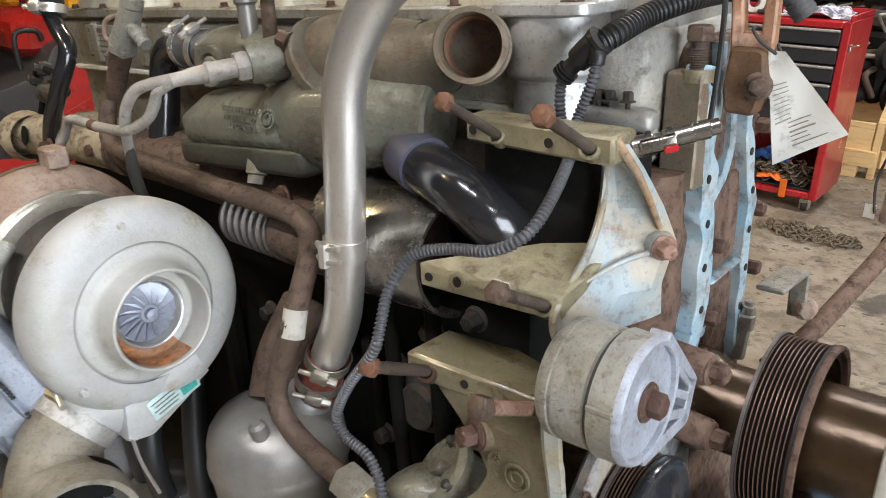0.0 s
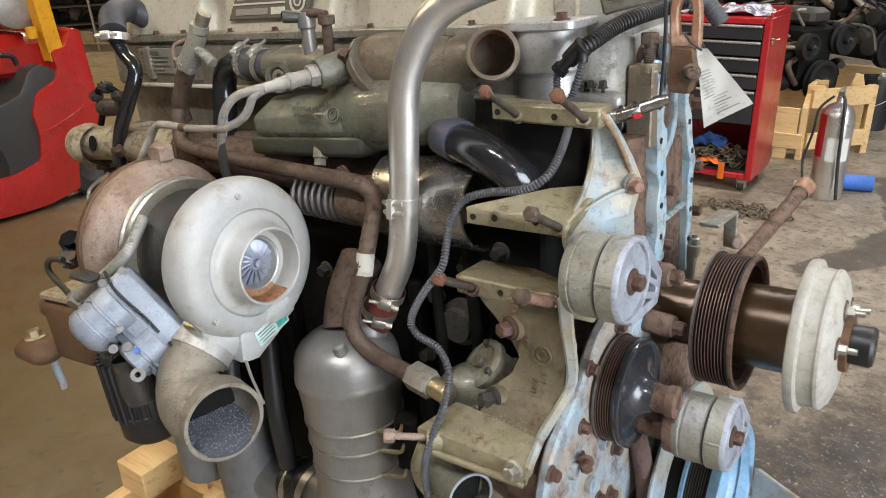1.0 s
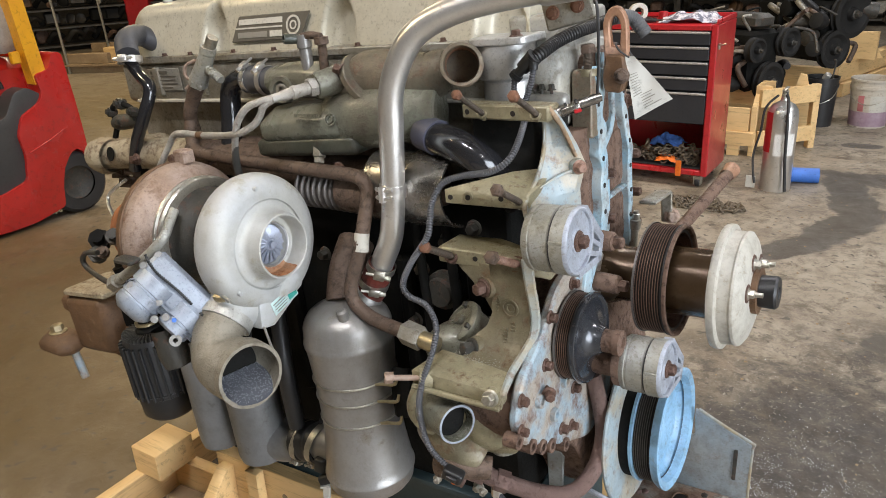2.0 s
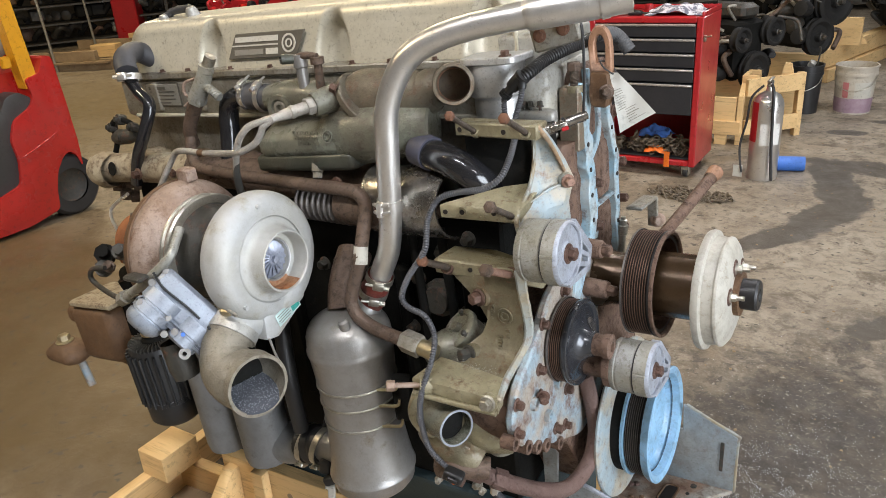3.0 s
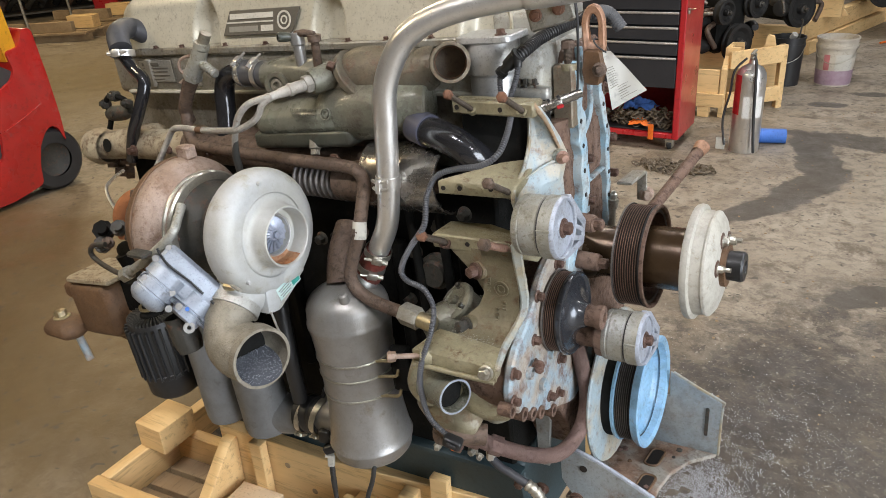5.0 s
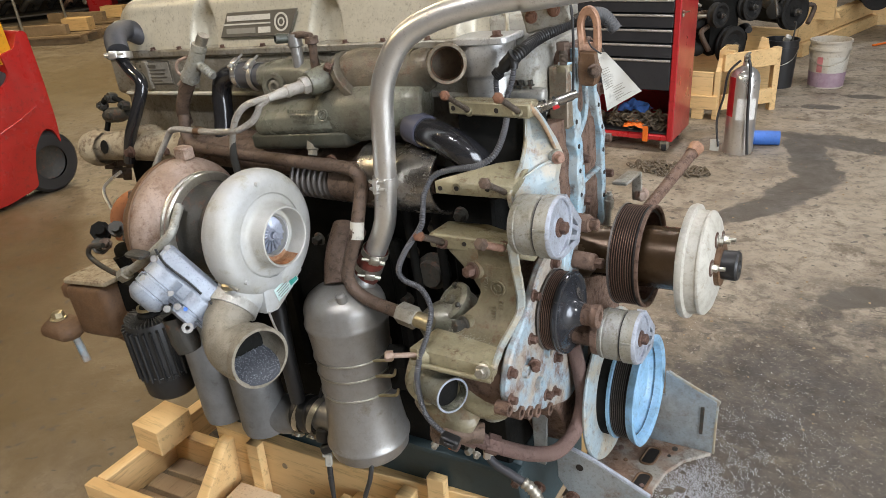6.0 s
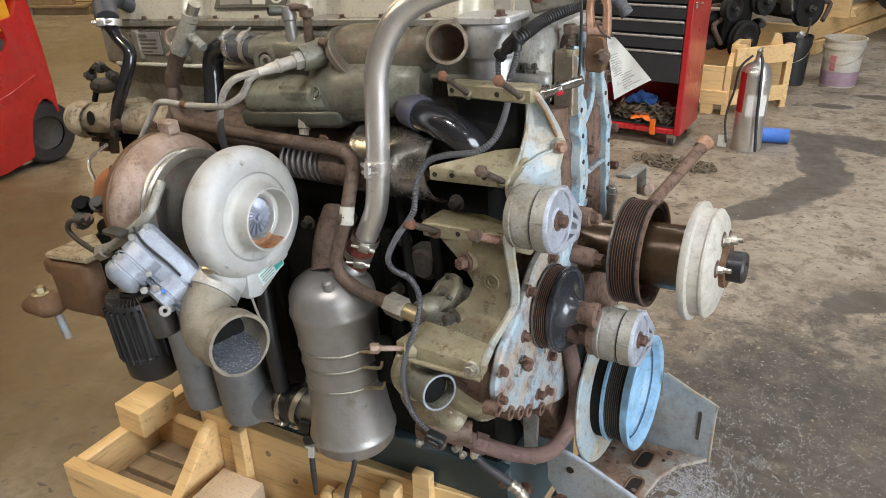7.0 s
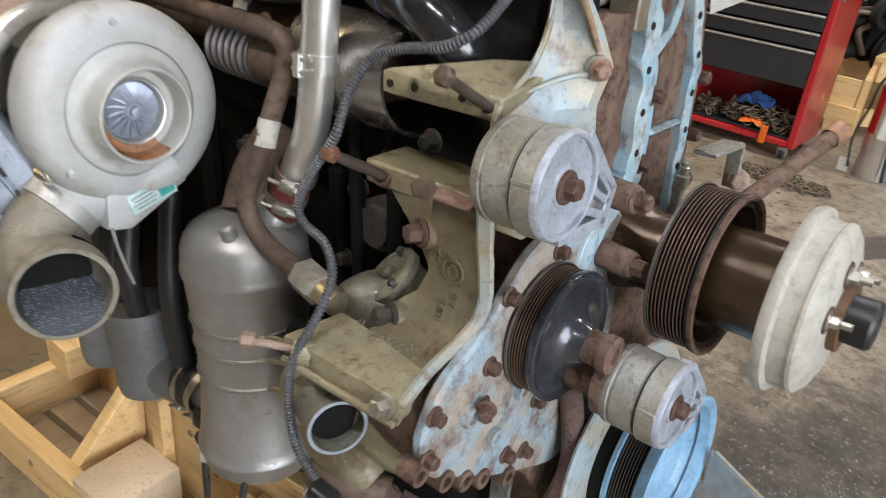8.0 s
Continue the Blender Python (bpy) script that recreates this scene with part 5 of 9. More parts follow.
# ---- upright cooler canister ----
CX, CY = 0.055, -0.315
g = Geo().lathe([(-0.066, 0.0), (-0.066, 0.066), (-0.062, 0.0765), (-0.054, 0.0830), (-0.034, 0.0862), (-0.031, 0.0885), (-0.027, 0.0890), (-0.024, 0.0868), (-0.010, 0.0845), (0.010, 0.0818), (0.035, 0.0788), (0.065, 0.0765), (0.100, 0.0754), (0.146, 0.0762), (0.182, 0.0776), (0.215, 0.0798), (0.240, 0.0818), (0.250, 0.0848), (0.256, 0.0852), (0.260, 0.0838), (0.264, 0.0830), (0.284, 0.0815), (0.296, 0.0775), (0.306, 0.0705), (0.314, 0.0600), (0.320, 0.0470), (0.324, 0.0330), (0.326, 0.0)], (CX, CY, 0), (0, 0, 1), 72)
cooler = part("cooler_canister", g, "cooler", engine, "upright satin grey cylindrical cooler", sharp=50)
part("cooler_stud", Geo().lathe([(0, 0.0115), (0.038, 0.0100), (0.042, 0.006), (0.042, 0.0)], (0.088, -0.352, 0.292), (0.05, -0.25, 1), 14), "cooler", cooler)
g = Geo().tube([(0.07, -0.292, 0.30), (0.085, -0.284, 0.325), (0.092, -0.281, 0.335)], [0.036, 0.030, 0.024], 20)
part("cooler_neck", g, "cooler", cooler)
for z in (0.100, 0.146, 0.182):
    d = Vector((0.92, -0.38, 0))
    c = Vector((CX, CY, z))
    rb = float(np.interp(z, (0.100, 0.146, 0.182), (0.0759, 0.0767, 0.0781)))
    ring = [(CX + rb * math.cos(a), CY + rb * math.sin(a), z) for a in np.linspace(0, 2 * math.pi, 33)]
    part("wire_band", Geo().tube(ring, 0.0022, 8, 2, caps=False), "zinc", cooler)
    g = Geo().tube([c + d * (rb - 0.001), c + d * (rb + 0.002) + Vector((0.012, 0.004, 0.003)), c + d * (rb + 0.002) + Vector((0.034, 0.012, 0.004)), c + d * (rb + 0.002) + Vector((0.040, 0.014, 0.018))], [0.0024, 0.0034, 0.0034, 0.0026], 8)
    part("band_tail", g, "brass", cooler)
g = Geo().prism([(0.135, -0.300), (0.150, -0.330), (0.185, -0.320), (0.175, -0.290)], "z", 0.11, 0.20)
part("cooler_strut", g, "dark", cooler, bevel=0.004)
g = Geo().tube([(0.045, -0.30, 0.315), (0.030, -0.27, 0.36), (0.020, -0.22, 0.40)], [0.036, 0.033, 0.035], 20)
part("cooler_inlet", g, "rust_tube", cooler, "dark stained inlet pipe")
g = Geo().tube([(0.03, -0.315, -0.005), (-0.06, -0.315, -0.018), (-0.14, -0.31, -0.035)], 0.036, 24)
link = part("cooler_link", g, "cooler", engine, "short hose between the cooler and a grey pipe")
g = Geo().tube([(-0.070, -0.315, -0.020), (-0.135, -0.31, -0.034)], 0.039, 24, 4, ridge=0.004, pitch=0.028)
part("link_hose", g, "rubber", link)
clamp_band(link, (-0.076, -0.315, -0.021), (1, 0, -0.2), 0.043, 0.014, (0.2, -0.7, -1), "zinc")
clamp_band(link, (-0.125, -0.311, -0.032), (1, 0, -0.2), 0.043, 0.014, (0.2, -0.7, -1), "zinc")

# two grey canisters further back
for x, y, z0, z1, r in ((-0.375, -0.335, 0.15, -0.085, 0.052), (-0.245, -0.330, 0.075, -0.088, 0.056)):
    g = Geo().lathe([(0, 0), (0, r), (z0 - z1 - 0.02, r), (z0 - z1 - 0.004, r * 0.94), (z0 - z1, r * 0.82), (z0 - z1, 0)], (x, y, z0), (0.04, 0.0, -1), 36)
    part("filter_can", g, "can_grey", engine, "plain grey filter canister")
g = Geo().tube([(-0.245, -0.33, -0.03), (-0.20, -0.315, -0.048), (-0.14, -0.305, -0.048)], [0.05, 0.046, 0.040], 22)
part("can_branch", g, "can_grey", engine)

for x, y, z0, z1 in ((-0.215, -0.345, 0.06, 0.27), (-0.285, -0.335, 0.05, 0.25), (-0.12, -0.330, 0.02, 0.30), (-0.34, -0.325, 0.12, 0.30)):
    part("dark_hose", Geo().tube([(x, y, z0), (x + 0.015, y - 0.014, (z0 + z1) / 2), (x - 0.01, y + 0.02, z1)], 0.017, 12), "rubber", engine, "black rubber hose")
# dark ribbed controller and rusty mount at the back
CTOP, CLOW = Vector((-0.540, -0.345, 0.165)), Vector((-0.542, -0.335, -0.045))
cax = (CTOP - CLOW).normalized()
cl = (CTOP - CLOW).length
g = Geo().lathe([(0, 0), (0, 0.054), (0.012, 0.064), (0.06, 0.066), (0.062, 0.069), (0.07, 0.069), (0.072, 0.066), (cl - 0.02, 0.066), (cl, 0.060), (cl, 0)], CLOW, cax, 40)
unit = part("black_canister", g, "black_plastic", engine, "black ribbed plastic canister")
for k in range(26):
    q = Matrix.Translation(CLOW) @ cax.to_track_quat("Z", "Y").to_matrix().to_4x4() @ Matrix.Rotation(2 * math.pi * k / 26, 4, "Z")
    part("rib", Geo().box((0.067, 0, cl * 0.62), (0.012, 0.006, cl * 0.66), q, 0.002), "black_plastic", unit)
for k in range(40):
    q = Matrix.Translation(CTOP) @ cax.to_track_quat("Z", "Y").to_matrix().to_4x4() @ Matrix.Rotation(2 * math.pi * k / 40, 4, "Z")
    part("fin", Geo().box((0.046, 0, 0.003), (0.030, 0.0022, 0.010), q, 0.0006), "fin_grey", unit)
part("canister_cap", Geo().lathe([(0, 0), (0, 0.030), (0.010, 0.028), (0.016, 0.020), (0.030, 0.018), (0.034, 0.012), (0.034, 0)], CTOP, cax, 26), "dark", unit)
part("cap_ring", Geo().lathe([(0.010, 0.020), (0.010, 0.026), (0.016, 0.026), (0.016, 0.020)], CTOP + cax * 0.012, cax, 24), "brass", unit)
g = Geo().box((0, 0, 0), (0.165, 0.13, 0.150), pose(-0.715, -0.325, 0.165, 0, -5, 0), 0.016)
g.box((-0.800, -0.355, 0.205), (0.060, 0.060, 0.055), None, 0.014)
g.box((-0.850, -0.392, 0.100), (0.115, 0.085, 0.055), None, 0.018)
g.tube([(-0.62, -0.30, 0.14), (-0.70, -0.32, 0.10)], 0.05, 14)
mount = part("rear_mount", g, "mount_rust", engine, "rusted cast rear mount with a bolt", bevel=0.004)
part("mount_top", Geo().box((0, 0, 0), (0.170, 0.125, 0.016), pose(-0.705, -0.325, 0.248, 0, -5, 0), 0.004), "cream_iron", mount)
bolt((-0.855, -0.395, 0.128), (0, 0, 1), 0.018, mount, "brass", 0.5)
part("mount_rod", Geo().lathe([(0, 0), (0, 0.010), (0.085, 0.010), (0.085, 0)], (-0.850, -0.375, 0.075), (0.25, 0.0, -1), 14), "blue", mount, "pale blue stud end")
g = Geo().box((-0.60, -0.30, 0.19), (0.09, 0.09, 0.12), None, 0.012)
part("mount_plate", g, "dark", mount)
g = Geo().tube([(-0.40, -0.30, 0.25), (-0.50, -0.27, 0.28), (-0.62, -0.24, 0.24), (-0.68, -0.22, 0.10)], [0.05, 0.06, 0.055, 0.05], 16)
part("rear_pipe", g, "rust_plate", engine, "brown rusted exhaust pipe")
g = Geo().tube([(-0.50, -0.33, 0.31), (-0.53, -0.36, 0.33), (-0.56, -0.35, 0.34)], 0.020, 12)
g.lathe([(0, 0.0), (0, 0.024), (0.04, 0.024), (0.04, 0)], (-0.53, -0.36, 0.30), (-0.2, -0.2, 1), 8)
part("rear_valve", g, "dark", engine, "small dark fuel valve")
g = Geo().tube([(-0.60, -0.25, 0.44), (-0.66, -0.26, 0.42), (-0.64, -0.29, 0.40)], 0.006, 8)
part("rear_wire", g, "zinc", engine)
g = Geo().tube([(-0.695, -0.198, 0.612), (-0.672, -0.200, 0.616), (-0.640, -0.200, 0.618), (-0.612, -0.196, 0.624)], [0.014, 0.019, 0.018, 0.013], 14, 6)
linkage = part("rear_linkage", g, "iron", engine, "small dark rear linkage")
part("linkage_arch", Geo().tube([(-0.690, -0.202, 0.622), (-0.683, -0.206, 0.648), (-0.655, -0.207, 0.660), (-0.625, -0.205, 0.655), (-0.606, -0.200, 0.640)], 0.0065, 10), "dark", linkage)
for x, z, r in ((-0.690, 0.640, 0.012), (-0.648, 0.660, 0.013), (-0.608, 0.642, 0.012), (-0.655, 0.616, 0.014)):
    part("linkage_nut", Geo().lathe([(-r, 0), (-r, r * 0.9), (-r * 0.2, r), (r * 0.5, r * 0.9), (r * 0.5, r * 0.5), (r, r * 0.5), (r, 0)], (x, -0.208, z), (-0.2, -1, 0.3), 8), "iron", linkage)
part("linkage_leg", Geo().tube([(-0.690, -0.200, 0.608), (-0.700, -0.204, 0.585), (-0.712, -0.206, 0.566)], 0.0065, 10), "dark", linkage)
for x, z, r in ((-0.716, 0.490, 0.017), (-0.690, 0.470, 0.019), (-0.665, 0.500, 0.015)):
    part("rear_nut", Geo().lathe([(-r, 0), (-r, r), (0, r), (0.002, r * 0.7), (r * 1.3, r * 0.62), (r * 1.3, 0)], (x, -0.205, z), (-0.5, -0.8, 0.2), 6), "rust_tube", engine)
for x in (-0.70, -0.55, -0.45, -0.33, -0.14, 0.02):
    bolt((x, -0.262 if x < -0.5 else -0.235, 0.548), (0, -1, 0.1), 0.011, manifold, "rust")

# ---- gear case at the front ----
def rounded(points, r=0.02, k=4):
    """An outline with its corners rounded."""
    out, n = [], len(points)
    for i in range(n):
        p, a, b = Vector(points[i]), Vector(points[i - 1]), Vector(points[(i + 1) % n])
        da, db = (a - p), (b - p)
        d = min(r, da.length * 0.45, db.length * 0.45)
        s, e = p + da.normalized() * d, p + db.normalized() * d
        for j in range(k + 1):
            t = j / k
            q = s * (1 - t) ** 2 + p * 2 * t * (1 - t) + e * t * t
            out.append((q.x, q.y))
    return out


CASE = rounded([(-0.050, 0.715), (0.112, 0.715), (0.118, 0.32), (0.16, 0.28), (0.22, 0.05), (0.16, -0.10), (-0.10, -0.115), (-0.17, 0.035), (-0.30, 0.118), (-0.378, 0.17), (-0.385, 0.245), (-0.235, 0.285), (-0.20, 0.34), (-0.12, 0.40), (-0.100, 0.565), (-0.058, 0.600)], 0.03)
g = Geo().prism(CASE, "x", 0.34, 0.430)
case = part("gear_case", g, "rust_plate", engine, "rusted gear case with flaking pale blue flanges", bevel=0.003)
for z0, z1, y0, y1 in ((0.585, 0.675, -0.010, 0.028), (0.46, 0.565, 0.020, 0.088), (0.345, 0.445, 0.020, 0.088)):
    g = Geo().prism(rounded([(y0, z0), (y1, z0), (y1, z1), (y0, z1)], 0.02), "x", 0.428, 0.434)
    part("case_boss", g, "rust_plate", case, bevel=0.003)
part("case_rib", Geo().box((0.434, 0.048, 0.452), (0.016, 0.085, 0.008), None, 0.003), "flange_blue", case)
part("case_back", Geo().prism(rounded([(0.06, 0.31), (0.150, 0.31), (0.166, 0.36), (0.166, 0.50), (0.145, 0.60), (0.13, 0.70), (0.06, 0.70)], 0.02), "x", 0.34, 0.424), "rust_plate", case, bevel=0.003)
part("case_column", Geo().tube([(0.402, -0.094, 0.600), (0.402, -0.095, 0.578), (0.402, -0.096, 0.540), (0.402, -0.096, 0.508), (0.402, -0.097, 0.470), (0.402, -0.098, 0.440), (0.400, -0.099, 0.395)], [0.040, 0.0385, 0.042, 0.0385, 0.042, 0.039, 0.042], 28), "rust_plate", case)


def strip(points, width, lo, hi, parent, mat, name, seed=0.0):
    """A flange that follows a line in the front plane, with a wavy edge."""
    P = [Vector(p) for p in points]
    row = []
    for i in range(len(P) - 1):
        d = P[i + 1] - P[i]
        count = max(2, int(d.length / 0.008))
        side = Vector((-d.y, d.x)).normalized()
        for k in range(count + (i == len(P) - 2)):
            p = P[i] + d * k / count
            u = p.y * 30 + seed
            row.append((p + side * width * (0.5 + 0.45 * noise.noise(Vector((u, seed, 0)))), p - side * width * (0.5 + 0.45 * noise.noise(Vector((u, seed, 7))))))
    n = len(row)
    vs = [(x, q.x, q.y) for x in (lo, hi) for a, b in row for q in (a, b)]
    fs = []
    for k in range(n - 1):
        a = 2 * k
        b = 2 * n + a
        fs += [(a, a + 1, a + 3, a + 2), (b, b + 2, b + 3, b + 1), (a, a + 2, b + 2, b), (a + 1, b + 1, b + 3, a + 3)]
    fs += [(0, 2 * n, 2 * n + 1, 1), (2 * n - 2, 2 * n - 1, 4 * n - 1, 4 * n - 2)]
    g = Geo().add(vs, fs)
    bm = g.mesh(name, mat, 0.0015)
    return part(name, bm, mat, parent)


strip([(-0.040, 0.690), (-0.050, 0.650), (-0.046, 0.60), (-0.036, 0.555), (-0.034, 0.50), (-0.035, 0.44), (-0.046, 0.405), (-0.088, 0.372), (-0.125, 0.33), (-0.165, 0.295)], 0.031, 0.425, 0.448, case, "flange_blue", "left_flange", 1.0)
part("flange_pad", Geo().prism(rounded([(-0.040, 0.40), (0.006, 0.385), (0.012, 0.47), (0.004, 0.545), (-0.030, 0.565)], 0.014), "x", 0.424, 0.4385), "flange_blue", case, bevel=0.002)
strip([(0.062, 0.70), (0.072, 0.612), (0.089, 0.56), (0.103, 0.521), (0.098, 0.48), (0.100, 0.436), (0.094, 0.390), (0.110, 0.31)], 0.021, 0.424, 0.444, case, "flange_blue", "right_flange", 2.0)
strip([(-0.010, 0.71), (-0.014, 0.642), (-0.024, 0.606), (-0.030, 0.565)], 0.013, 0.424, 0.441, case, "flange_blue", "middle_flange", 3.0)
strip([(0.048, 0.70), (0.033, 0.630), (0.036, 0.600), (0.020, 0.570), (-0.018, 0.548)], 0.015, 0.424, 0.440, case, "flange_blue", "slanted_flange", 4.0)
for k in range(7):
    z = 0.68 - 0.048 * k
    for y, x in ((np.interp(z, (0.40, 0.44, 0.555, 0.60, 0.65), (-0.046, -0.038, -0.040, -0.049, -0.055)), 0.448), (np.interp(z, (0.39, 0.436, 0.48, 0.521, 0.56, 0.612), (0.094, 0.100, 0.098, 0.103, 0.089, 0.072)), 0.444)):
        # flat disc, its near-black colour is the shade of a hole
        part("flange_hole", Geo().lathe([(0, 0.0), (0, 0.0045), (0.0012, 0.0045), (0.0012, 0.0)], (x, y, z), (1, 0, 0), 10), "groove", case)
for y, z in ((-0.005, 0.501), (-0.008, 0.418), (-0.003, 0.364), (0.060, 0.66)):
    bolt((0.441, y, z), (1, 0, 0), 0.0100, case, "rust")
for y, z in ((0.156, 0.60), (0.158, 0.499), (0.162, 0.421), (0.158, 0.36)):
    bolt((0.424, y - 0.012, z), (1, 0, 0), 0.011, case, "rust", 1.0)
# lower cover: pale blue and rusty, with many bolts
g = Geo().prism(rounded([(-0.225, 0.375), (-0.13, 0.39), (-0.02, 0.36), (-0.02, 0.06), (-0.13, 0.03), (-0.245, 0.085), (-0.375, 0.165), (-0.392, 0.215), (-0.365, 0.270), (-0.29, 0.31)], 0.03), "x", 0.425, 0.442)
lower = part("lower_cover", g, "blue", engine, "pale blue lower cover with rust patches", bevel=0.004)
for y, z in ((-0.351, 0.150), (-0.286, 0.110), (-0.392, 0.185), (-0.235, 0.080), (-0.318, 0.128)):
    part("cover_lug", Geo().lathe([(-0.02, 0.006), (-0.02, 0.0125), (0.004, 0.0125), (0.004, 0.006), (-0.02, 0.006)], (0.442, y, z), (1, 0, 0), 18), "rust_plate", lower)
for y, z in ((-0.262, 0.335), (-0.287, 0.262), (-0.372, 0.245), (-0.380, 0.196), (-0.242, 0.116), (-0.188, 0.166), (-0.175, 0.358), (-0.205, 0.10)):
    bolt((0.442, y, z), (1, 0, 0), 0.0094, lower, "rust", 0.65)
bolt((0.442, -0.288, 0.222), (0.6, -0.8, 0.0), 0.0098, lower, "rust", 0.8, 0.02)
for y, z in ((-0.318, 0.214), (-0.272, 0.162), (-0.225, 0.20)):
    part("bolt_boss", Geo().lathe([(0, 0), (0, 0.012), (0.008, 0.011), (0.008, 0.006), (0.004, 0.005), (0.004, 0)], (0.442, y, z), (1, 0, 0), 14), "blue", lower)

# lifting eye with the paper tag
EY = -0.028
g = Geo()
outer = [(0.472 + 0.0205 * math.cos(a), 0.748 + 0.036 * math.sin(a)) for a in np.linspace(0, math.pi, 13)]
inner = [(0.472 + 0.0095 * math.cos(a), 0.748 + 0.020 * math.sin(a)) for a in np.linspace(0, math.pi, 13)]
out2 = [(0.492, 0.680), *outer, (0.455, 0.680)]
in2 = [(0.480, 0.722), *inner, (0.465, 0.722)]
vs = []
for lo in (EY - 0.007, EY + 0.007):
    vs += [(x, lo, z) for x, z in out2] + [(x, lo, z) for x, z in in2]
n = len(out2)
fs = []
for k in range(n - 1):
    fs += [(k, k + 1, n + k + 1, n + k), (2 * n + k, 3 * n + k, 3 * n + k + 1, 2 * n + k + 1), (k, 2 * n + k, 2 * n + k + 1, k + 1), (n + k, n + k + 1, 3 * n + k + 1, 3 * n + k)]
fs += [(0, n, 3 * n, 2 * n), (n - 1, 3 * n - 1, 4 * n - 1, 2 * n - 1), (n, 2 * n - 1, 4 * n - 1, 3 * n)]
fs += [(0, n, 2 * n - 1, n - 1), (2 * n, 3 * n - 1, 4 * n - 1, 3 * n)]
g.add(vs, fs)
eye = part("lifting_eye", g, "eye_tan", engine, "pale rusted steel lifting eye", bevel=0.002)
foot = rounded([(0.650, 0.456), (0.648, 0.484), (0.676, 0.492), (0.708, 0.489), (0.710, 0.458), (0.672, 0.453)], 0.006)
g = Geo().prism(foot, "y", EY - 0.018, EY + 0.010)
part("eye_foot", g, "mount_rust", eye, "brown rusted foot", bevel=0.003)
bolt((0.486, EY - 0.018, 0.676), (0.5, -1, 0.1), 0.0105, eye, "rust_tube", 0.6)
TAGM = Matrix.Translation((0.490, -0.040, 0.706)) @ pose(0, 0, 0, 0, 0, 20) @ Matrix.Scale(0.86, 4)


def on_tag(s, t, off=0.0):
    """A point of the tag: s across from 0 to 1, t from its tip to its lower edge."""
    a = Vector((0.016 * t, 0.0, -0.122 * t))
    b = Vector((0.016 + 0.070 * t, 0.0, -0.086 * t))
    bow = 0.010 * math.sin(t * 2.4) + 0.006 * math.sin(math.pi * s) * t + 0.002 * math.sin(9 * t + 4 * s)
    return a.lerp(b, s) + Vector((0, bow - off, 0))


tag = thing("paper_tag", "creased white paper tag hanging on the lifting eye", "tag", ENGINE)
nt, ns = 14, 8
vs = [on_tag(j / ns, i / nt, off) for off in (0.0, -0.0006) for i in range(nt + 1) for j in range(ns + 1)]
fs, half = [], (nt + 1) * (ns + 1)
for i in range(nt):
    for j in range(ns):
        a = i * (ns + 1) + j
        fs += [(a, a + ns + 1, a + ns + 2, a + 1), (half + a, half + a + 1, half + a + ns + 2, half + a + ns + 1)]
part("paper", Geo().add(vs, fs, TAGM), "tag_white", tag, sharp=60)
rng = random.Random(23)
for k in range(15):
    t0 = 0.30 + 0.043 * k
    s0, s1 = (0.08, rng.uniform(0.35, 0.5)) if k < 9 else (0.30, rng.uniform(0.55, 0.9))
    dt = 0.010 if k not in (8, 11) else 0.016
    vs = [on_tag(s0 + (s1 - s0) * q / 4, t0 + h, 0.0007) for h in (0, dt) for q in range(5)]
    part("printed_bar", Geo().add(vs, [(q, q + 5, q + 6, q + 1) for q in range(4)], TAGM), "plate_grey", tag)
wire = Geo().tube([(0.497, -0.040, 0.704), (0.484, -0.047, 0.716), (0.474, -0.036, 0.726), (0.484, -0.016, 0.718), (0.499, -0.032, 0.704)], 0.0015, 8)
part("wire_loop", wire, "ink", tag)

# tall bolt, small pipe and plates near the top of the case
long_bolt((0.436, -0.062, 0.690), (0.0, 0.03, 1), 0.026, case, 0.0078, 0.0125, "stud", "rust_tube", "bracket")
g = Geo().prism(rounded([(-0.084, 0.58), (-0.050, 0.58), (-0.044, 0.640), (-0.046, 0.690), (-0.076, 0.690)], 0.006), "x", 0.412, 0.4475)
part("case_post", g, "neck_rim", case, "cream and pale blue worn post", bevel=0.005)
g = Geo().prism(rounded([(0.33, -0.100), (0.372, -0.116), (0.404, -0.100), (0.412, -0.060), (0.419, 0.095), (0.33, 0.11)], 0.030, 6), "z", 0.60, 0.730)
part("front_head_end", g, "head_cream", engine, "pale cast front end of the head", bevel=0.016, segments=4)
g = Geo().prism(rounded([(0.30, -0.080), (0.395, -0.080), (0.408, -0.060), (0.408, 0.10), (0.30, 0.10)], 0.018, 5), "z", 0.700, 0.782)
part("upper_head_end", g, "head_cream", engine, "pale stained casting behind the loom", bevel=0.010, segments=3)
g = Geo().box((0, 0, 0), (0.070, 0.030, 0.022), pose(0.385, -0.112, 0.650, 0, 2, 8), 0.005)
head_lug = part("head_lug", g, "alu", engine, "grey cast lug below the loom", bevel=0.002)
for x in (0.366, 0.378, 0.396):
    bolt((x, -0.118, 0.661), (0, 0, 1), 0.0060, head_lug, "iron", 0.8, 0.006)
g = Geo().prism(rounded([(0.265, -0.158), (0.372, -0.158), (0.372, 0.0), (0.265, 0.0)], 0.02), "z", 0.744, 0.756)
g.lathe([(0.60, 0.0), (0.60, 0.043), (0.681, 0.043), (0.684, 0.041), (0.688, 0.0485), (0.692, 0.050), (0.744, 0.050), (0.744, 0)], (0.312, -0.105, 0), (0, 0, 1), 36)
thermo = part("thermostat_housing", g, "thermo", engine, "grey machined aluminium thermostat housing", bevel=0.004)
bolt((0.350, -0.140, 0.756), (0, 0, 1), 0.009, thermo, "rust", 0.5)
g = Geo().box((0, 0, 0), (0.074, 0.008, 0.052), pose(0.452, -0.165, 0.795, 0, -12, 12), 0.003)
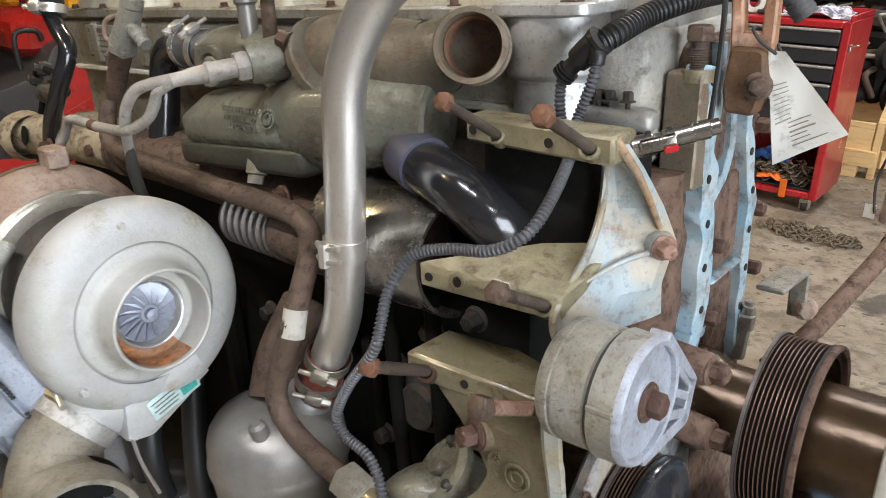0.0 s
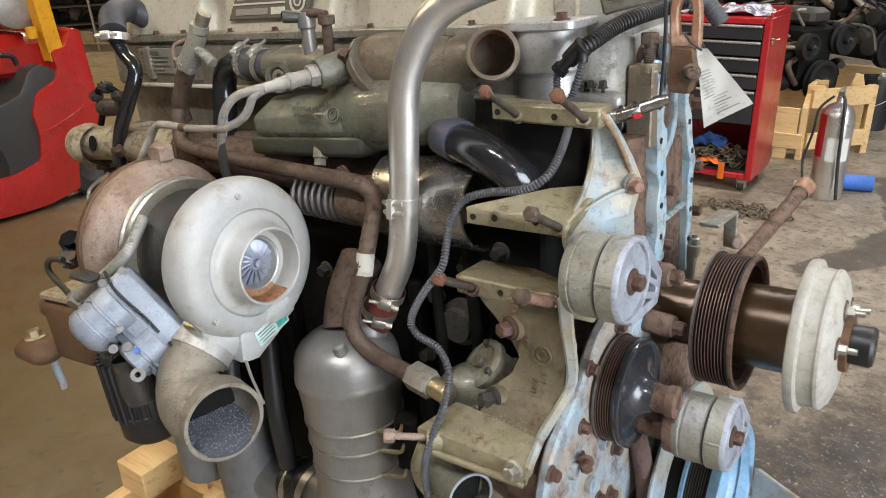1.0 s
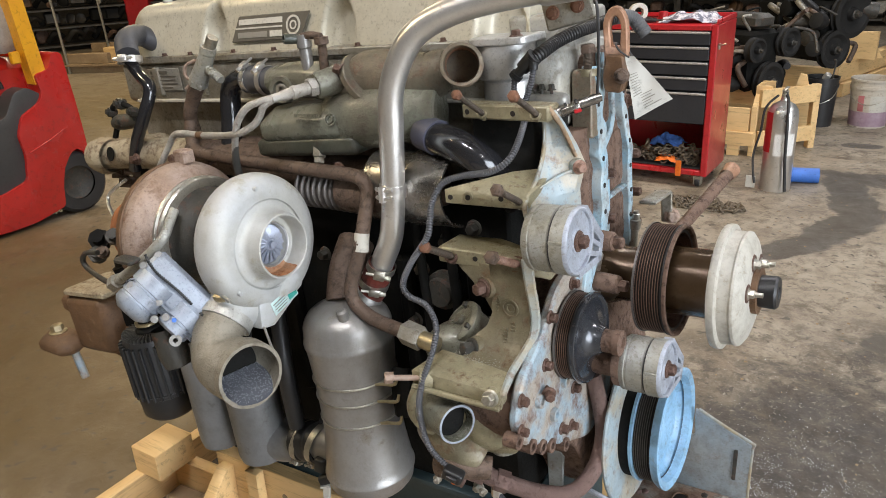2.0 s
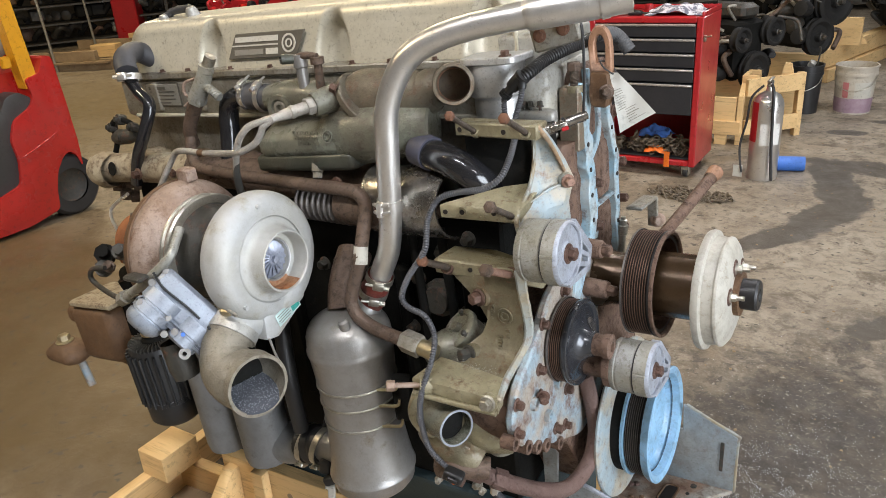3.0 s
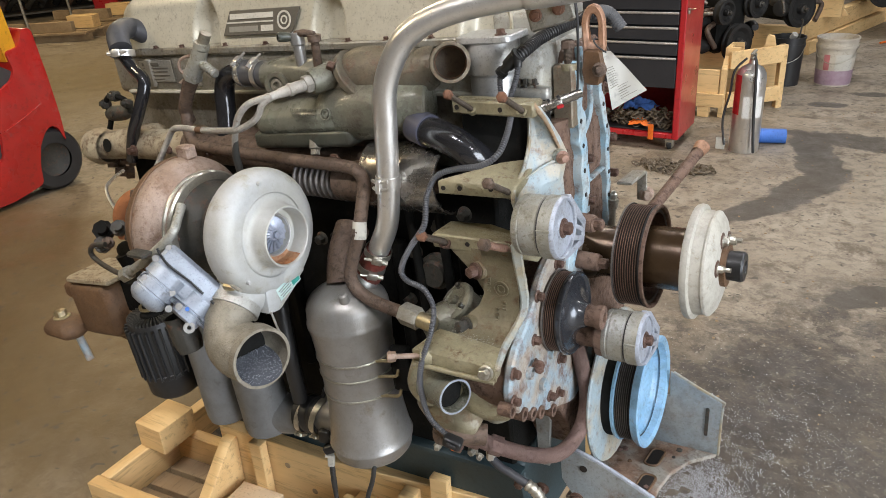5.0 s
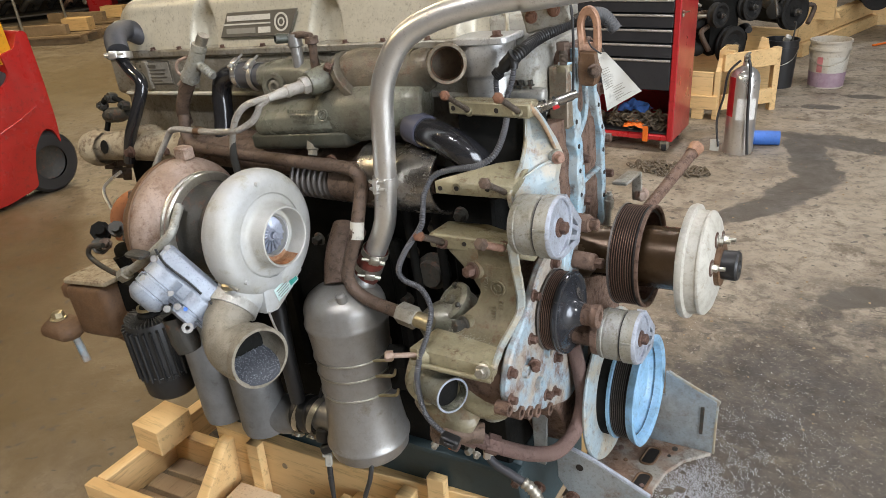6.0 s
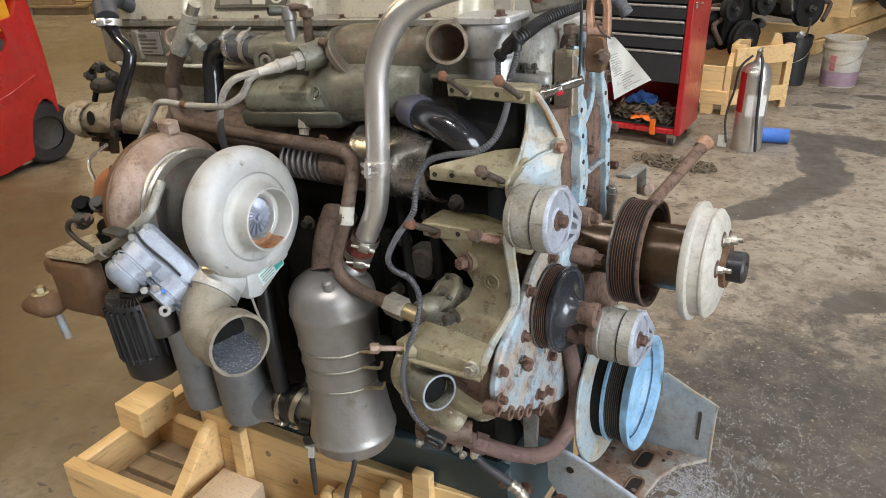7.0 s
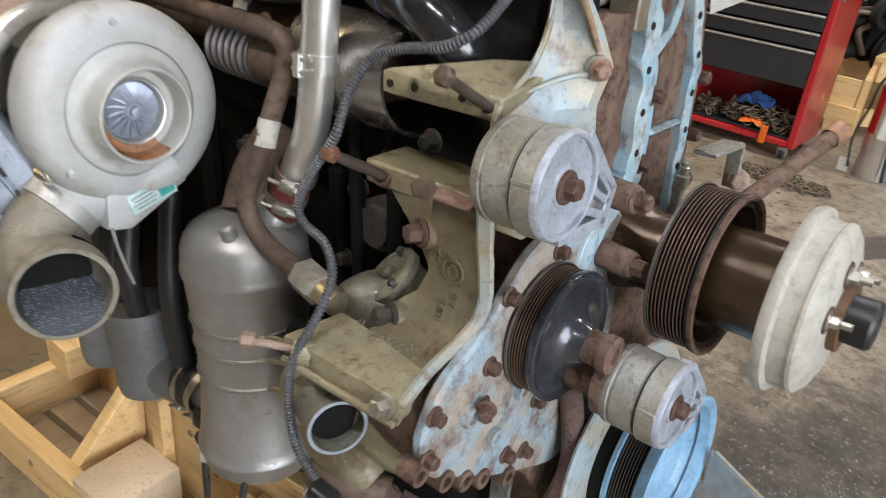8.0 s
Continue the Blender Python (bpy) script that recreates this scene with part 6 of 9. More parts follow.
clip_plate = part("pipe_bracket", g, "alu_dull", engine, "bent grey pipe bracket with two rusty bolts")
for x in (0.432, 0.468):
    bolt((x, -0.1745 + 0.21 * (x - 0.432), 0.789 + 0.21 * (x - 0.432)), (0.2, -1, 0.05), 0.0085, clip_plate, "orange_bolt", 0.4)

# ---- wiring ----
g = Geo().tube([(0.387, -0.158, 0.722), (0.396, -0.143, 0.730), (0.403, -0.105, 0.7405), (0.425, -0.065, 0.752), (0.440, -0.005, 0.757), (0.455, 0.03, 0.764)], 0.0090, 20, ridge=0.0019, pitch=0.0048)
loom = part("wiring_loom", g, "rubber", engine, "black corrugated wiring loom")
g = Geo().tube([(0.452, 0.02, 0.763), (0.470, 0.05, 0.757), (0.490, 0.06, 0.728)], 0.0118, 16, ridge=0.0006, pitch=0.005)
part("sleeve_end", g, "sleeve", loom, "grey corrugated sleeve end")
g = Geo().tube([(0.3920, -0.1620, 0.7270), (0.3890, -0.1622, 0.7245), (0.3885, -0.1623, 0.7242), (0.3800, -0.1630, 0.7170), (0.3700, -0.1640, 0.7085)], [0.0135, 0.0138, 0.0118, 0.0122, 0.0110], 18, 4)
g.tube([(0.3720, -0.1640, 0.7100), (0.3640, -0.1650, 0.7025), (0.3565, -0.1660, 0.6950)], [0.0078, 0.0078, 0.0082], 16, 4)
g.tube([(0.3880, -0.1660, 0.7195), (0.3925, -0.1690, 0.7140), (0.3925, -0.1710, 0.7075)], [0.0085, 0.0072, 0.0066], 14, 4)
for k in range(3):
    c = Vector((0.3620, -0.1655, 0.7005)) + Vector((-0.0026, -0.0004, -0.0026)) * k
    g.lathe([(-0.0008, 0.006), (-0.0008, 0.0106), (0.0008, 0.0106), (0.0008, 0.006)], c, (-0.7, -0.1, -0.7), 18)
part("loom_tee", g, "black_plastic", loom, "black ribbed T connector")
g = Geo().tube([(0.3925, -0.170, 0.711), (0.3900, -0.172, 0.694), (0.3840, -0.174, 0.676), (0.3800, -0.178, 0.662), (0.386, -0.192, 0.651), (0.399, -0.222, 0.639), (0.412, -0.270, 0.618), (0.410, -0.300, 0.598), (0.385, -0.312, 0.583), (0.336, -0.312, 0.574), (0.305, -0.320, 0.563), (0.295, -0.340, 0.537), (0.300, -0.358, 0.512), (0.297, -0.366, 0.490), (0.262, -0.368, 0.445), (0.241, -0.368, 0.407), (0.250, -0.369, 0.388), (0.284, -0.370, 0.376), (0.305, -0.380, 0.349), (0.312, -0.405, 0.320), (0.304, -0.432, 0.275), (0.294, -0.434, 0.225), (0.302, -0.434, 0.165), (0.331, -0.432, 0.133)], 0.0041, 12, ridge=0.0012, pitch=0.0040)
part("sensor_loom", g, "loom", engine, "thin grey corrugated sensor loom")
g = Geo().tube([(0.3565, -0.166, 0.6955), (0.355, -0.167, 0.682), (0.3560, -0.169, 0.668), (0.360, -0.171, 0.650), (0.366, -0.172, 0.632)], 0.0041, 12, ridge=0.0012, pitch=0.0040)
part("short_loom", g, "loom", engine)
plug2 = part("loom_plug", Geo().box((0, 0, 0), (0.034, 0.022, 0.020), pose(0.345, -0.434, 0.122, 0, 20, 12), 0.003), "black_plastic", engine, "black latch connector", bevel=0.001)
part("plug_latch", Geo().box((0, 0, 0), (0.018, 0.006, 0.010), pose(0.349, -0.447, 0.123, 0, 20, 12), 0.002), "black_plastic", plug2)
g = Geo().tube([(0.440, -0.06, 0.815), (0.462, -0.085, 0.800), (0.470, -0.097, 0.760), (0.472, -0.106, 0.70), (0.470, -0.11, 0.655)], 0.0025, 8)
part("thin_wire", g, "rubber", engine)
g = Geo().lathe([(-0.044, 0.0), (-0.044, 0.006), (-0.034, 0.006), (-0.034, 0.009), (-0.012, 0.009), (-0.010, 0.007), (-0.004, 0.007), (-0.004, 0.008), (0.020, 0.008), (0.020, 0.0065), (0.034, 0.0065), (0.034, 0)], (0.468, -0.188, 0.655), Vector((0.80, 0.50, 0.24)), 18)
g.box((0, 0, 0), (0.030, 0.006, 0.012), pose(0.466, -0.200, 0.653, 0, -14, 30), 0.002)
plug = part("sensor_connector", g, "shield", engine, "black and silver sensor connector", bevel=0.001)
part("connector_lock", Geo().box((0, 0, 0), (0.011, 0.003, 0.006), pose(0.476, -0.1985, 0.650, 0, -14, 30), 0.001), "red", plug, "red lock tab")
for k in range(3):
    part("connector_ring", Geo().lathe([(-0.002, 0.0088), (-0.002, 0.0102), (0.002, 0.0102), (0.002, 0.0088)], Vector((0.468, -0.188, 0.655)) + Vector((0.80, 0.50, 0.24)).normalized() * (-0.030 + 0.016 * k), Vector((0.80, 0.50, 0.24)), 18), "black_plastic", plug)
part("connector_tip", Geo().lathe([(0, 0.0072), (0.006, 0.0080), (0.012, 0.0080), (0.013, 0.0066), (0.020, 0.0066), (0.022, 0.0)], (0.484, -0.178, 0.660), Vector((0.80, 0.50, 0.24)), 16), "shield", plug)

# harness plug hanging beside the oil can
g = Geo().box((0, 0, 0), (0.026, 0.020, 0.034), pose(-0.046, -0.352, -0.040, 0, 10, 12), 0.004)
g.box((0, 0, 0), (0.030, 0.018, 0.020), pose(-0.034, -0.356, -0.068, 0, -14, 30), 0.003)
g.tube([(-0.060, -0.335, -0.018), (-0.075, -0.315, 0.010), (-0.070, -0.29, 0.05)], 0.005, 10)
hang = part("harness_plug", g, "black_plastic", engine, "black harness plug with a pale connector", bevel=0.0015)
g = Geo().box((0, 0, 0), (0.015, 0.011, 0.030), pose(-0.035, -0.360, -0.098, 0, 8, 25), 0.002)
g.box((0, 0, 0), (0.019, 0.014, 0.008), pose(-0.037, -0.360, -0.084, 0, 8, 25), 0.002)
part("pale_connector", g, "label_white", hang, "pale grey connector")
g = Geo().tube([(-0.036, -0.360, -0.110), (-0.038, -0.360, -0.128), (-0.040, -0.360, -0.150)], [0.0050, 0.0060, 0.0050], 12, 4, ridge=0.0006, pitch=0.004)
g.tube([(-0.040, -0.360, -0.148), (-0.042, -0.360, -0.175), (-0.043, -0.362, -0.215)], [0.0066, 0.0060, 0.0042], 12, 5)
part("plug_tail", g, "rubber", hang)

# ---- brackets for the belt drive ----
# upper bracket: rail on top, shelf below, blue gusset between
g = Geo().prism([(0.286, -0.219), (0.447, -0.238), (0.447, -0.198), (0.286, -0.186)], "z", 0.640, 0.664)
upper = part("upper_bracket", g, "bracket", engine, "olive grey cast bracket with rust and flaking blue paint", bevel=0.003)
g = Geo()
vs = [(0.283, -0.290, 0.545), (0.422, -0.272, 0.537), (0.428, -0.22, 0.551), (0.428, -0.19, 0.562), (0.372, -0.222, 0.560), (0.283, -0.290, 0.519), (0.422, -0.272, 0.513), (0.428, -0.22, 0.525), (0.428, -0.19, 0.534), (0.372, -0.222, 0.532)]
g.add(vs, [(0, 1, 2, 3, 4), (9, 8, 7, 6, 5), (0, 5, 6, 1), (1, 6, 7, 2), (2, 7, 8, 3), (3, 8, 9, 4), (4, 9, 5, 0)])
shelf = part("upper_shelf", g, "bracket", engine, bevel=0.003)
g = Geo()
EDGE = [(0.655, (0.436, -0.234), (0.447, -0.232)), (0.632, (0.424, -0.208), (0.451, -0.212)), (0.592, (0.420, -0.207), (0.455, -0.180)), (0.558, (0.419, -0.228), (0.462, -0.166)), (0.520, (0.419, -0.279), (0.457, -0.180)), (0.484, (0.426, -0.272), (0.452, -0.166))]
vs = []
for z, a, b in EDGE:
    for k in range(4):
        t = k / 3
        bow = 0.006 * math.sin(math.pi * t)
        vs.append((a[0] + (b[0] - a[0]) * t - bow * 0.5, a[1] + (b[1] - a[1]) * t + bow, z))
n = len(vs)
back = [(x + 0.003, y + 0.014, z) for x, y, z in vs]
fs = []
for r in range(len(EDGE) - 1):
    for k in range(3):
        a = 4 * r + k
        fs += [(a, a + 4, a + 5, a + 1), (n + a, n + a + 1, n + a + 5, n + a + 4)]
    fs += [(4 * r, n + 4 * r, n + 4 * r + 4, 4 * r + 4), (4 * r + 3, 4 * r + 7, n + 4 * r + 7, n + 4 * r + 3)]
for k in range(3):
    fs += [(k, k + 1, n + k + 1, n + k), (n - 4 + k, 2 * n - 4 + k, 2 * n - 3 + k, n - 3 + k)]
vs += back
gus = part("gusset", Geo().add(vs, fs), "gusset", engine, "pale blue gusset with bare edges", bevel=0.002)
g = Geo().tube([(b[0] - 0.001, b[1] + 0.004, z) for z, a, b in EDGE[:4]], 0.0034, 10, 8)
part("gusset_rib", g, "gusset", gus)
g = Geo().tube([(0.455, -0.178, 0.553), (0.440, -0.205, 0.549), (0.424, -0.238, 0.538)], [0.0030, 0.0022, 0.0015], 10, 8)
part("gusset_rib", g, "gusset", gus)
g = Geo().tube([(0.4440, -0.230, 0.6610), (0.4480, -0.222, 0.648), (0.4510, -0.206, 0.630), (0.4545, -0.186, 0.600), (0.4580, -0.172, 0.574)], [0.0042, 0.0044, 0.0038, 0.0034, 0.0028], 10, 8)
part("gusset_edge", g, "tan_edge", gus, "bare tan slanting edge")
g = Geo().tube([(a[0], a[1] + 0.002, z) for z, a, b in EDGE], 0.0036, 10, 8)
part("gusset_lip", g, "rim_cream", gus, "cream edge")
g = Geo().lathe([(-0.03, 0.016), (0.0, 0.0128), (0.005, 0.0122), (0.005, 0)], (0.460, -0.172, 0.558), (0.75, -0.65, 0.0), 20)
part("gusset_boss", g, "rim_cream", gus)
bolt((0.4645, -0.176, 0.558), (0.75, -0.65, 0), 0.0094, gus, "pink_steel")
part("hole_ring", Geo().lathe([(-0.002, 0.0046), (0.0012, 0.0050), (0.0012, 0.0078), (-0.002, 0.0086)], (0.325, -0.2850, 0.533), (0.12, -1, 0), 18), "bracket", shelf)
# holes are flat near-black discs, painted shade without depth
for x in (0.295, 0.325, 0.380):
    part("bracket_hole", Geo().lathe([(0, 0), (0, 0.0042), (0.0012, 0.0042), (0.0012, 0)], (x, -0.2905 + (x - 0.283) * 0.13, 0.531), (0.12, -1, 0), 14), "groove", shelf)
long_bolt((0.4092, -0.2745, 0.5275), (0.05, -0.87, 0.49), 0.074, shelf, 0.0052, 0.0096, "stud", "rust_tube")
for x, y in ((0.298, -0.2185), (0.386, -0.2298)):
    part("bracket_hole", Geo().lathe([(0, 0), (0, 0.0042), (0.0012, 0.0042), (0.0012, 0)], (x, y - 0.0035, 0.652), (-0.118, -1, 0), 14), "groove", upper)
long_bolt((0.3268, -0.2250, 0.6510), (0.05, -0.87, 0.49), 0.080, upper, 0.0046, 0.0080)
long_bolt((0.4262, -0.2365, 0.6530), (0.10, -0.89, 0.45), 0.085, upper, 0.0049, 0.0086)
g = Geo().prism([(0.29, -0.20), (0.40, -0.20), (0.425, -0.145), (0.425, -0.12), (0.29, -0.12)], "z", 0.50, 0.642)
# near-black filler: painted shade between rail and shelf
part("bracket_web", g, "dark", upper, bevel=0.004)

# lower bracket: two shelves and a web
g = Geo()
UPPER = [(0.258, -0.290, 0.444), (0.406, -0.276, 0.437), (0.440, -0.246, 0.417), (0.440, -0.218, 0.421), (0.345, -0.224, 0.446), (0.270, -0.238, 0.450)]
g.add(UPPER + [(x, y, z - 0.027) for x, y, z in UPPER], [(0, 1, 2, 3, 4, 5), (11, 10, 9, 8, 7, 6)] + [(k, 6 + k, 6 + (k + 1) % 6, (k + 1) % 6) for k in range(6)])
low = part("lower_bracket", g, "bracket", engine, "olive grey cast lower bracket with two shelves", bevel=0.003)
SHELF_TOP = [(0.282, -0.427, 0.292), (0.300, -0.362, 0.300), (0.350, -0.360, 0.293), (0.424, -0.366, 0.286), (0.430, -0.410, 0.276)]
g = Geo()
g.add(SHELF_TOP + [(x, y, z - (0.030 if y < -0.4 else 0.016)) for x, y, z in SHELF_TOP], [(0, 4, 3, 2, 1), (5, 6, 7, 8, 9)] + [(k, (k + 1) % 5, 5 + (k + 1) % 5, 5 + k) for k in range(5)])
part("lower_shelf", g, "bracket", low, bevel=0.003, segments=2)
part("shelf_lip", Geo().tube([(0.284, -0.430, 0.266), (0.350, -0.422, 0.258), (0.427, -0.412, 0.250)], 0.0048, 10), "bracket", low, "raised cast lip")
WEB_EDGE = rounded([(0.288, 0.424), (0.415, 0.424), (0.415, 0.262), (0.312, 0.262), (0.318, 0.278), (0.337, 0.292), (0.348, 0.308), (0.351, 0.322), (0.348, 0.338), (0.341, 0.352), (0.330, 0.368), (0.316, 0.386), (0.303, 0.399), (0.290, 0.412)], 0.006, 2)
g = Geo().prism([(z, x) for x, z in WEB_EDGE], "y", -0.283, -0.255)
# web in a darker colour than the shelves: painted shade plus oil
part("bracket_web", g, "web_oily_shaded", low, bevel=0.003)
WEB = [(-0.2835, 0.424), (-0.2838, 0.395), (-0.2845, 0.365), (-0.2868, 0.340), (-0.2920, 0.315), (-0.3010, 0.297), (-0.3170, 0.2835), (-0.3400, 0.2760), (-0.3680, 0.2740)]
vs, fs, cols = [], [], 15
for i in range(cols):
    t = i / (cols - 1)
    x = 0.352 + 0.068 * t
    for y, z in WEB:
        low_w = smooth01((0.330 - z) / 0.04)
        vs.append((x - 0.030 * (1 - t) * low_w, y + 0.0012 * noise.noise(Vector((x * 60, z * 60, 0))), z - 0.004 * t * low_w + 0.004 * (1 - t) * low_w))
nw = len(WEB)
vs += [(x, y + 0.012, z - 0.010) for x, y, z in vs]
for i in range(cols - 1):
    for j in range(nw - 1):
        a = i * nw + j
        fs += [(a, a + nw, a + nw + 1, a + 1), (cols * nw + a, cols * nw + a + 1, cols * nw + a + nw + 1, cols * nw + a + nw)]
    for j in (0, nw - 1):
        a, b = i * nw + j, (i + 1) * nw + j
        fs.append((a, b, cols * nw + b, cols * nw + a))
for i in (0, cols - 1):
    for j in range(nw - 1):
        a = i * nw + j
        fs.append((a, a + 1, cols * nw + a + 1, cols * nw + a))
bm_web = Geo().add(vs, fs)
part("web_fillet", bm_web, "web_oily_shaded", low, sharp=60)
def ribbon(points, across, width, thick, taper=1.0):
    """A flat bar swept along a smooth line; across gives the direction of its width at each point."""
    g = Geo()
    line = Geo().tube(points, 0.001, 3, 8).v
    cen = [sum((Vector(p) for p in line[3 * k:3 * k + 3]), Vector()) / 3 for k in range(len(line) // 3)]
    vs, n = [], len(cen)
    for k, p in enumerate(cen):
        f = k / (n - 1) * (len(across) - 1)
        i = min(int(f), len(across) - 2)
        w = Vector(across[i]).lerp(Vector(across[i + 1]), f - i).normalized()
        tg = (cen[min(k + 1, n - 1)] - cen[max(k - 1, 0)]).normalized()
        w = (w - tg * w.dot(tg)).normalized()
        u = tg.cross(w)
        ww = width * (1 + (taper - 1) * k / (n - 1)) * (0.97 + 0.06 * noise.noise(Vector((k * 0.4, 3, 1))))
        vs += [p, p + w * ww, p + w * ww + u * thick, p + u * thick]
    fs = [(0, 1, 2, 3), tuple(4 * (n - 1) + j for j in (3, 2, 1, 0))]
    for k in range(n - 1):
        fs += [(4 * k + j, 4 * k + 4 + j, 4 * k + 4 + (j + 1) % 4, 4 * k + (j + 1) % 4) for j in range(4)]
    return g.add(vs, fs)


g = ribbon([(0.409, -0.282, 0.440), (0.413, -0.284, 0.400), (0.418, -0.284, 0.365), (0.4205, -0.285, 0.335), (0.4185, -0.294, 0.312), (0.415, -0.320, 0.295), (0.416, -0.362, 0.284), (0.425, -0.410, 0.272)], [(0.9, 0.45, 0.0), (0.9, 0.4, -0.1), (0.88, 0.35, -0.3), (0.85, 0.3, -0.5), (0.8, 0.2, -0.55), (0.7, 0.2, -0.7)], 0.019, 0.009, 0.6)
part("bracket_rim", g, "rim_cream", low, "cream worn rim", bevel=0.003)
part("bolt_boss", Geo().lathe([(-0.030, 0.022), (-0.006, 0.0175), (0.0, 0.0165), (0.0, 0)], (0.341, -0.287, 0.381), (-0.30, -1, 0.15), 22), "web_oily_shaded", low)
bolt((0.340, -0.2875, 0.381), (-0.30, -1, 0.15), 0.0125, low, "rust", 0.7)
part("bolt_boss", Geo().lathe([(-0.050, 0.030), (-0.020, 0.0205), (0.0, 0.0175), (0.0, 0)], (0.326, -0.316, 0.284), (-0.35, -0.9, 0.28), 22), "web_oily_shaded", low)
bolt((0.3255, -0.3165, 0.284), (-0.35, -0.9, 0.28), 0.0135, low, "iron", 0.75)
part("bolt_boss", Geo().lathe([(-0.02, 0.0180), (0.0, 0.0160), (0.0, 0)], (0.414, -0.4125, 0.266), (0.1, -1, 0.30), 18), "bracket", low)
bolt((0.414, -0.413, 0.266), (0.1, -1, 0.30), 0.0110, low, "zinc", 0.7)
part("bolt_boss", Geo().lathe([(-0.02, 0.0165), (0.0, 0.0150), (0.0, 0)], (0.294, -0.424, 0.279), (-0.75, -0.6, 0.15), 18), "bracket", low)
bolt((0.294, -0.424, 0.279), (-0.75, -0.6, 0.15), 0.0105, low, "rust_pale", 0.8, 0.040, washer=False)
long_bolt((0.2836, -0.2885, 0.4300), (0.10, -0.87, 0.49), 0.086, low, 0.0060, 0.0094, "stud", "orange_bolt", "rust_bolt")
long_bolt((0.3981, -0.2780, 0.4260), (-0.02, -0.88, 0.47), 0.072, low, 0.0066, 0.0112, "pink_steel", "rust_tube", "mount_rust")
part("bracket_hole", Geo().lathe([(0, 0), (0, 0.0042), (0.0012, 0.0042), (0.0012, 0)], (0.327, -0.2841, 0.4285), (0.095, -1, 0), 14), "groove", low)
rng = random.Random(41)
g = Geo()
for k in range(110):
    t = rng.random() ** 1.3
    x, y, z = 0.322 + 0.085 * t, -0.364 + rng.gauss(0, 0.0055) + 0.004 * t, 0.2985 - 0.010 * t
    w = rng.uniform(0.0003, 0.0010)
    g.box((0, 0, 0), (w * 1.6, w * 1.2, w), pose(x, y, z, rng.uniform(0, 90), 0, rng.uniform(0, 180)))
crust = part("pale_crust", g, "alu_dull", low, "pale dried coolant crust")
EMBLEM = Vector((0.386, -0.2862, 0.352))
part("cast_ring", Geo().lathe([(0, 0.0115), (0.0022, 0.0120), (0.0022, 0.0145), (0, 0.0150)], EMBLEM, (0, -1, 0.04), 26), "web_oily_shaded", low)
part("cast_ring", Geo().lathe([(0, 0.0050), (0.0022, 0.0052), (0.0022, 0.0075), (0, 0.0080)], EMBLEM, (0, -1, 0.04), 20), "web_oily_shaded", low)


def lettering(name, text, size, m, mat, parent, label=""):
    """Raised words in the built-in font."""
    cu = bpy.data.curves.new(name, "FONT")
    cu.body, cu.size, cu.extrude, cu.align_x, cu.align_y, cu.resolution_u = text, size, 0.0011, "CENTER", "CENTER", 2
    tmp = bpy.data.objects.new(name, cu)
    me = bpy.data.meshes.new_from_object(tmp)
    bpy.data.objects.remove(tmp)
    me.transform(m)
    me.materials.clear()
    me.materials.append(M[mat])
    return part(name, me, mat, parent, label)


CAST_TEXT = Matrix(((0.12, -0.99, 0), (0, 0, -1), (0.99, 0.12, 0))).to_4x4()
CAST_TEXT.translation = (0.362, -0.2858, 0.344)
lettering("cast_letters", "MADE IN USA", 0.0092, CAST_TEXT, "web_oily_shaded", low)
for k in range(8):
    part("cast_bar", Geo().box((0.3915 - 0.0012 * (k // 4), -0.2900 - 0.0006 * k, 0.328 - 0.0062 * k), (0.0075, 0.003, 0.0036)), "web_oily_shaded", low)
for k in range(5):
    part("cast_bar", Geo().box((0.379, -0.2945 - 0.0012 * k, 0.318 - 0.0055 * k), (0.0070, 0.003, 0.0032)), "web_oily_shaded", low)

# filter housing and hose connection between the shelves
g = Geo().tube([(0.325, -0.215, 0.245), (0.300, -0.250, 0.262), (0.262, -0.285, 0.262), (0.235, -0.300, 0.245)], [0.040, 0.042, 0.040, 0.030], 22)
pump_body = part("pump_body", g, "grey_green", engine, "olive grey pump casting with a bolted cap", bevel=0.004)
PC, PA = Vector((0.284, -0.268, 0.298)), Vector((-0.42, -0.55, 0.72)).normalized()
part("pump_cap", Geo().lathe([(-0.045, 0.0), (-0.045, 0.031), (-0.004, 0.033), (0.000, 0.039), (0.009, 0.039), (0.012, 0.035), (0.013, 0.029), (0.010, 0.026), (0.010, 0.010), (0.020, 0.009), (0.020, 0)], PC, PA, 34), "grey_green", pump_body, bevel=0.0)
side_a = PA.orthogonal().normalized()
for k in range(3):
    bolt(PC + PA * 0.010 + Matrix.Rotation(radians(40 + 120 * k), 3, PA) @ side_a * 0.031, PA, 0.0060, pump_body, "iron", 0.6)
g = Geo().lathe([(-0.05, 0.0), (-0.05, 0.046), (-0.02, 0.048), (0.02, 0.050), (0.03, 0.046), (0.03, 0)], (0.285, -0.372, 0.205), (0.5, -0.85, 0.1), 30)
g.tube([(0.31, -0.34, 0.20), (0.36, -0.34, 0.165), (0.39, -0.31, 0.14)], [0.05, 0.045, 0.04], 18)
water = part("water_pump_inlet", g, "bracket", engine, "olive cast inlet housing")
ODIR = Vector((0.90, -0.43, 0.05)).normalized()
OC = Vector((0.350, -0.416, 0.205))
g = Geo().lathe([(-0.07, 0.036), (-0.045, 0.034), (-0.040, 0.0305), (-0.004, 0.0305), (-0.003, 0.0325), (0.0, 0.0325), (0.001, 0.0315), (0.001, 0.0280), (-0.05, 0.0265), (-0.055, 0.0)], OC, ODIR, 40)
part("inlet_stub", g, "grey_green", water, "round open inlet stub with a pale rim")
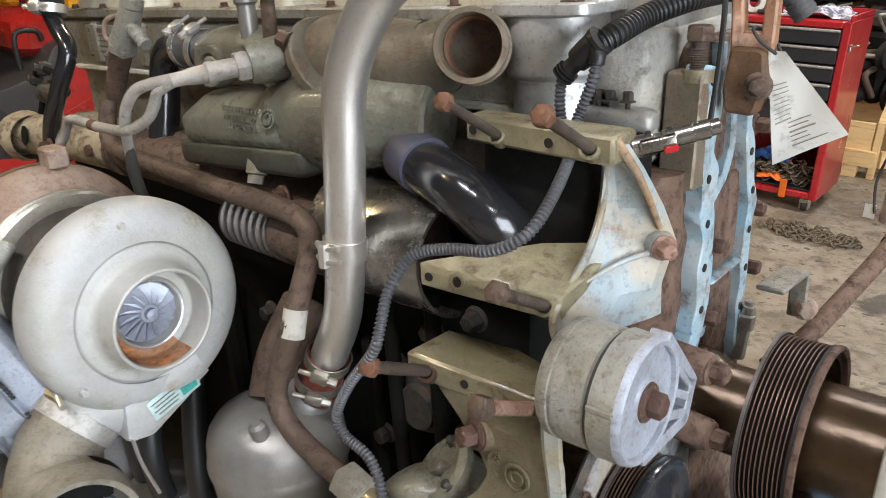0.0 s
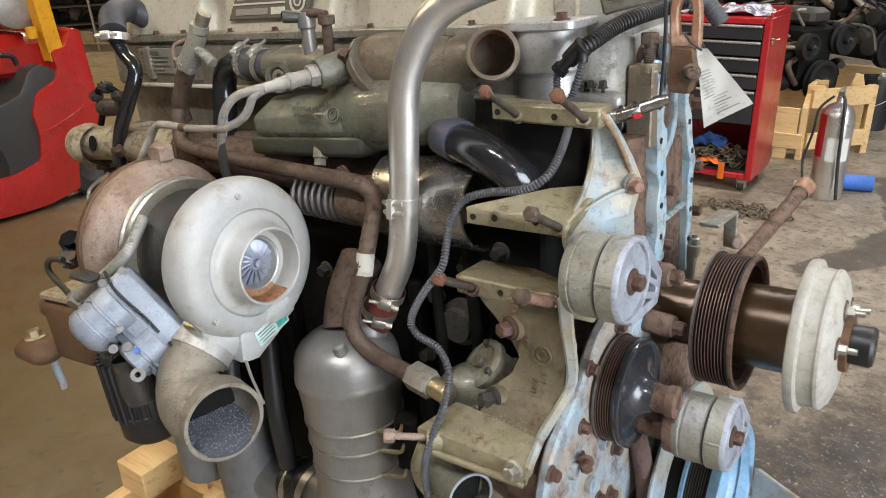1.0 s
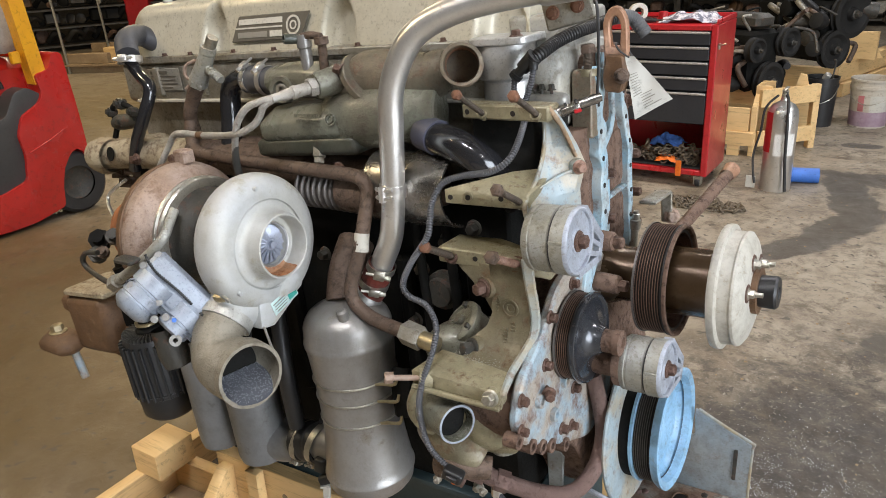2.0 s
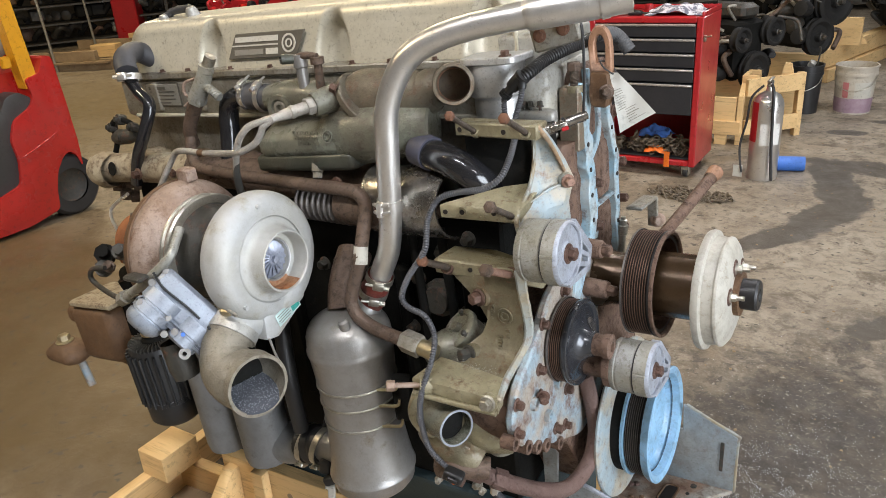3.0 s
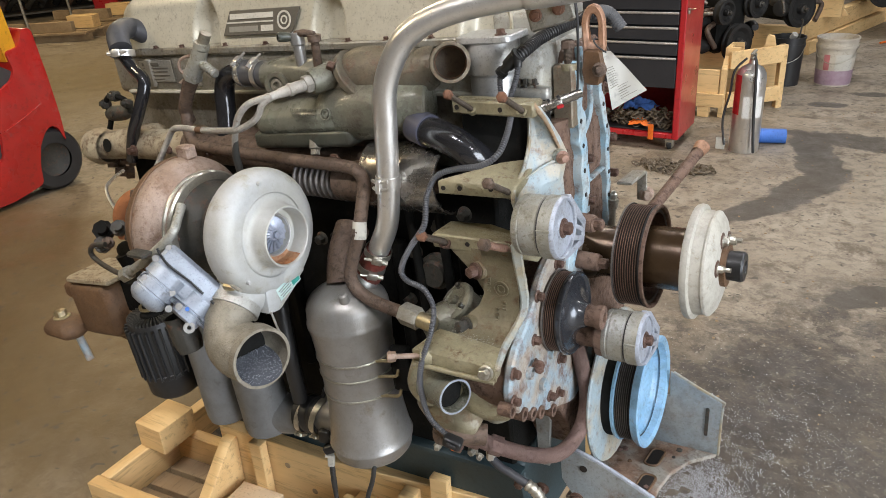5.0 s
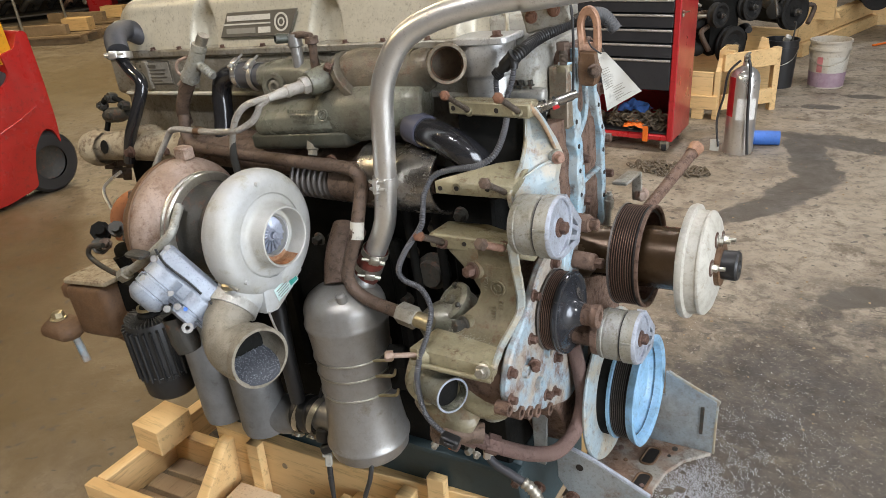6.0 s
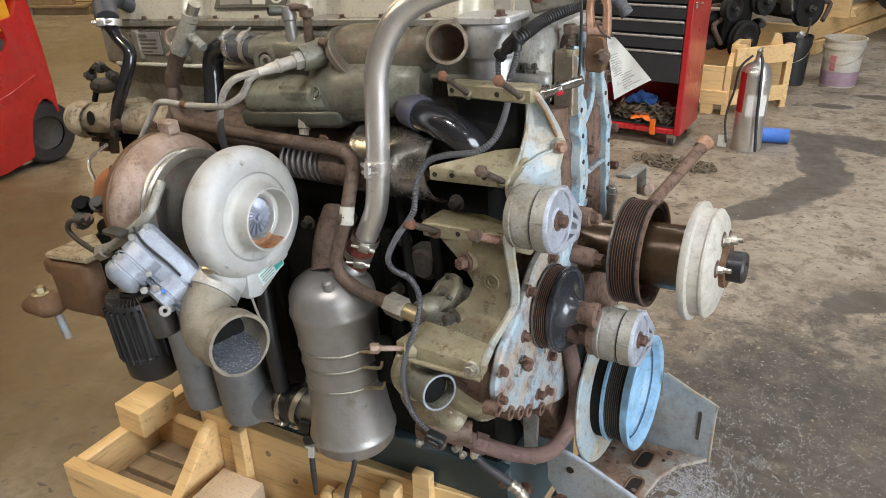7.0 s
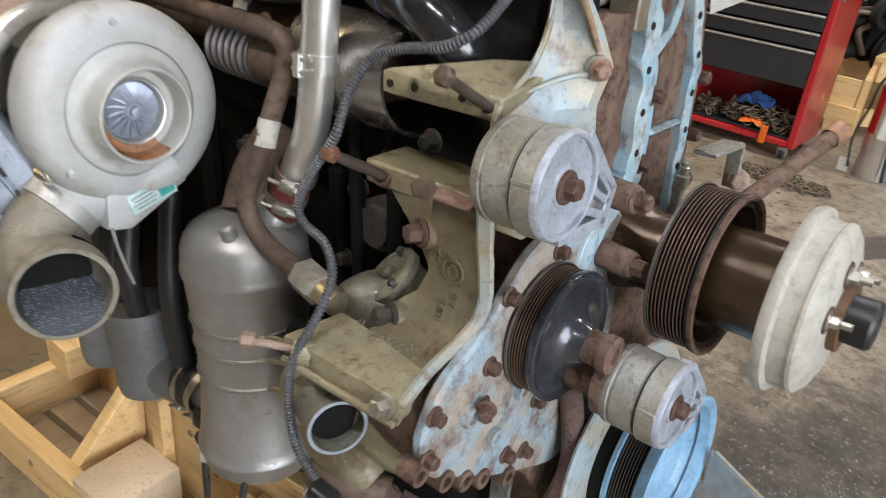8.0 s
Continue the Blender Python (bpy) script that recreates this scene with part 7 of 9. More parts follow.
g = Geo().lathe([(-0.0008, 0.0282), (-0.0008, 0.0322), (0.0016, 0.0318), (0.0016, 0.0286)], OC, ODIR, 40)
part("stub_rim", g, "actuator", water)
# near-black disc for the shade inside the stub
part("stub_dark", Geo().lathe([(0, 0), (0, 0.0272)], OC - ODIR * 0.020, ODIR, 24), "dark", water)
g = Geo().tube([(0.262, -0.362, 0.158), (0.292, -0.370, 0.146), (0.330, -0.372, 0.124), (0.352, -0.366, 0.108)], [0.034, 0.041, 0.040, 0.033], 24)
part("pump_volute", g, "web_oily_shaded", water, "oily brown cast volute", sharp=60)
g = Geo().tube([(0.350, -0.332, 0.192), (0.374, -0.330, 0.160), (0.380, -0.325, 0.115)], [0.028, 0.030, 0.026], 22)
part("pump_shoulder", g, "drum", water, "pale bare metal shoulder", sharp=60)
g = Geo().tube([(0.295, -0.40, 0.10), (0.33, -0.395, 0.11), (0.375, -0.37, 0.10)], [0.022, 0.024, 0.019], 16)
fitting = part("lower_fitting", g, "rust_tube", engine, "dark cast fitting above the lower pipe")
part("fitting_flange", Geo().lathe([(-0.006, 0), (-0.006, 0.027), (0.006, 0.027), (0.006, 0)], (0.322, -0.374, 0.080), (0.8, 0.4, -0.45), 20), "rust", fitting)
for a, b, c in ((0.300, -0.418, 0.088), (0.372, -0.395, 0.072)):
    bolt((a, b, c), (0.2, -0.9, -0.2), 0.0062, fitting, "alu_dull", 0.7)
part("paint_mark", Geo().lathe([(0, 0), (0, 0.004), (0.001, 0.004), (0.001, 0)], (0.338, -0.427, 0.10), (0.2, -1, 0.2), 10), "orange", engine)

# rusty hose along the bottom
g = Geo().tube([(0.300, -0.36, 0.080), (0.335, -0.348, 0.066), (0.370, -0.330, 0.043), (0.415, -0.278, -0.002), (0.448, -0.225, -0.026), (0.464, -0.165, -0.012), (0.468, -0.130, 0.035), (0.462, -0.122, 0.090), (0.450, -0.125, 0.16)], 0.0150, 20)
hose = part("rusty_hose", g, "rust", engine, "thick rusted lower coolant pipe")
g = Geo().lathe([(-0.018, 0.0), (-0.018, 0.021), (0.018, 0.021), (0.018, 0)], (0.330, -0.350, 0.069), (0.8, 0.4, -0.45), 8)
g.lathe([(-0.012, 0.0), (-0.012, 0.019), (0.012, 0.019), (0.012, 0)], (0.368, -0.331, 0.045), (0.8, 0.45, -0.45), 6)
part("hose_union", g, "rust", hose)

# ---- pulleys ----
def grooved(x0, x1, r, count, inner, cy, cz, name, mat, parent, label, crest=0.11):
    """A belt wheel with V grooves, their shade put into a near-black body under lighter ridges."""
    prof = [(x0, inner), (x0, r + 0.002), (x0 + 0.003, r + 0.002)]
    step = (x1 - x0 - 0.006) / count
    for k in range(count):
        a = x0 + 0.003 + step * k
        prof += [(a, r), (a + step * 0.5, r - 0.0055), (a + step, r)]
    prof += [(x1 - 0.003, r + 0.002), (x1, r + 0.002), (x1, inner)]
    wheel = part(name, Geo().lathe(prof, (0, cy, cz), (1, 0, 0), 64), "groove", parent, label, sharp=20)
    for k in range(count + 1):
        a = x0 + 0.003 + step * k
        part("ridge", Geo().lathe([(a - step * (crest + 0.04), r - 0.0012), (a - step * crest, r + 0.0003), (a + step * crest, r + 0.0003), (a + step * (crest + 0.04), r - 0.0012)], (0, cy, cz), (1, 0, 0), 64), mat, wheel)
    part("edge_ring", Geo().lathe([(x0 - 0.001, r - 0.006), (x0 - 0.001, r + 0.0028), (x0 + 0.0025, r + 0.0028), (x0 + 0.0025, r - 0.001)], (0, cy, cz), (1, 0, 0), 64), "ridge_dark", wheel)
    return wheel


FZ = 0.310
fan = part("fan_hub", Geo().lathe([(0.43, 0.0), (0.43, 0.062), (0.455, 0.056), (0.47, 0.050), (0.52, 0.050), (0.52, 0.060), (0.655, 0.060), (0.655, 0)], (0, 0, FZ), (1, 0, 0), 48), "fan_brown", engine, "brown oiled fan hub with a belt wheel and a white drum")
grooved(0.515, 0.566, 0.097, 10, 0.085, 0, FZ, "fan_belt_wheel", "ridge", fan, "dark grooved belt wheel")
g = Geo().lathe([(0.566, 0.090), (0.566, 0.0990), (0.568, 0.1000), (0.572, 0.0995), (0.573, 0.0960), (0.571, 0.0925), (0.540, 0.0900), (0.530, 0.084), (0.528, 0.06)], (0, 0, FZ), (1, 0, 0), 60)
part("wheel_rim", g, "rust_plate", fan, "rusty brown wheel rim")
g = Geo().lathe([(0.640, 0.058), (0.638, 0.100), (0.640, 0.1065), (0.646, 0.1085), (0.652, 0.1075), (0.654, 0.1030), (0.6545, 0.0985), (0.672, 0.0965), (0.675, 0.0985), (0.679, 0.0975), (0.686, 0.0880), (0.691, 0.0720), (0.693, 0.045), (0.693, 0.0)], (0, 0, FZ), (1, 0, 0), 72)
drum = part("fan_drum", g, "fan_white", engine, "off-white dished drum")
g = Geo().lathe([(0.690, 0.0), (0.690, 0.040), (0.702, 0.040), (0.702, 0)], (0, 0, FZ), (1, 0, 0), 40)
part("hub_plate", g, "mount_rust", drum)
part("drum_chip", Geo().prism([(-0.034, 0.246), (-0.026, 0.240), (-0.022, 0.250), (-0.028, 0.256)], "x", 0.680, 0.6895), "ink", drum)
g = Geo().lathe([(0.700, 0.0), (0.700, 0.027), (0.727, 0.028), (0.731, 0.025), (0.731, 0.012), (0.727, 0.010), (0.727, 0)], (0, 0, FZ), (1, 0, 0), 36)
part("hub_cap", g, "black_plastic", drum, "black hub cap")
for k in range(4):
    a = radians(-22 + 62 * k)
    part("stud_pad", Geo().lathe([(0, 0), (0, 0.0165), (0.002, 0.0150), (0.002, 0)], (0.6915, 0.052 * math.cos(a), FZ + 0.052 * math.sin(a)), (1, 0, 0), 20), "rust_bolt", drum)
    bolt((0.693, 0.052 * math.cos(a), FZ + 0.052 * math.sin(a)), (1, 0, 0), 0.0085, drum, "zinc", 0.6, 0.0, "stud_nut")
    part("stud", Geo().lathe([(0, 0.0042), (0.012, 0.0042), (0.012, 0)], (0.704, 0.052 * math.cos(a), FZ + 0.052 * math.sin(a)), (1, 0, 0), 10), "zinc", drum)
for y, z in ((-0.097, 0.408), (-0.080, 0.322)):
    part("carrier_lug", Geo().lathe([(-0.05, 0.018), (-0.003, 0.017), (0.0, 0.015), (0.0, 0)], (0.485, y, z), (1, -0.1, 0), 20), "rust_plate", fan)
    bolt((0.485, y, z), (1, -0.1, 0), 0.0125, fan, "rust_plate")


def idler(x0, cy, cz, r, parent, scale=1.0):
    """A tensioner drum with a rimmed pale face and a pointed truss beside it."""
    w = 0.072 * scale
    x1 = x0 + w
    A3 = (1, 0, 0)
    ob = part("belt_tensioner", Geo().lathe([(0, 0.0), (0, r * 0.90), (0.005, r * 0.99), (0.012, r), (0.013, r * 0.97), (0.016, r * 0.97), (0.017, r), (w * 0.58, r * 0.99), (w * 0.60, r * 0.95), (w * 0.64, r * 0.95), (w * 0.66, r * 1.03), (w * 0.94, r * 1.02), (w * 0.94, 0.0)], (x0, cy, cz), A3, 56), "drum", parent, "weathered aluminium belt tensioner with a rusty bolt")
    part("tensioner_groove", Geo().lathe([(w * 0.605, r * 0.962), (w * 0.64, r * 0.962)], (x0, cy, cz), A3, 48), "ink", ob)
    part("face_rim", Geo().lathe([(w * 0.93, r * 1.02), (w, r * 1.0), (w + 0.002, r * 0.96), (w + 0.001, r * 0.90), (w * 0.95, r * 0.88)], (x0, cy, cz), A3, 56), "face", ob, "pale rim")
    part("face_disc", Geo().lathe([(w * 0.96, r * 0.90), (w * 0.955, r * 0.40), (w * 0.985, r * 0.36), (w * 0.985, 0)], (x0, cy, cz), A3, 44), "face", ob)
    hi, lo = (cy + r * 0.60, cz + r * 0.80), (cy - r * 0.02, cz - r * 1.0)
    tu, tl = (cy + r * 1.66, cz - r * 0.42), (cy + r * 1.42, cz - r * 1.05)
    # the pointed arm: a recessed plate with raised edges and ribs round its pockets
    part("truss_plate", Geo().prism(rounded([hi, tu, tl, lo, (cy + r * 0.45, cz - r * 0.1)], r * 0.16), "x", x1 - 0.020, x1 - 0.009), "drum", ob, bevel=0.001)

    def bar(a, b, half):
        d = (Vector(b) - Vector(a)).normalized()
        sd = Vector((-d.y, d.x)) * half
        a, b = Vector(a) - d * half * 0.6, Vector(b) + d * half * 0.6
        part("truss_bar", Geo().prism(rounded([tuple(a - sd), tuple(b - sd), tuple(b + sd), tuple(a + sd)], half * 0.5, 2), "x", x1 - 0.016, x1 + 0.001), "face", ob, bevel=0.001)

    bar(hi, tu, r * 0.11)
    bar(lo, tl, r * 0.12)
    bar(tu, tl, r * 0.13)
    arc = lambda deg, k: (cy + r * k * math.cos(radians(deg)), cz + r * k * math.sin(radians(deg)))
    bar(arc(6, 1.02), (cy + r * 1.52, cz - r * 0.40), r * 0.075)
    bar(arc(-18, 1.02), (cy + r * 1.50, cz - r * 0.66), r * 0.075)
    bar(arc(-40, 1.02), (cy + r * 1.36, cz - r * 0.90), r * 0.085)
    part("band_nub", Geo().box((x0 + w * 0.80, cy - r * 0.98, cz + r * 0.25), (w * 0.30, 0.004, 0.005), None, 0.001), "drum", ob)
    part("bolt_pad", Geo().lathe([(0, 0), (0, r * 0.33), (0.003, r * 0.31), (0.0035, 0)], (x0 + w * 0.97, cy, cz), A3, 26), "rust_bolt", ob, "rusty washer")
    bolt((x0 + w * 0.985, cy, cz), A3, r * 0.24, ob, "rust", 0.55)
    return ob


idler(0.438, -0.288, 0.480, 0.050, engine)
idler(0.526, -0.160, 0.222, 0.047, engine)
g = Geo().lathe([(-0.04, 0.03), (0.0, 0.03), (0.0, 0.043), (0.012, 0.043), (0.012, 0)], (0.518, -0.165, 0.225), (1, 0, 0), 26)
part("tensioner_foot", g, "rust_plate", engine)
# water pump wheel
PY, PZ = -0.192, 0.272
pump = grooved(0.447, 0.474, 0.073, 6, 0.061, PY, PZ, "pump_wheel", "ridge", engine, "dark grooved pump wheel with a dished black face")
g = Geo().lathe([(0.470, 0.060), (0.474, 0.0755), (0.478, 0.0765), (0.481, 0.0755), (0.482, 0.0725), (0.480, 0.0695), (0.478, 0.0660), (0.4785, 0.0560), (0.481, 0.0440), (0.486, 0.0330), (0.494, 0.0255), (0.504, 0.0215), (0.506, 0.0)], (0, PY, PZ), (1, 0, 0), 72)
part("pump_dish", g, "pump_black", pump, "glossy dark dished face")
g = Geo().lathe([(0.500, 0.0), (0.500, 0.0195), (0.521, 0.0190), (0.522, 0.0215), (0.533, 0.0215), (0.535, 0.0150), (0.535, 0.009), (0.530, 0.008), (0.530, 0)], (0, PY, PZ), (1, 0, 0), 26)
part("pump_nut", g, "rust_plate", pump)
# crank wheel with damper
crank = part("crank_hub", Geo().lathe([(0.44, 0.0), (0.44, 0.07), (0.52, 0.07), (0.52, 0)], (0, 0, 0), (1, 0, 0), 40), "dark", engine, "pale blue crankshaft wheel with a dark damper")
g = Geo().lathe([(0.478, 0.05), (0.478, 0.164), (0.482, 0.166), (0.486, 0.164), (0.487, 0.118), (0.486, 0.05)], (0, 0, 0), (1, 0, 0), 64)
part("damper_disc", g, "gusset", crank, "pale grey damper disc")
g = Geo().lathe([(0.482, 0.05), (0.482, 0.108), (0.510, 0.108), (0.510, 0.05)], (0, 0, 0), (1, 0, 0), 60)
part("damper_ring", g, "dark", crank, "black damper ring")
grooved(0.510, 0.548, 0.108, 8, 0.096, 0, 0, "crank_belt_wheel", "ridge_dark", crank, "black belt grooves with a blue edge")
g = Geo().lathe([(0.509, 0.100), (0.507, 0.1115), (0.513, 0.113), (0.514, 0.105)], (0, 0, 0), (1, 0, 0), 60)
part("back_rim", g, "blue_clean", crank)
g = Geo().lathe([(0.548, 0.100), (0.548, 0.112), (0.556, 0.117), (0.564, 0.118), (0.566, 0.114), (0.562, 0.103), (0.545, 0.098), (0.535, 0.090), (0.528, 0.05), (0.528, 0)], (0, 0, 0), (1, 0, 0), 64)
part("blue_dish", g, "blue_clean", crank, "pale blue painted dished rim")

# front support: two side plates and a slotted floor
g = Geo().prism([(-0.012, 0.571), (-0.014, 0.576), (-0.067, 0.682), (-0.205, 0.674), (-0.215, 0.62), (-0.22, 0.44), (-0.085, 0.44), (-0.075, 0.5695)], "y", 0.098, 0.106)
support = part("front_support", g, "support_grey", engine, "grey front support bracket with a slotted floor", bevel=0.002)
part("plate_lip", Geo().tube([(0.5775, 0.101, -0.0125), (0.630, 0.101, -0.0400), (0.683, 0.101, -0.0655), (0.682, 0.101, -0.075), (0.678, 0.101, -0.140), (0.675, 0.101, -0.206)], 0.0034, 8), "rim_cream", support, "pale rusted bare edge")
part("plate_slot", Geo().prism(rounded([(-0.085, 0.648), (-0.085, 0.656), (-0.158, 0.652), (-0.158, 0.645)], 0.003, 2), "y", 0.0955, 0.0985), "iron", support, "pressed dark slot")
SHELF = [(0.42, -0.155), (0.59, -0.155), (0.590, -0.06), (0.600, 0.0), (0.625, 0.05), (0.674, 0.098), (0.42, 0.098)]
part("support_floor", Geo().prism(SHELF, "z", -0.212, -0.202), "floor_plate", support, "rusty slotted floor plate", bevel=0.002)
for x, y in ((0.56, -0.055), (0.555, 0.035)):
    slot = rounded([(x - 0.018, y - 0.030), (x + 0.012, y - 0.030), (x + 0.018, y + 0.030), (x - 0.012, y + 0.030)], 0.014)
    # slot is a thin near-black plate painted as a shaded opening
    part("floor_slot", Geo().prism(slot, "z", -0.203, -0.2005), "groove", support)
    part("slot_edge", Geo().tube([(a, b, -0.201) for a, b in slot + slot[:1]], 0.0030, 6, 1, caps=False), "mount_rust", support)
rng = random.Random(31)
for k in range(14):
    a, b = rng.uniform(0.47, 0.60), rng.uniform(-0.10, 0.08)
    r = rng.uniform(0.003, 0.009)
    part("scale_flake", Geo().lathe([(0, r), (r * 0.35, r * 0.8), (r * 0.5, 0)], (a, b, -0.202), (rng.uniform(-0.4, 0.4), rng.uniform(-0.4, 0.4), 1), 6), rng.choice(("mount_rust", "rust", "iron")), support)
g = Geo().prism([(-0.060, 0.418), (-0.0656, 0.4365), (-0.083, 0.4965), (-0.137, 0.611), (-0.216, 0.611), (-0.23, 0.470), (-0.15, 0.418)], "y", -0.164, -0.156)
part("near_plate", g, "support_grey", support, bevel=0.002)
# near-black disc drawn for the shade in the hole
part("plate_hole", Geo().lathe([(0, 0), (0, 0.008), (0.001, 0.008), (0.001, 0)], (0.468, -0.1645, -0.107), (0, -1, 0), 14), "groove", support)
part("plate_edge", Geo().tube([(0.4365, -0.160, -0.0645), (0.4965, -0.160, -0.082), (0.611, -0.160, -0.136)], 0.0045, 8), "face", support, "pale worn edge")
g = Geo().prism([(-0.14, 0.385), (-0.02, 0.395), (0.02, 0.385), (0.03, 0.375), (0.02, 0.36), (-0.14, 0.36)], "y", -0.150, -0.142)
part("side_tab", g, "support_grey", engine, "pale blue sheet tab", bevel=0.002)
for x in (0.345, 0.395, 0.47):
    bolt((x, -0.21, -0.145), (0.1, -1, 0), 0.012, support, "rust")

# dipstick tube and its strap on the far side
g = Geo().tube([(0.47, 0.14, 0.295), (0.50, 0.20, 0.325), (0.52, 0.32, 0.352), (0.541, 0.45, 0.384)], [0.0125, 0.0125, 0.013, 0.0135], 18)
dip = part("filler_tube", g, "rust_plate", engine, "rusty slanted filler tube with a pale collar")
part("filler_collar", Geo().lathe([(-0.018, 0.0155), (0.012, 0.0185), (0.014, 0.016), (0.014, 0)], (0.541, 0.452, 0.384), (0.02, 0.13, 0.032), 22), "eye_tan", dip)
g = Geo().prism([(0.452, 0.12), (0.485, 0.12), (0.492, 0.20), (0.46, 0.20)], "z", 0.405, 0.412)
g.prism([(0.470, 0.196), (0.492, 0.196), (0.492, 0.202), (0.470, 0.202)], "z", 0.345, 0.410)
strap = part("strap_bracket", g, "alu_dull", engine, "bent grey strap bracket", bevel=0.002)
bolt((0.490, 0.202, 0.358), (0.5, -1, 0.1), 0.013, strap, "rust_pale")
g = Geo().lathe([(-0.06, 0.008), (-0.02, 0.008), (-0.018, 0.011), (0.0, 0.011), (0.002, 0.008), (0.012, 0.008), (0.013, 0.005), (0.018, 0.005), (0.018, 0)], (0.452, 0.100, 0.380), (0.1, 0, 1), 14)
part("drain_cock", g, "zinc", engine)
# lower lines near the pan
g = Geo().tube([(0.352, -0.322, 0.030), (0.354, -0.328, 0.012), (0.370, -0.330, -0.003), (0.392, -0.330, -0.012), (0.412, -0.330, -0.021), (0.434, -0.330, -0.031), (0.449, -0.330, -0.048), (0.456, -0.330, -0.085)], 0.0082, 14)
drain = part("drain_hose", g, "hose_grey", engine, "dark rubber drain hose with silver ends")
part("hose_nut", Geo().lathe([(-0.010, 0.0), (-0.010, 0.0098), (0.008, 0.0098), (0.010, 0.0086), (0.010, 0)], (0.3535, -0.327, 0.016), (0.1, -0.3, -1), 6), "steel", drain)
part("hose_end", Geo().tube([(0.425, -0.330, -0.027), (0.438, -0.330, -0.034), (0.449, -0.330, -0.048), (0.455, -0.330, -0.072)], 0.0100, 14, 6, ridge=0.0016, pitch=0.009), "zinc", drain, "ribbed silver hose end")
part("drain_end", Geo().tube([(0.42, -0.25, -0.22), (0.445, -0.255, -0.245)], 0.015, 6), "zinc", engine)
g = Geo().tube([(0.100, -0.362, -0.030), (0.103, -0.380, -0.059), (0.091, -0.380, -0.097), (0.071, -0.382, -0.146), (0.060, -0.384, -0.20)], 0.0052, 12)
part("hanging_cable", g, "rubber", engine, "black drain tube hanging under the cooler")
for x, z in ((0.23, -0.02), (0.215, -0.05), (0.245, -0.085)):
    bolt((x, -0.222, z), (0, -1, 0), 0.010, block, "alu_dull")


# ---- timber skid under the engine ----
def board(parent, a, b, thick, z0, z1, mat="wood", name="board", cut=0.002):
    """An upright plank between two points of the plan."""
    a, b = Vector(a), Vector(b)
    d = b - a
    m = Matrix.Translation(((a.x + b.x) / 2, (a.y + b.y) / 2, (z0 + z1) / 2)) @ Matrix.Rotation(math.atan2(d.y, d.x), 4, "Z")
    if mat == "wood" and abs(d.y) > abs(d.x):
        mat = "wood_across"
    return part(name, Geo().box((0, 0, 0), (d.length, thick, z1 - z0), m, cut), mat, parent)


skid = thing("timber_skid", "pale new pine skid with open boxes under the engine", "skid")
board(skid, (-0.865, -0.022), (0.42, 0.095), 0.038, 0.0, 0.120)
board(skid, (-0.842, 0.002), (-0.862, 0.66), 0.038, 0.0, 0.118)
board(skid, (-0.84, 0.262), (-0.50, 0.285), 0.038, 0.0, 0.108)
FRONT = Matrix.Translation((-0.53, 0.205, 0)) @ Matrix.Rotation(math.atan2(0.057, 0.95), 4, "Z")
part("front_board", Geo().prism([(0.0, 0.0), (0.285, 0.0), (0.285, 0.36), (0.338, 0.952), (0.0, 0.952)], "y", -0.019, 0.019, FRONT), "wood", skid, bevel=0.002)
board(skid, (0.150, 0.217), (0.195, 0.220), 0.024, 0.0, 0.362, name="post")
board(skid, (-0.395, 0.176), (-0.355, 0.178), 0.026, 0.0, 0.290, name="post")
board(skid, (-0.065, 0.190), (-0.005, 0.193), 0.040, 0.0, 0.225, name="post")
board(skid, (0.075, 0.198), (0.115, 0.200), 0.040, 0.0, 0.300, name="post")
part("gusset_board", Geo().prism([(0.03, 0.115), (0.185, 0.115), (0.190, 0.262), (0.165, 0.262)], "x", -0.505, -0.468), "wood", skid, bevel=0.0015)
part("gusset_board", Geo().prism([(0.04, 0.02), (0.185, 0.02), (0.190, 0.222), (0.165, 0.222)], "x", -0.095, -0.068), "wood", skid, bevel=0.0015)
part("flat_board", Geo().box((0, 0, 0), (0.135, 0.160, 0.142), pose(-0.365, 0.085, 0.071, 0, 0, 5), 0.002), "wood_cut", skid)
part("end_board", Geo().box((0, 0, 0), (0.026, 0.18, 0.10), pose(-0.485, 0.09, 0.062, 0, 0, 5), 0.002), "wood", skid)
part("block", Geo().box((0, 0, 0), (0.108, 0.128, 0.088), pose(-0.805, 0.208, 0.163, 0, 0, 1), 0.003), "wood", skid)
for k in range(3):
    board(skid, (-0.80, 0.055 + 0.075 * k), (-0.52, 0.08 + 0.075 * k), 0.058, 0.0, 0.030, "wood_old", "slat")
for x, z in ((-0.46, 0.176), (0.27, 0.222)):
    board(skid, (x, 0.22), (x, 0.72), 0.09, 0.0, z, "wood_old", "cross_beam")
board(skid, (-0.75, 0.66), (0.45, 0.72), 0.04, 0.0, 0.25)
for x, y, z in ((-0.22, 0.2037, 0.16), (0.25, 0.232, 0.20), (-0.60, -0.0175, 0.07), (-0.30, 0.199, 0.22)):
    part("knot", Geo().lathe([(0, 0), (0, 0.009), (0.0015, 0.008), (0.0015, 0)], (x, y, z), (0.06, -1, 0), 12), "wood_old", skid)

# ---- roller tool cabinet ----
tool = thing("tool_cabinet", "red roller tool cabinet with black drawers and open bay", "tool cabinet")
TX0, TX1, TYF, TYB, TZ0, TZ1 = -0.92, -0.215, 3.74, 4.16, 0.075, 0.985
body = part("cabinet_body", Geo().box(((TX0 + TX1) / 2, TYB - 0.01, (TZ0 + TZ1) / 2), (TX1 - TX0 - 0.082, 0.02, TZ1 - TZ0 - 0.082)), "red", tool)
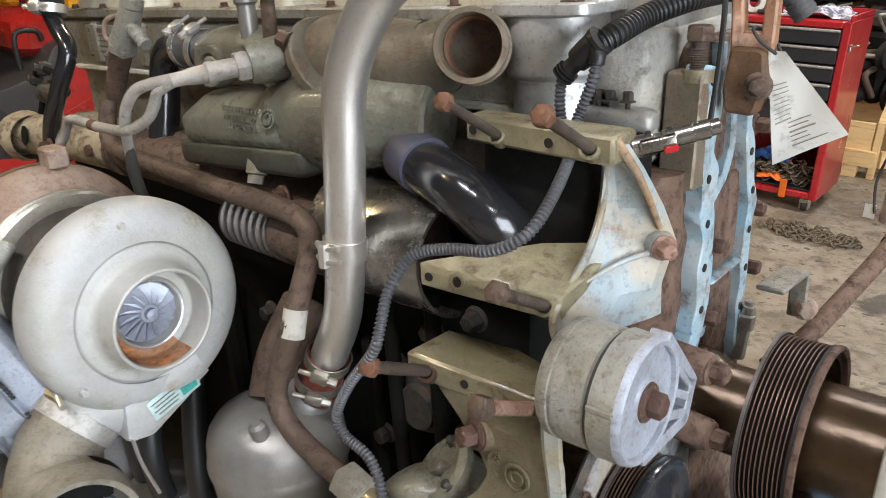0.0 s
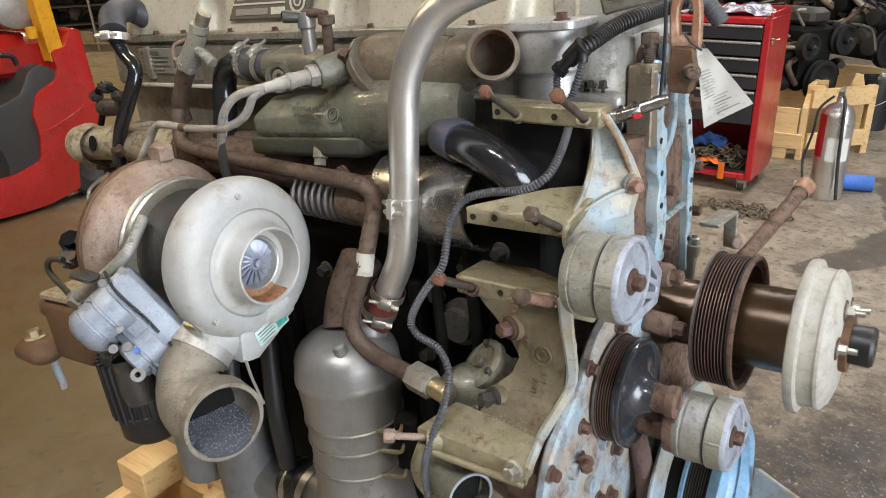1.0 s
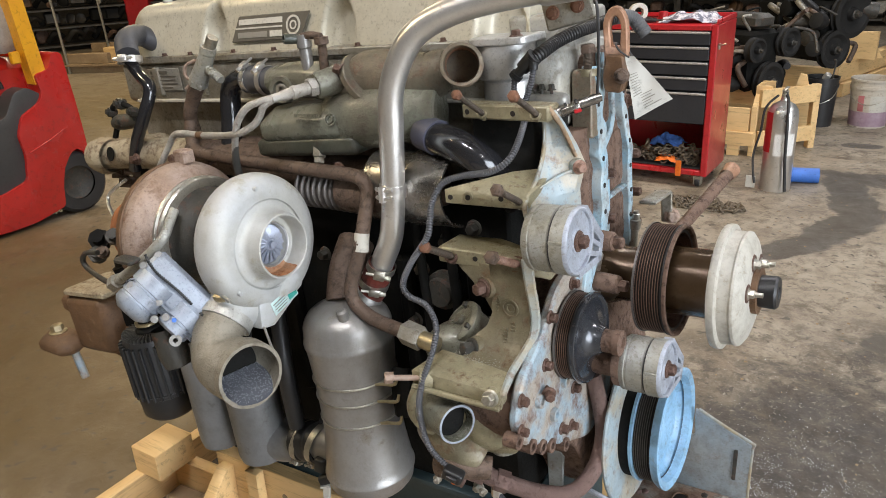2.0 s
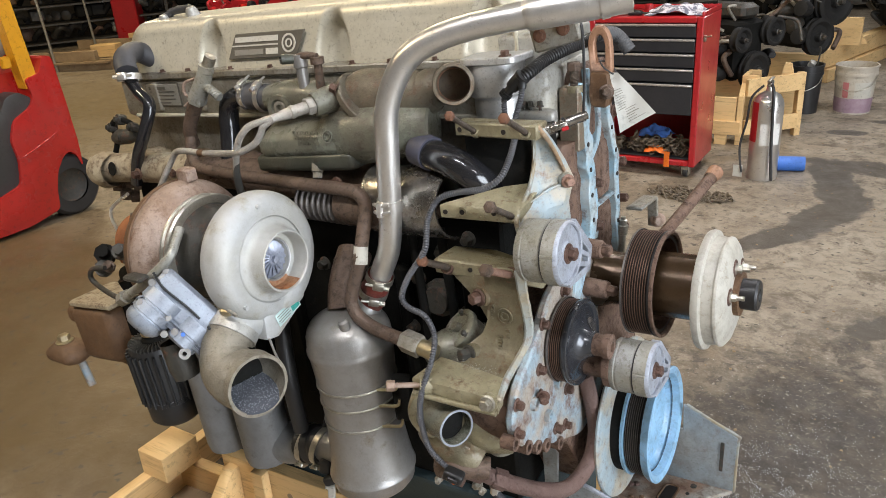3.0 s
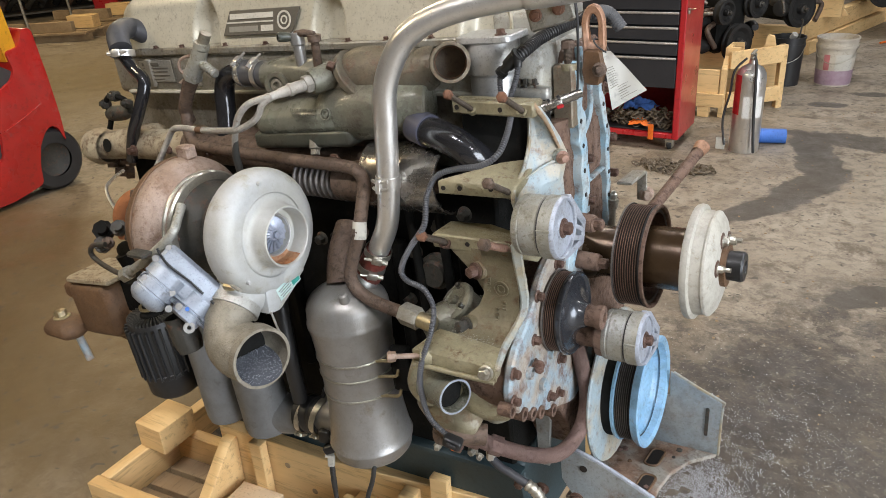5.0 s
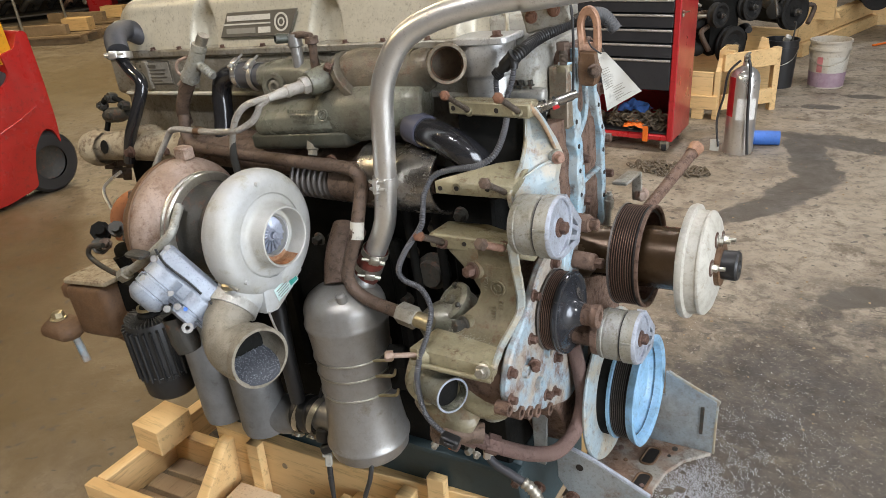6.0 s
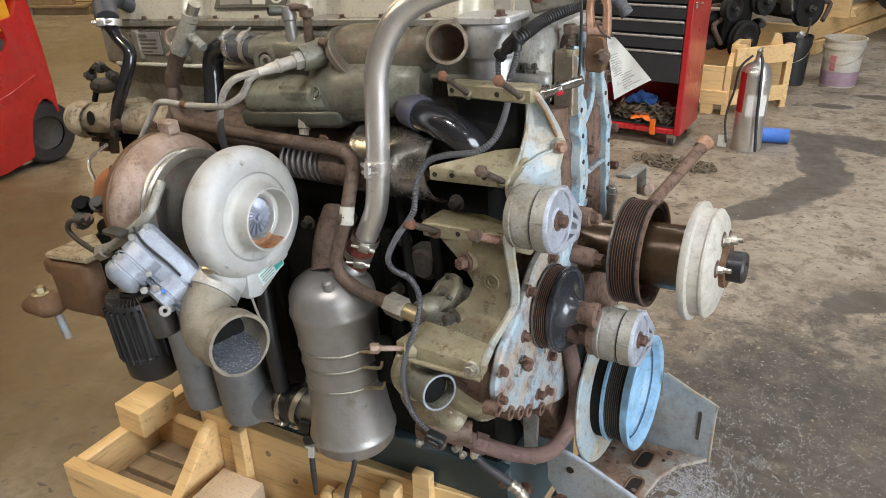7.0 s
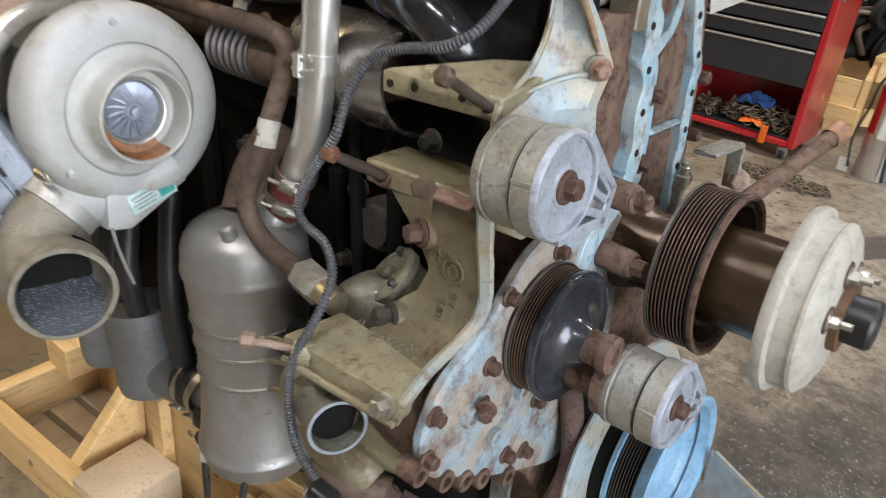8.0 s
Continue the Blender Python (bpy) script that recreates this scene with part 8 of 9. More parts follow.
for x in (TX0 + 0.02, TX1 - 0.02):
    part("side_panel", Geo().box((x, (TYF + TYB) / 2, (TZ0 + TZ1) / 2), (0.04, TYB - TYF, TZ1 - TZ0), None, 0.006), "red", tool)
part("top_panel", Geo().box(((TX0 + TX1) / 2, (TYF + TYB) / 2, TZ1 - 0.02), (TX1 - TX0 - 0.08, TYB - TYF - 0.004, 0.036), None, 0.006), "red", tool)
part("bottom_panel", Geo().box(((TX0 + TX1) / 2, (TYF + TYB) / 2, TZ0 + 0.02), (TX1 - TX0 - 0.08, TYB - TYF - 0.004, 0.036), None, 0.006), "red", tool)
g = Geo()
g.box((TX1 - 0.006, (TYF + TYB) / 2, TZ1 + 0.014), (0.012, TYB - TYF, 0.028), None, 0.003)
g.box(((TX0 + TX1) / 2, TYB - 0.006, TZ1 + 0.014), (TX1 - TX0, 0.012, 0.028), None, 0.003)
part("top_lip", g, "red", tool)
for z0, z1 in ((0.865, 0.945), (0.777, 0.858), (0.688, 0.770), (0.598, 0.681), (0.400, 0.590)):
    d = part("drawer", Geo().box(((TX0 + TX1) / 2, TYF + 0.17, (z0 + z1) / 2), (TX1 - TX0 - 0.086, 0.33, z1 - z0), None, 0.004), "drawer", tool)
    part("pull", Geo().box(((TX0 + TX1) / 2, TYF - 0.002, z1 - 0.008), (TX1 - TX0 - 0.09, 0.018, 0.014), None, 0.004), "silver_trim", d, "silver full-width pull")
part("bay_floor", Geo().box(((TX0 + TX1) / 2, (TYF + TYB) / 2, 0.122), (TX1 - TX0 - 0.08, TYB - TYF - 0.03, 0.006)), "drawer", tool)
for x in (TX0 + 0.08, TX1 - 0.06):
    for y in (TYF + 0.05, TYB - 0.06):
        c = part("caster", Geo().box((x, y, 0.062), (0.05, 0.06, 0.026), None, 0.004).box((x - 0.02, y, 0.04), (0.005, 0.045, 0.05)).box((x + 0.02, y, 0.04), (0.005, 0.045, 0.05)), "zinc", tool)
        part("wheel", Geo().lathe([(-0.014, 0), (-0.014, 0.026), (-0.010, 0.030), (0.010, 0.030), (0.014, 0.026), (0.014, 0)], (x, y, 0.030), (1, 0, 0), 24), "rubber", c)
g = Geo().box((TX1 + 0.006, TYF + 0.03, 0.86), (0.012, 0.03, 0.035), None, 0.003)
g.tube([(TX1 + 0.006, TYF + 0.02, 0.87), (TX1 + 0.03, TYF - 0.01, 0.875), (TX1 + 0.055, TYF - 0.02, 0.882)], 0.004, 8)
part("lock", g, "zinc", tool)


def rumpled(name, label, category, centre, size, mat, seed, n=22):
    """A heap of cloth."""
    vs, fs = [], []
    for i in range(n):
        for j in range(n):
            u, v = i / (n - 1) * 2 - 1, j / (n - 1) * 2 - 1
            edge = max(0.0, 1 - (u * u + v * v) * 0.72)
            h = edge ** 0.6 * (0.55 + 0.6 * noise.noise(Vector((u * 2.1 + seed, v * 2.1, seed)))) + 0.22 * noise.noise(Vector((u * 6, v * 6 + seed, 1))) * edge
            wob = 1 + 0.18 * noise.noise(Vector((u * 2, v * 2, seed + 5)))
            vs.append((centre[0] + u * size[0] * wob, centre[1] + v * size[1] * wob, centre[2] + max(0.002, h * size[2])))
    for i in range(n - 1):
        fs += [(i * n + j, (i + 1) * n + j, (i + 1) * n + j + 1, i * n + j + 1) for j in range(n - 1)]
    return tagged(part(name, Geo().add(vs, fs), mat, sharp=60), label, category)


rumpled("rag", "crumpled grey and white rag on the tool cabinet", "rag", (-0.42, 3.92, 0.985), (0.17, 0.13, 0.085), "cloth", 3.1)
roll = thing("tape_roll", "roll of pale yellow tape lying on the tool cabinet", "tape roll")
part("roll_body", Geo().lathe([(-0.03, 0.028), (-0.03, 0.055), (0.03, 0.055), (0.03, 0.028), (-0.03, 0.028)], (-0.735, 3.86, 1.040), (0.5, -0.8, 0.1), 30), "plate_light", roll)
tin = thing("red_can", "small red can on the tool cabinet", "can")
part("can_body", Geo().lathe([(0, 0), (0, 0.028), (0.05, 0.028), (0.055, 0.02), (0.055, 0)], (-0.60, 3.93, 0.986), (0, 0, 1), 20), "red", tin)
for k, (x, y, a) in enumerate(((-0.82, 3.86, 20), (-0.70, 3.95, -35), (-0.56, 3.83, 8))):
    b = thing("hand_tool", "dark steel hand tool lying on the tool cabinet", "tool", group="tools on the cabinet")
    q = Matrix.Translation((x, y, 0.997)) @ Matrix.Rotation(radians(a), 4, "Z")
    part("shaft", Geo().box((0, 0, 0), (0.17, 0.014, 0.012), q, 0.004), "iron", b)
    part("grip", Geo().lathe([(-0.045, 0.006), (-0.04, 0.012), (0.04, 0.012), (0.045, 0.006)], q @ Vector((-0.09, 0, 0)), q.to_3x3() @ Vector((1, 0, 0)), 14), "black_plastic", b)
rumpled("blue_cloth", "crumpled blue cloth in the cabinet's open bay", "cloth", (-0.50, 3.86, 0.235), (0.10, 0.07, 0.09), "blue_cloth", 7.7)
rumpled("orange_strap", "bright orange strap over chains in the cabinet bay", "strap", (-0.47, 3.77, 0.15), (0.065, 0.035, 0.055), "orange", 2.2)
part("strap_tail", Geo().box((-0.385, 3.727, 0.120), (0.035, 0.006, 0.10), pose(0, 0, 0), 0.002), "orange", bpy.data.objects["orange_strap"])


def chain_heap(name, label, centre, spread, count, seed, r=0.014):
    """Links lying over one another."""
    rng = random.Random(seed)
    ob = thing(name, label, "chain")
    ring = Geo().tube([(r * 1.5 * math.cos(a), r * math.sin(a), 0) for a in np.linspace(0, 2 * math.pi, 9)], r * 0.30, 6, 2, caps=False).mesh("link", "chain")
    for k in range(count):
        a, s = rng.uniform(0, 6.283), math.sqrt(rng.random())
        x, y = centre[0] + spread[0] * s * math.cos(a), centre[1] + spread[1] * s * math.sin(a)
        o = new("link", ring)
        o.parent = ob
        o.matrix_basis = pose(x, y, centre[2] + rng.uniform(0.006, spread[2]), rng.uniform(-50, 50), rng.uniform(-50, 50), rng.uniform(0, 360))
    return ob


chain_heap("loose_chain", "rusty chain lying in a heap on the floor", (-0.15, 3.43, 0.0), (0.24, 0.10, 0.02), 120, 4)
chain_heap("stored_chain", "rusty chains heaped in the cabinet bay", (-0.46, 3.84, 0.125), (0.20, 0.08, 0.11), 170, 8)
chain_heap("dark_chain", "dark chain heap inside the cabinet bay", (-0.68, 3.86, 0.125), (0.16, 0.10, 0.08), 90, 9)

# ---- fire extinguisher ----
ext = thing("fire_extinguisher", "steel fire extinguisher with a white label and black hose", "extinguisher")
EX, EYW = 0.150, 3.93
R = 0.088
part("cylinder", Geo().lathe([(0.0, 0.0), (0.0, R * 0.97), (0.012, R), (0.45, R), (0.485, R * 0.93), (0.515, R * 0.72), (0.532, R * 0.4), (0.54, 0.022), (0.565, 0.02), (0.565, 0)], (EX, EYW, 0.0), (0, 0, 1), 48), "steel", ext, "polished steel cylinder")
part("label", Geo().lathe([(0.225, R + 0.0008), (0.355, R + 0.0008)], (EX, EYW, 0.0), (0, 0, 1), 24, (78, 158)), "label_bright", ext, "white paper label")
part("red_panel", Geo().lathe([(0.24, R + 0.0006), (0.48, R + 0.0006)], (EX, EYW, 0.0), (0, 0, 1), 16, (18, 64)), "red", ext)
g = Geo().box((EX, EYW, 0.582), (0.03, 0.05, 0.04), None, 0.006)
g.box((EX + 0.005, EYW - 0.03, 0.612), (0.02, 0.13, 0.010), pose(0, 0, 0), 0.003)
g.box((EX + 0.005, EYW - 0.03, 0.588), (0.02, 0.12, 0.010), pose(0, 0, 0), 0.003)
part("valve_handle", g, "zinc", ext)
g = Geo().tube([(EX + 0.01, EYW - 0.03, 0.588), (EX + 0.035, EYW - 0.085, 0.55), (EX + 0.045, EYW - 0.098, 0.42), (EX + 0.055, EYW - 0.100, 0.22), (EX + 0.075, EYW - 0.105, 0.02)], 0.009, 10)
part("hose", g, "rubber", ext, "black rubber hose")
g = Geo().tube([(EX - 0.03, EYW - 0.03, 0.575), (EX - 0.09, EYW - 0.05, 0.50), (EX - 0.105, EYW - 0.05, 0.36), (EX - 0.13, EYW - 0.06, 0.20), (EX - 0.10, EYW - 0.10, 0.05)], 0.007, 8)
part("strap", g, "rubber", ext)
part("tag", Geo().box((EX - 0.125, EYW - 0.09, 0.055), (0.055, 0.003, 0.075), pose(0, 0, 0), 0.001), "label_white", ext)
tube = thing("blue_tube", "blue plastic tube lying on the floor beside the extinguisher", "tube")
part("tube_body", Geo().lathe([(-0.08, 0.028), (-0.08, 0.046), (0.10, 0.046), (0.10, 0.028), (-0.08, 0.028)], (0.265, 4.12, 0.046), (1, 0.25, 0), 28), "blue_plastic", tube)


# ---- buckets ----
def bucket(name, label, at, r, h, mat, bail=True):
    ob = thing(name, label, "bucket", Matrix.Translation(at))
    part("pail", Geo().lathe([(0, 0), (0, r * 0.88), (h * 0.80, r * 0.98), (h * 0.80, r * 1.03), (h * 0.86, r * 1.03), (h * 0.86, r), (h * 0.96, r), (h * 0.96, r * 1.05), (h, r * 1.05), (h, r * 0.97), (0.02, r * 0.85), (0.02, 0)], (0, 0, 0), (0, 0, 1), 40), mat, ob)
    if bail:
        part("bail", Geo().tube([(-r * 1.03, 0, h * 0.83), (-r * 0.8, -r * 0.8, h * 0.62), (0, -r * 1.12, h * 0.50), (r * 0.8, -r * 0.8, h * 0.62), (r * 1.03, 0, h * 0.83)], 0.003, 6), "zinc", ob, "thin wire bail")
    return ob


white = bucket("paint_bucket", "dirty white plastic bucket with a faded reddish label", (0.455, 5.86, 0), 0.148, 0.37, "bucket_white")
part("label", Geo().lathe([(0.012, 0.1325), (0.125, 0.1385)], (0, 0, 0), (0, 0, 1), 40, (0, 359.9)), "bucket_label", white, "faded purple band")
part("label_panel", Geo().lathe([(0.125, 0.1390), (0.25, 0.1450)], (0, 0, 0), (0, 0, 1), 16, (95, 150)), "label_white", white, "pale printed panel")
part("label_red", Geo().lathe([(0.13, 0.1392), (0.25, 0.1452)], (0, 0, 0), (0, 0, 1), 8, (60, 78)), "label_rose", white, "faded red block")
black = bucket("black_bucket", "black plastic bucket with tools inside", (0.105, 5.75, 0), 0.128, 0.38, "black_plastic")
part("stored_bar", Geo().tube([(0.05, 0, 0.1), (0.08, 0.02, 0.42), (0.085, 0.02, 0.50), (0.07, 0.02, 0.505)], 0.006, 8), "iron", black)
part("stored_fitting", Geo().box((0, 0, 0), (0.05, 0.05, 0.06), pose(0.04, -0.03, 0.385, 20, 30, 10), 0.01), "alu", black)

# ---- crate with a dark engine behind the extinguisher ----
box = thing("engine_crate", "pale timber crate with braces carrying a dark engine", "crate")
for a, b, z0, z1, t in (((-0.70, 4.62), (-0.17, 4.62), 0.17, 0.335, 0.025), ((-0.70, 4.60), (-0.13, 4.60), 0.075, 0.17, 0.04), ((-0.70, 4.92), (-0.08, 4.92), 0.30, 0.475, 0.03), ((-0.30, 4.61), (-0.22, 4.61), 0.0, 0.075, 0.05), ((-0.16, 4.625), (-0.125, 4.625), 0.0, 0.345, 0.05), ((-0.12, 4.66), (0.175, 4.985), 0.335, 0.455, 0.03), ((-0.12, 4.66), (0.175, 4.985), 0.06, 0.165, 0.03), ((0.155, 4.99), (0.19, 5.02), 0.0, 0.455, 0.05), ((-0.70, 4.65), (-0.70, 5.4), 0.02, 0.4, 0.03), ((-0.6, 5.3), (0.16, 5.3), 0.0, 0.30, 0.04)):
    board(box, a, b, t, z0, z1)
part("upright", Geo().box((-0.115, 4.72, 0.40), (0.10, 0.03, 0.15), None, 0.003), "wood", box)
part("brace", Geo().prism([(4.625, 0.335), (4.66, 0.335), (4.86, 0.475), (4.76, 0.475)], "x", -0.165, -0.130), "wood", box, bevel=0.002)
part("wedge", Geo().prism([(0.36, 0.03), (0.36, 0.15), (0.52, 0.11), (0.53, 0.07)], "y", 4.93, 4.97), "wood", box)
part("deck", Geo().box((-0.28, 5.12, 0.34), (0.78, 0.36, 0.03), None, 0.003), "wood_old", box)


def far_engine(label, at, turn, seed, scale=1.0, wheels=((0.22, 0.0, 0.12, 0.16), (0.22, 0.2, 0.42, 0.12), (0.24, -0.22, 0.40, 0.10)), body="dark", pipes=("iron", "dark", "alu_dull", "rubber", "rust_tube")):
    """A dark used engine seen from afar: block, pan, cover, belt wheels, pipes and lines."""
    rng = random.Random(seed)
    ob = thing("used_engine", label, "engine", Matrix.Translation(at) @ Matrix.Rotation(radians(turn), 4, "Z") @ Matrix.Scale(scale, 4), "used engines in the hall")
    part("block", Geo().box((-0.25, 0, 0.28), (0.8, 0.34, 0.5), None, 0.03), body, ob)
    part("cover", Geo().box((-0.25, 0, 0.60), (0.78, 0.22, 0.12), None, 0.03), body if body != "dark" else "iron", ob)
    for x, y, z, r in wheels:
        w = part("belt_wheel", Geo().lathe([(-0.05, 0), (-0.05, r * 0.9), (-0.045, r), (-0.03, r), (-0.02, r * 0.93), (0.0, r * 0.93), (0.01, r), (0.02, r), (0.025, r * 0.8), (0.0, r * 0.6), (0.0, r * 0.3), (0.04, r * 0.26), (0.04, 0)], (x, y, z), (1, 0, 0), 36), "wheel_black", ob)
        bolt((x + 0.04, y, z), (1, 0, 0), r * 0.16, w, "iron")
    for k in range(30):
        p = Vector((rng.uniform(-0.55, 0.24), rng.choice((-1, 1)) * rng.uniform(0.16, 0.24), rng.uniform(0.15, 0.6)))
        q = p + Vector((rng.uniform(-0.3, 0.3), rng.uniform(-0.06, 0.06), rng.uniform(-0.25, 0.25)))
        part("pipe", Geo().tube([p, (p + q) / 2 + Vector((0, 0.09 * (1 if p.y > 0 else -1), 0.05)), q], rng.uniform(0.008, 0.030), 10, 6), rng.choice(pipes), ob)
    for k in range(12):
        p = (rng.uniform(-0.55, 0.2), rng.choice((-0.2, 0.2)), rng.uniform(0.1, 0.55))
        part("housing", Geo().lathe([(0, 0), (0, 0.05), (0.05, 0.07), (0.12, 0.065), (0.13, 0.03), (0.13, 0)], p, (rng.uniform(-1, 1), 1 if p[1] > 0 else -1, rng.uniform(-0.4, 0.4)), 20), rng.choice(("iron", "dark", "wheel_black")) if body == "dark" else rng.choice(pipes), ob)
    return ob


far_engine("dark oily used engine with belt wheels on a timber crate", (-0.30, 5.05, 0.36), -28, 3, 0.85)
far_engine("dark used engine with a large belt wheel", (0.0, 6.35, 0.40), -35, 12, 0.95, ((0.22, 0.05, 0.42, 0.20), (0.22, -0.1, 0.14, 0.16)))
far_engine("dark used engine standing further back", (-1.1, 7.2, 0.0), -40, 14, 1.0)
far_engine("dark used engine standing behind the tool cabinet", (-1.3, 5.6, 0.0), -30, 21, 1.0)
beams = thing("timber_cradle", "pale timber cradle with thick beams and wedges", "cradle")
for a, b, t, z0, z1 in (((0.10, 6.95), (0.62, 8.9), 0.10, 0.0, 0.12), ((0.05, 6.90), (0.57, 8.9), 0.10, 0.13, 0.30), ((-0.35, 6.75), (0.10, 6.72), 0.09, 0.0, 0.30), ((0.05, 7.3), (0.35, 7.25), 0.05, 0.30, 0.55), ((0.57, 8.9), (1.9, 9.4), 0.10, 0.0, 0.30)):
    board(beams, a, b, t, z0, z1)
part("wedge", Geo().prism([(0.30, 0.18), (0.30, 0.40), (0.48, 0.28)], "y", 7.34, 7.40), "wood", beams)
far_engine("grimy used engine on the timber cradle", (0.62, 8.2, 0.32), -80, 31, 0.9)
cord = thing("extension_cord", "orange extension cord lying on the floor", "cord")
part("cable", Geo().tube([(0.70, 7.6, 0.012), (0.95, 8.0, 0.012), (1.15, 8.6, 0.012), (1.5, 8.4, 0.012), (1.9, 8.9, 0.012)], 0.010, 8), "orange", cord)
tyre = thing("tyre_wheel", "black rubber wheel of a cart standing on the floor", "wheel")
part("tyre", Geo().lathe([(-0.05, 0.05), (-0.05, 0.13), (-0.03, 0.15), (0.03, 0.15), (0.05, 0.13), (0.05, 0.05)], (0.98, 5.75, 0.15), (1, -0.3, 0), 36), "rubber", tyre)
part("rim", Geo().lathe([(-0.03, 0), (-0.03, 0.07), (0.03, 0.07), (0.03, 0)], (0.98, 5.75, 0.15), (1, -0.3, 0), 24), "iron", tyre)

# ---- spilt grit ----
rng = random.Random(11)
vs, fs = [], []
for k in range(17000):
    if k < 11000:
        x, y = rng.gauss(0.63, 0.060), rng.gauss(0.80, 0.10)
    elif k < 15500:
        x, y = rng.gauss(0.74, 0.11), rng.gauss(1.00, 0.19)
    else:
        x, y = rng.gauss(0.85, 0.28), rng.gauss(1.20, 0.32)
    if noise.noise(Vector((x * 16, y * 16, 3.0))) + 0.6 * noise.noise(Vector((x * 45, y * 45, 8.0))) < (-0.30 if k < 11000 else 0.06):
        continue
    q = rng.uniform(0.0006, 0.0015) * (1.5 if rng.random() < 0.12 else 1.0)
    i = len(vs)
    a = rng.uniform(0, 6.28)
    vs += [(x + q * math.cos(a + 2.09 * j), y + q * math.sin(a + 2.09 * j), 0.004) for j in range(3)] + [(x, y, 0.004 + q * 1.5)]
    fs += [(i, i + 1, i + 3), (i + 1, i + 2, i + 3), (i + 2, i, i + 3)]
tagged(part("spilt_grit", Geo().add(vs, fs), "grit_white", sharp=10), "white blasting grit scattered on the floor", "grit", kind="stuff")
rng = random.Random(17)
vs, fs = [], []
for k in range(500):
    x, y = rng.uniform(0.2, 2.2), rng.uniform(1.2, 5.5)
    q = rng.uniform(0.002, 0.010)
    i = len(vs)
    a = rng.uniform(0, 6.28)
    vs += [(x + q * rng.uniform(0.5, 1) * math.cos(a + 1.57 * j), y + q * math.sin(a + 1.57 * j), 0.002) for j in range(4)] + [(x, y, 0.002 + q * 0.35)]
    fs += [(i + j, i + (j + 1) % 4, i + 4) for j in range(4)]
tagged(part("floor_crumbs", Geo().add(vs, fs), "wood_old", sharp=10), "dark crumbs of dirt scattered on the floor", "dirt", kind="stuff")

# ---- forklift ----
lift = thing("forklift", "red forklift with a yellow overhead guard post", "forklift", Matrix.Translation((-3.60, 1.48, 0)))
ARCH = [(0.110, 0.075), (0.125, 0.20), (0.160, 0.31), (0.215, 0.385), (0.262, 0.412), (0.305, 0.385), (0.333, 0.29)]
SIDE = [(-1.30, 0.06), (-0.24, 0.025), (-0.09, 0.03)] + ARCH + [(0.340, 0.46), (0.331, 0.69), (0.310, 0.985), (0.290, 1.005), (0.250, 1.005), (0.205, 0.91), (0.115, 0.895), (0.135, 0.78), (0.104, 0.73), (-0.018, 0.672), (-0.066, 0.565), (-0.053, 0.44), (-0.081, 0.295), (-0.232, 0.250), (-1.30, 0.30)]
part("side_panel", Geo().prism(rounded(SIDE, 0.03), "x", -1.05, 0.0), "forklift_red", lift, "red painted body and counterweight", bevel=0.012, segments=2)
part("panel_crease", Geo().tube([(0.003, -0.03, 0.455), (0.003, 0.10, 0.50), (0.002, 0.24, 0.56)], 0.004, 8), "forklift_red", lift)
part("rear_weight", Geo().prism(rounded([(0.24, 0.30), (0.335, 0.34), (0.360, 0.48), (0.345, 0.72), (0.318, 0.96), (0.25, 0.98)], 0.05), "x", -0.85, -0.20), "forklift_red", lift, bevel=0.03, segments=2)
part("seat_deck", Geo().prism(rounded([(-0.90, 0.24), (-0.20, 0.235), (-0.06, 0.28), (-0.035, 0.44), (-0.048, 0.555), (0.0, 0.665), (0.115, 0.72), (0.15, 0.77), (0.06, 0.83), (-0.02, 0.81), (-0.10, 0.68), (-0.30, 0.62), (-0.90, 0.56)], 0.03), "x", -0.90, -0.025), "deck_grey", lift, "dark grey moulded seat deck", bevel=0.02, segments=2)
part("seat", Geo().box((0, 0, 0), (0.5, 0.30, 0.34), pose(-0.5, -0.42, 0.90, -8), 0.06), "black_plastic", lift)
part("gas_tank", Geo().lathe([(-0.35, 0), (-0.35, 0.10), (-0.31, 0.16), (0.31, 0.16), (0.35, 0.10), (0.35, 0)], (-0.45, 0.05, 1.18), (1, 0, 0), 32), "alu", lift, "grey gas bottle")
part("engine_hood", Geo().box((-0.5, 0.02, 0.86), (0.7, 0.34, 0.26), pose(0, 0, 0), 0.06), "forklift_red", lift)
for x in (-0.06, -0.95):
    part("guard_post", Geo().tube([(x, 0.160, 0.84), (x, 0.150, 0.95), (x, 0.118, 1.38), (x, 0.070, 2.0)], 0.062, 4, 4), "yellow", lift, "yellow guard post")
part("guard_clip", Geo().box((-0.05, 0.055, 1.00), (0.04, 0.05, 0.07), pose(0, 0, 0), 0.006), "yellow", lift)
part("grab_bar", Geo().tube([(-0.06, -0.20, 0.70), (-0.06, -0.20, 0.86), (-0.06, -0.16, 0.90), (-0.06, -0.08, 0.89), (-0.06, -0.06, 0.84)], 0.014, 10), "black_plastic", lift)
for x, y, r in ((-0.10, 0.235, 0.195), (-0.95, 0.235, 0.195), (-0.10, -0.55, 0.30), (-0.95, -0.55, 0.30)):
    w = part("tyre", Geo().lathe([(-0.09, r * 0.55), (-0.09, r * 0.9), (-0.07, r), (0.07, r), (0.09, r * 0.9), (0.09, r * 0.55)], (x, y, r), (1, 0, 0), 40), "rubber", lift, "worn black solid tyre")
    part("rim", Geo().lathe([(-0.08, 0), (-0.08, r * 0.56), (0.07, r * 0.56), (0.05, r * 0.4), (0.05, 0)], (x, y, r), (1, 0, 0), 28), "iron", w)

